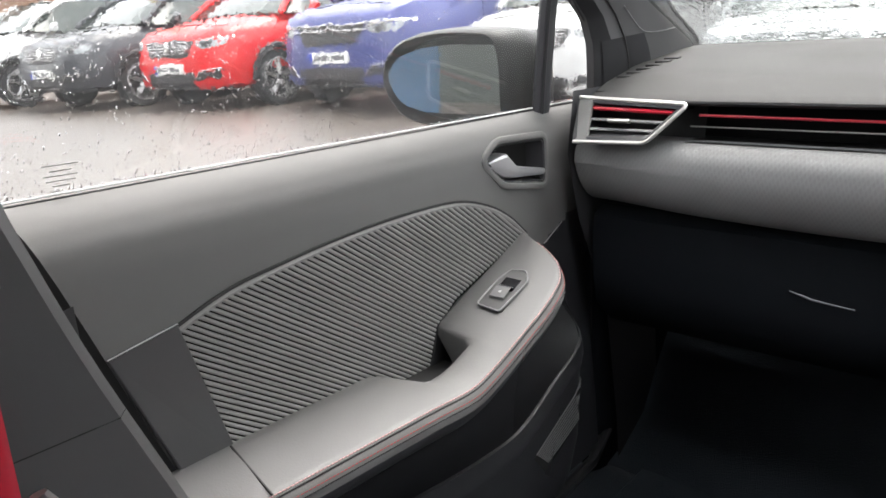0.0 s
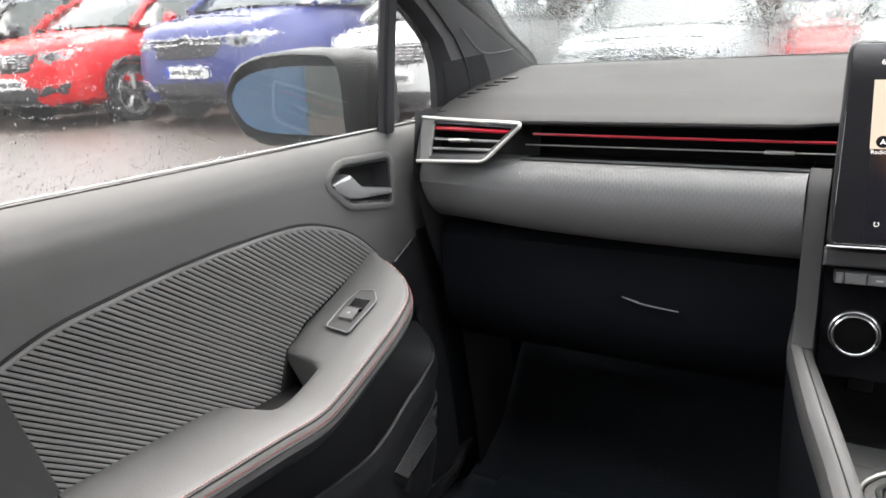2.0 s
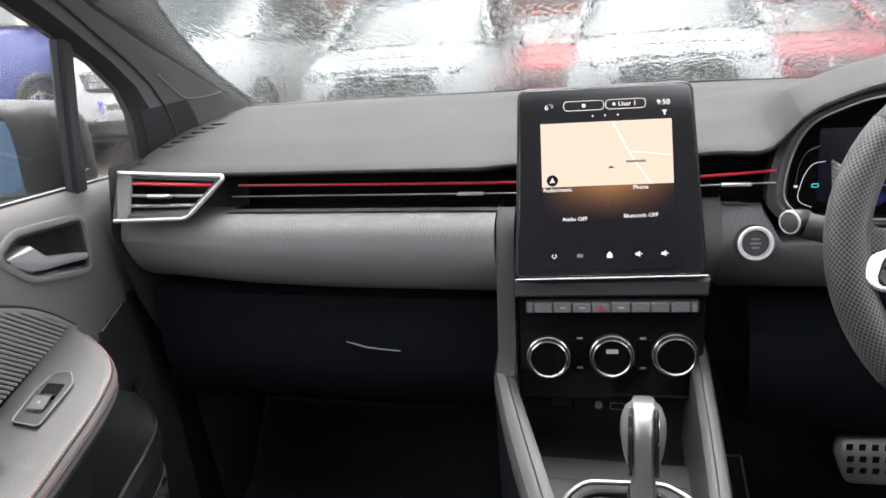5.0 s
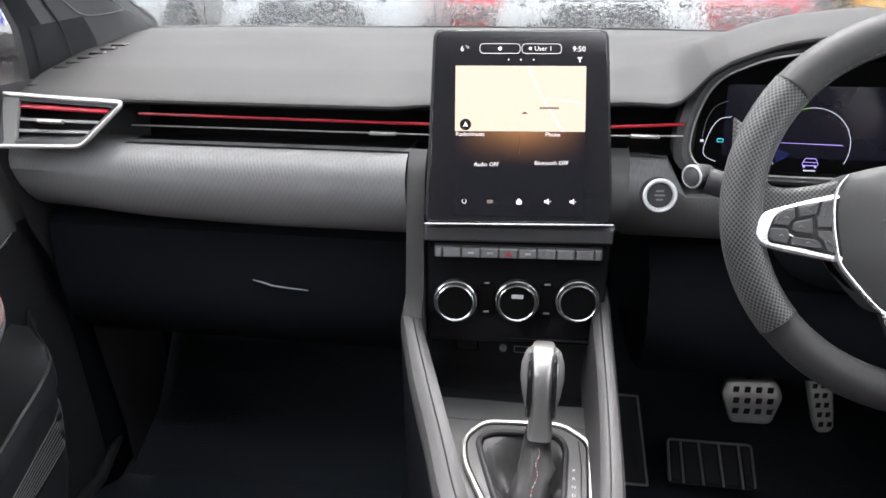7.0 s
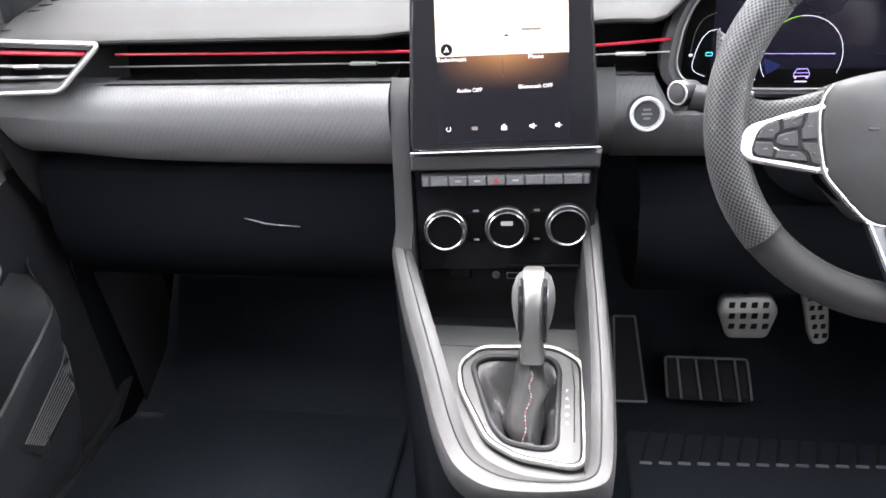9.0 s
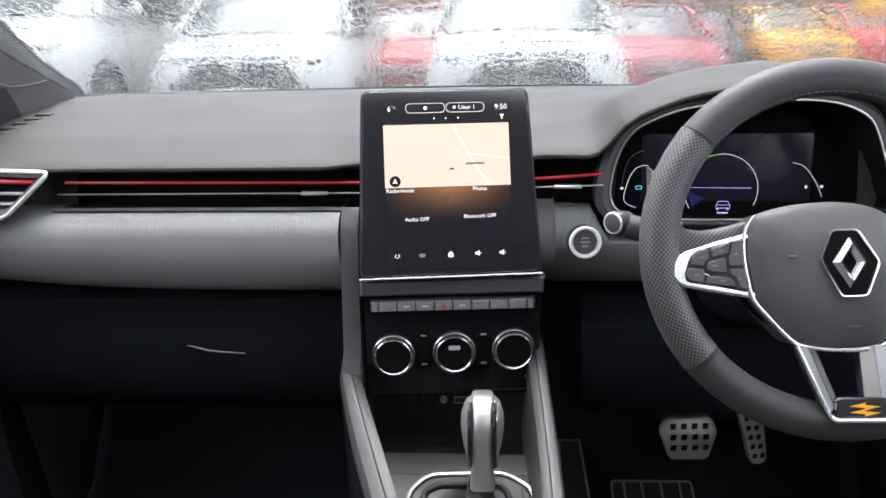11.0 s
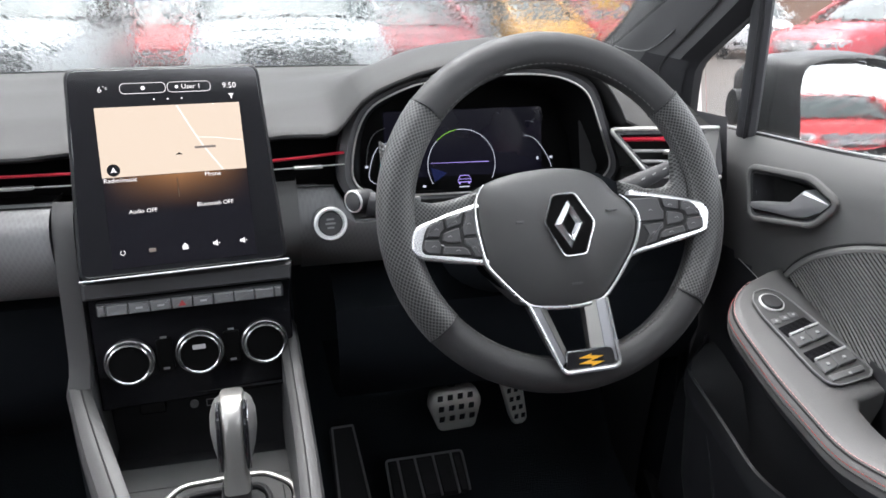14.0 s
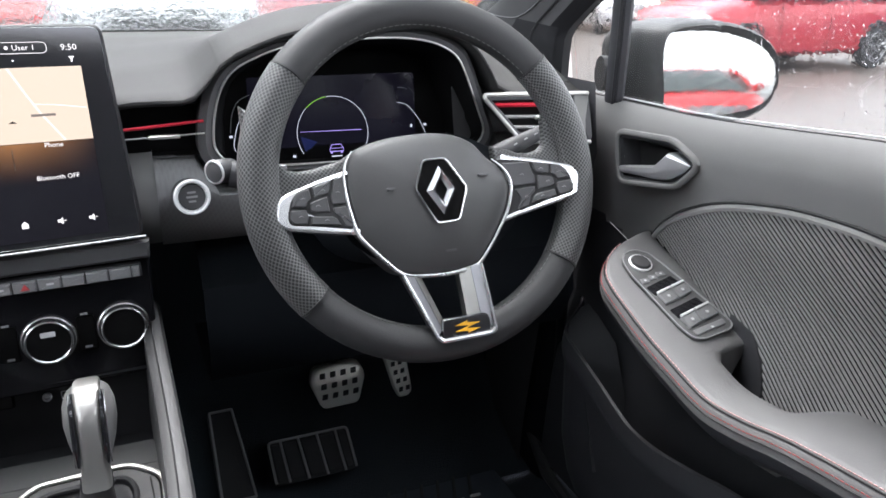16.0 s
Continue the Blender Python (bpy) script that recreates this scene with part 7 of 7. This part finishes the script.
def door_mirror(s):
    left = s < 0
    t = thing("door_mirror", "black wing mirror wet with rain outside the side window", "wing mirror", (s * 0.80, 0.90, 0.95), "wing mirrors")
    yg = 0.800 if left else 0.850
    if left:
        face = [(-1.012, 1.012), (-0.985, 1.058), (-0.92, 1.078), (-0.83, 1.080), (-0.772, 1.066), (-0.762, 0.985), (-0.768, 0.945), (-0.82, 0.936), (-0.93, 0.940), (-0.985, 0.962)]
    else:
        face = [(0.985, 0.990), (0.972, 1.022), (0.935, 1.046), (0.875, 1.060), (0.800, 1.058), (0.772, 1.040), (0.776, 0.985), (0.788, 0.945), (0.84, 0.928), (0.90, 0.925), (0.958, 0.938), (0.980, 0.962)]
    o = [tuple(p) for p in spline(face, 4, True)]
    cu, cv = sum(p[0] for p in o) / len(o), sum(p[1] for p in o) / len(o)
    grow = lambda k: [(cu + (p[0] - cu) * k, cv + (p[1] - cv) * k) for p in o]
    rows = []
    for k, y in ((0.93, 0.040), (0.95, 0.004), (0.98, -0.004), (1.02, 0.0), (1.06, 0.010), (1.10, 0.05), (1.02, 0.11), (0.80, 0.155), (0.4, 0.175)):
        rows.append([V(u + (0.0 if y < 0.05 else -s * 0.10 * (y - 0.05)), yg + y, v) for u, v in grow(k)])
    part("housing", grid(rows, closed=True, ends=True), MIRRORBODY, t, "gloss black mirror housing")
    M = frame_of((cu, yg + 0.012, cv), (1, s * MIRROR_YAW[s], 0), (0, MIRROR_PITCH[s], 1))
    inner = [(u - cu, v - cv) for u, v in inset(o, 0.019 if left else 0.010)]
    part("mirror_glass", plate(inner, M, -0.004, 0.001, 0.0005), MIRROR, t, "reflecting mirror glass")
    fz = 0.955 if left else 0.988
    part("foot", tube([V(s * 0.748, yg + 0.105, fz), V(s * 0.80, yg + 0.09, fz), V(s * 0.86, yg + 0.08, fz + 0.004)], [0.026, 0.023, 0.02], 10), MATT, t)
    return t


MIRROR_YAW = {-1: -0.19, 1: -0.19}
MIRROR_PITCH = {-1: 0.03, 1: 0.07}

from mathutils.bvhtree import BVHTree


# ---------------------------------------------------------------- the car park
def slope(x, y):
    """The yard rises gently towards the parked row at the passenger's side."""
    return 0.40 * ease((-x - 1.6) / 4.6)


def yard():
    xs = [-400, -120, -40] + [-20 + 1.0 * i for i in range(41)] + [40, 120, 400]
    ys = [-400, -120, -40, -16, -8, 0, 4, 8, 12, 16, 22, 40, 120, 400]
    tagged(part("ground", grid([[V(x, y, slope(x, y)) for y in ys] for x in xs]), TARMAC), "wet grey tarmac of a car park", "tarmac", kind="structure")


def parked_car(label, paint, x, y, heading, size=(4.3, 1.80, 1.50), bonnet=0.95, plate_front=True, chrome_bars=True, lampz=0.72, wide_bar=False):
    """A parked hatchback, its nose at x, y; heading: degrees of its nose from the world's -y, counter-clockwise."""
    L, W, H = size
    z0 = slope(x, y)
    m = Matrix.Translation((x, y, z0)) @ Matrix.Rotation(radians(heading), 4, "Z")
    t = thing("parked_car", label, "car", m, "parked cars")
    C = lambda u, v, w: m @ V(u, v, w)          # u across, v back from the nose, w up
    h = W / 2
    # lower body: sections from nose to tail of half outlines (u, w)
    secs = [(0.00, 0.58, 0.30, 0.58, 0.66), (0.05, 0.74, 0.24, 0.60, bonnet - 0.21), (0.14, 0.86, 0.22, 0.62, bonnet - 0.15), (0.28, 0.945, 0.22, 0.64, bonnet - 0.10), (0.60, 0.985, 0.22, 0.68, bonnet - 0.03),
            (1.00, 1.0, 0.22, 0.72, bonnet + 0.02), (1.30, 1.0, 0.22, 0.74, bonnet + 0.05), (2.2, 1.0, 0.22, 0.76, bonnet + 0.05), (3.2, 1.0, 0.22, 0.78, bonnet + 0.08), (L - 0.35, 0.97, 0.24, 0.78, bonnet + 0.10), (L - 0.05, 0.85, 0.30, 0.74, bonnet), (L, 0.75, 0.40, 0.70, bonnet - 0.15)]
    rows = []
    for v, k, lo, sh, hi in secs:
        w = h * k
        half = [(0, lo), (w * 0.80, lo), (w * 0.96, lo + 0.06), (w, (lo + sh) / 2), (w * 0.995, sh), (w * 0.955, sh + (hi - sh) * 0.55), (w * 0.86, hi - 0.012), (w * 0.5, hi + 0.012), (0, hi + 0.02)]
        rows.append([C(u, v, z) for u, z in half] + [C(-u, v, z) for u, z in half[-2:0:-1]])
    shape = part("body", grid(rows, closed=True, ends=True), paint, t, flat=50)
    # cabin glass with a painted roof
    b = bonnet + 0.04
    gs = [(0.98, 0.84, b, b + 0.005), (1.25, 0.84, b, b + 0.20), (1.62, 0.80, b, H - 0.06), (1.95, 0.79, b, H - 0.02), (2.6, 0.79, b, H), (3.3, 0.79, b, H - 0.03), (L - 0.45, 0.80, b, H - 0.12), (L - 0.12, 0.80, b, b + 0.10)]
    rows = []
    for v, k, lo, hi in gs:
        w = h * 0.95
        q = h * (0.74 if hi > b + 0.3 else 0.80)
        rows.append([C(-w, v, lo), C(-(w + q) / 2, v, (lo + hi) / 2 + 0.02 * (hi - lo)), C(-q, v, hi - 0.02 * (hi > b + 0.1)), C(-q * 0.6, v, hi + 0.01), C(0, v, hi + 0.02), C(q * 0.6, v, hi + 0.01), C(q, v, hi - 0.02 * (hi > b + 0.1)), C((w + q) / 2, v, (lo + hi) / 2 + 0.02 * (hi - lo)), C(w, v, lo)])
    part("cabin_glass", grid(rows), CARGLASS, t, "dark tinted car glass")
    rows = []
    for v, k, lo, hi in gs[2:7]:
        q = h * 0.745
        rows.append([C(-q, v, hi - 0.018), C(-q * 0.6, v, hi + 0.018), C(0, v, hi + 0.03), C(q * 0.6, v, hi + 0.018), C(q, v, hi - 0.018)])
    part("roof", grid(rows), paint, t, "painted roof")
    for s in (-1, 1):
        part("windscreen_pillar", tube([C(s * h * 0.93, 0.98, b), C(s * h * 0.82, 1.30, b + 0.24), C(s * h * 0.745, 1.66, H - 0.07)], 0.035, 8), paint, t)
        part("centre_pillar", tube([C(s * h * 0.955, 2.35, b), C(s * h * 0.76, 2.40, H - 0.03)], 0.035, 6), MATT, t)
        part("rear_pillar", tube([C(s * h * 0.95, L - 0.55, b), C(s * h * 0.76, L - 0.75, H - 0.09)], 0.07, 6), paint, t)
        mirror = [C(s * (h + 0.02), 1.35, b + 0.02), C(s * (h + 0.13), 1.33, b + 0.06), C(s * (h + 0.2), 1.33, b + 0.05)]
        part("wing_mirror", tube(mirror, [0.03, 0.085, 0.05], 10, flat=0.7), paint, t)
        # wheels
        for v in (0.82, L - 0.85):
            F = lambda a, c, w, v=v, s=s: C(s * (h - 0.20 + w), v + a * s * -1, 0.315 + c)
            wheel = part("wheel", disc(F, 0, 0, [(0.20, 0.0), (0.31, 0.01), (0.325, 0.05), (0.325, 0.17), (0.31, 0.208), (0.235, 0.212), (0.225, 0.19)], 28), RUBBER, t, "black tyre")
            part("rim", grid([ring(F, 0, 0, r, w, 28) for r, w in ((0.232, 0.205), (0.222, 0.213), (0.205, 0.206), (0.200, 0.15), (0.02, 0.15))], closed=True), CHROMEWHEEL, wheel, "alloy wheel rim")
            for k in range(5):
                a = 2 * math.pi * k / 5 + 0.3
                part("wheel_spoke", tube([F(0.03 * math.cos(a), 0.03 * math.sin(a), 0.19), F(0.215 * math.cos(a), 0.215 * math.sin(a), 0.205)], [0.035, 0.022], 6, flat=0.5), CHROMEWHEEL, wheel)
            arch = [C(s * (h + 0.004), v + 0.365 * math.cos(a), 0.315 + 0.365 * math.sin(a)) for a in [0.0 + math.pi * k / 12 for k in range(13)]]
            part("wheel_arch", tube(arch, 0.035, 6), MATT, t, "dark wheel arch")
    # face: grille, lamps, plate, lower intake, laid on the nose
    skin = BVHTree.FromPolygons([p.co.copy() for p in shape.data.vertices], [tuple(f.vertices) for f in shape.data.polygons])
    def N(u, w, d=0.0):
        hit = skin.ray_cast(V(u, -1, w), V(0, 1, 0))[0]
        return C(u, (hit.y if hit else 0.02 + 0.30 * (abs(u) / h) ** 3) - d, w)
    def inlay(o, proud):
        cu, cw = sum(p[0] for p in o) / len(o), sum(p[1] for p in o) / len(o)
        return grid([[N(cu + (u - cu) * k, cw + (w - cw) * k, d) for u, w in o] for k, d in ((1.0, -0.02), (1.0, proud * 0.6), (0.96, proud), (0.8, proud), (0.6, proud), (0.4, proud), (0.2, proud), (0.02, proud))], closed=True)
    gz = lampz
    o = [(-0.36, gz - 0.13), (-0.12, gz - 0.14), (0.12, gz - 0.14), (0.36, gz - 0.13), (0.44, gz + 0.0), (0.46, gz + 0.045), (0.2, gz + 0.055), (-0.2, gz + 0.055), (-0.46, gz + 0.045), (-0.44, gz + 0.0)]
    if not chrome_bars:
        o = [(u * 1.35, w if w > gz else gz - 0.22) for u, w in o]
    g = part("grille", inlay(fillet(o, 0.03, 3), 0.006), GRILLE, t, "dark grille")
    if wide_bar:
        part("grille_bar", tube([N(0.84 * k / 12, gz + 0.045 + 0.03 * (k / 12) ** 2 + 0.03 * max(0, 1 - abs(k) / 1.5), 0.012) for k in range(-12, 13)], 0.010, 6), CHROME, g, "long chrome grille bar")
        part("grille_bar", tube([N(0.50 * k / 8, gz - 0.005 + 0.03 * max(0, 1 - abs(k) / 1.5), 0.012) for k in range(-8, 9)], 0.009, 6), CHROME, g, "long chrome grille bar")
    elif chrome_bars:
        for dz in (0.030, 0.0, -0.03, -0.06, -0.09):
            part("grille_bar", tube([N((0.40 + 0.5 * dz) * k / 5, gz + dz, 0.012) for k in range(-5, 6)], 0.006, 6), CHROME, g, "chrome grille bar")
    F = lambda u, w, d: N(0, gz - 0.03, d + 0.012) + m.to_3x3() @ V(u, 0, w)
    if not wide_bar:
        part("badge", plate([(0, 0.075), (0.050, 0.0), (0, -0.075), (-0.050, 0.0)], F, 0.0, 0.02, 0.012), CHROME, t, "plain chrome badge")
    for s in (-1, 1):
        o = [(s * 0.49, gz - 0.015), (s * 0.62, gz - 0.050), (s * 0.78, gz - 0.015), (s * 0.845, gz + 0.075), (s * 0.66, gz + 0.062), (s * 0.50, gz + 0.035)]
        lamp = part("headlamp", inlay(fillet(o, 0.02, 3), 0.006), LAMP, t, "clear headlamp")
        part("lamp_strip", tube([N(s * u, gz + w, 0.010) for u, w in ((0.50, 0.030), (0.60, 0.046), (0.70, 0.058), (0.82, 0.068))], 0.009, 6), CHROME, lamp)
        part("lamp_bowl", inlay(fillet([(s * 0.58, gz - 0.030), (s * 0.68, gz - 0.030), (s * 0.70, gz + 0.030), (s * 0.58, gz + 0.025)], 0.02, 3), 0.009), GRILLE, lamp, "dark lamp bowl")
        o = [(s * 0.46, 0.33), (s * 0.74, 0.34), (s * 0.78, 0.47), (s * 0.54, 0.44)]
        fog = part("fog_recess", inlay(fillet(o, 0.02, 3), 0.006), GRILLE, t, "dark fog lamp recess")
        part("fog_trim", tube([N(s * u, w, 0.010) for u, w in ((0.46, 0.335), (0.54, 0.435), (0.66, 0.45), (0.77, 0.465))], 0.006, 6), CHROME, fog, "chrome fog lamp trim")
    part("lower_intake", inlay(fillet([(-0.42, 0.26), (0.0, 0.255), (0.42, 0.26), (0.46, 0.42), (0.0, 0.425), (-0.46, 0.42)], 0.03, 3), 0.006), GRILLE, t, "dark lower intake")
    part("bumper_line", tube([N(0.16 * k, 0.245, 0.004) for k in range(-5, 6)], 0.016, 6), MATT, t)
    if plate_front:
        pz = gz - 0.26
        F = lambda u, w, d: N(0, pz, 0.0) + m.to_3x3() @ V(u, 0, w - pz) + m.to_3x3() @ V(0, -d, 0)
        pp = part("number_plate", plate(oblong(-0.26, 0.26, pz - 0.055, pz + 0.055, 0.01), F, 0.0, 0.035, 0.003), PLATEWHITE, t, "white number plate")
        part("plate_band", plate(oblong(-0.258, -0.215, pz - 0.053, pz + 0.053, 0.004), F, 0.0345, 0.0365, 0.0005), PLATEBLUE, pp, "blue band")
        for k in range(2):
            part("plate_bar", plate(oblong(-0.19 + 0.225 * k, 0.0 + 0.225 * k, pz - 0.024, pz + 0.024, 0.004), F, 0.0345, 0.0365, 0.0005), PLATEGREY, pp)
    part("bonnet_edge", tube([C(u, 0.30 + 0.16 * (abs(u) / h) ** 2, lerp([(0, bonnet - 0.055), (1, bonnet - 0.16)], (abs(u) / h) ** 3)) for u in [-0.78 + 0.156 * k for k in range(11)]], 0.006, 5), GROOVE, t)
    for v in (1.45, 2.45):
        for s in (-1, 1):
            part("door_gap", tube([C(s * (h + 0.001), v, 0.30), C(s * (h + 0.001), v, 0.70), C(s * h * 0.965, v + 0.02, bonnet)], 0.006, 4), GROOVE, t)
    for s in (-1, 1):
        part("tail_lamp", tube([C(s * h * 0.92, L - 0.20, 0.70), C(s * h * 0.88, L - 0.16, 0.92)], 0.07, 8), TAIL, t, "red tail lamp")
    return t


def flag(label, mat, x, y, z, w, hgt):
    t = thing("sales_flag", label, "flag", (x, y, slope(x, y)), "sales flags")
    part("pole", tube([V(x, y, slope(x, y)), V(x, y, z + hgt)], 0.03, 8), MATT, t)
    rows = [[V(x + w * k / 6 - w / 2, y - 0.04 - 0.03 * math.sin(k), z + hgt * j / 5 - hgt / 2) for k in range(7)] for j in range(6)]
    c = part("cloth", grid(rows), mat, t)
    mod = c.modifiers.new("thickness", "SOLIDIFY")
    mod.thickness = 0.01


def building(x0, x1, y0, y1, h, name, label, wall):
    t = thing(name, label, "building", ((x0 + x1) / 2, (y0 + y1) / 2, 0))
    part("wall", box(x0, x1, y0, y1, -0.2, h, 0.03), wall, t)
    part("roof_edge", box(x0 - 0.3, x1 + 0.3, y0 - 0.3, y1 + 0.3, h, h + 0.35, 0.03), MATT, t, "dark roof edge")
    return t


TARMAC = material("wet_tarmac", (0.061, 0.051, 0.043), 0.40, grain=60, depth=0.01, bump=0.35, vary=0.3, patch=0.4)
CARGLASS = material("tinted_car_glass", (0.05, 0.062, 0.058), 0.10, vary=0.25, patch=2.5, spec=0.5)
CHROMEWHEEL = material("alloy_wheel", (0.4, 0.4, 0.4), 0.35, metal=0.8)
GRILLE = material("dark_grille", (0.02, 0.02, 0.022), 0.45, grain=60, depth=0.01, bump=0.8, pattern="dots")
LAMP = material("headlamp_lens", (0.30, 0.32, 0.33), 0.2, metal=0.2, coat=0.4, vary=0.3, patch=14)
PLATEWHITE = material("plate_white", (0.75, 0.75, 0.72), 0.4)
PLATEBLUE = material("plate_blue", (0.02, 0.05, 0.4), 0.4)
PLATEGREY = material("plate_bars", (0.12, 0.12, 0.13), 0.5)
TAIL = material("red_tail_lamp", (0.45, 0.01, 0.01), 0.15, coat=0.5)
def paint(name, c):
    return material(name, c, 0.36, coat=0.25, spec=0.3, vary=0.06, patch=1.5)
PRED, PBLUE, PWHITE, PGREY, PDARK, PORANGE, PMAROON = (paint("red_paint", (0.62, 0.012, 0.015)), paint("blue_paint", (0.048, 0.058, 0.19)), paint("white_paint", (0.54, 0.54, 0.54)),
    paint("grey_paint", (0.10, 0.105, 0.11)), paint("dark_paint", (0.03, 0.032, 0.035)), paint("orange_paint", (0.80, 0.36, 0.012)), paint("deep_red_paint", (0.40, 0.03, 0.045)))
PDARK2 = paint("dark_grey_paint", (0.05, 0.053, 0.06))
FLAGO = material("orange_flag_cloth", (0.75, 0.10, 0.02), 0.8)
FLAGY = material("yellow_flag_cloth", (0.80, 0.45, 0.01), 0.8)
BRICK = material("brown_brick", (0.22, 0.13, 0.09), 0.85, grain=6, depth=0.02, bump=0.5, vary=0.3, patch=1.2)
BLUEBOX = material("blue_box_paint", (0.012, 0.10, 0.22), 0.45, vary=0.15, patch=0.6)
GREENBOX = material("dark_green_box_paint", (0.055, 0.065, 0.058), 0.6, vary=0.2, patch=0.5)


# ---------------------------------------------------------------- put it together
shell()
for side in (-1, 1):
    a_pillar(side)
    b_pillar(side)
windscreen()
dashboard()
for side in (-1, 1):
    air_vent(side)
touchscreen()
centre_stack()
console()
gear_lever()
steering_wheel()
stalks()
start_button()
instrument_cluster()
pedals()
floor_mats()
for side in (-1, 1):
    front_seat(side)
for side in (-1, 1):
    car_door(side)
    door_mirror(side)
yard()
# the row at the passenger's side
parked_car("dark grey hatchback wet with rain in a parked row", PDARK2, -10.2, 3.75, 5, (4.3, 1.8, 1.5), 0.98)
parked_car("white car wet with rain in a parked row", PWHITE, -12.4, 3.1, 5, (4.3, 1.8, 1.5), 0.98)
parked_car("bright red hatchback wet with rain in a parked row", PRED, -8.15, 4.35, 5, (4.35, 1.81, 1.50), 0.99, lampz=0.72)
parked_car("deep blue people carrier wet with rain in a parked row", PBLUE, -6.0, 4.90, 5, (4.4, 1.83, 1.66), 1.09, lampz=0.78, wide_bar=True)
parked_car("white van-like car with a number plate, wet with rain", PWHITE, -4.2, 5.7, 6, (4.4, 1.83, 1.7), 1.05, lampz=0.80)
# the row in front
parked_car("white crossover seen through the wet windscreen", PWHITE, -2.06, 6.2, 2, (4.3, 1.82, 1.68), 1.09, chrome_bars=False, lampz=0.90)
parked_car("white crossover with a wide grille seen through the wet windscreen", PWHITE, 0.37, 6.2, 0, (4.3, 1.82, 1.68), 1.09, chrome_bars=False, lampz=0.90)
parked_car("red hatchback behind the white cars", PMAROON, 2.15, 9.0, 4, (4.0, 1.75, 1.45), 0.97)
parked_car("red car parked between two white cars", PRED, -0.98, 9.2, 0, (4.0, 1.75, 1.5), 1.0)
parked_car("dark saloon parked further back", PDARK, 4.0, 14.5, -6, (4.4, 1.8, 1.45), 0.95)
parked_car("orange hatchback parked further back", PORANGE, 6.2, 14.5, 8, (4.0, 1.75, 1.5), 1.0)
parked_car("red hatchback parked further back", PRED, 8.2, 15.0, 12, (4.0, 1.75, 1.5), 1.0)
# the driver's side
parked_car("red hatchback parked beyond the driver's window", PMAROON, 7.35, 9.3, -88, (4.4, 1.8, 1.50), 0.98)
parked_car("blue car parked beyond the driver's window", PBLUE, 11.6, 6.4, -78, (4.2, 1.8, 1.5), 0.97)
parked_car("white car parked beyond the driver's window", PWHITE, 12.7, 17.2, -20, (4.2, 1.8, 1.5), 0.97)
# behind, added for the wing mirrors to reflect
parked_car("red car parked behind", PRED, 4.7, -9.2, 184, (4.2, 1.8, 1.38), 0.94)
# plain blue block added to give the left mirror its blue patch
building(-8.5, -4.15, -8.1, -4.5, 1.75, "blue_mirror_box", "bright blue box added for the wing mirror to reflect", BLUEBOX)
flag("yellow sales flag on a pole", FLAGY, -10.41, 5.45, 2.19, 0.6, 0.9)
flag("orange sales flag on a pole", FLAGO, -5.86, 6.75, 1.92, 0.42, 0.9)
flag("yellow sales flag on a pole", FLAGY, 7.4, 15.5, 1.7, 0.6, 0.9)
# dark block added behind to darken the left mirror's reflection
building(-30, -2.5, -24, -15, 5, "green_mirror_box", "dark green box added behind for the wing mirror to reflect", GREENBOX)
building(-60, -26, 4, 60, 6, "showroom", "brown brick building behind the parked cars", BRICK)
building(-24, 60, 26, 42, 7.5, "workshop", "brown and grey brick workshop behind the car park", BRICK)
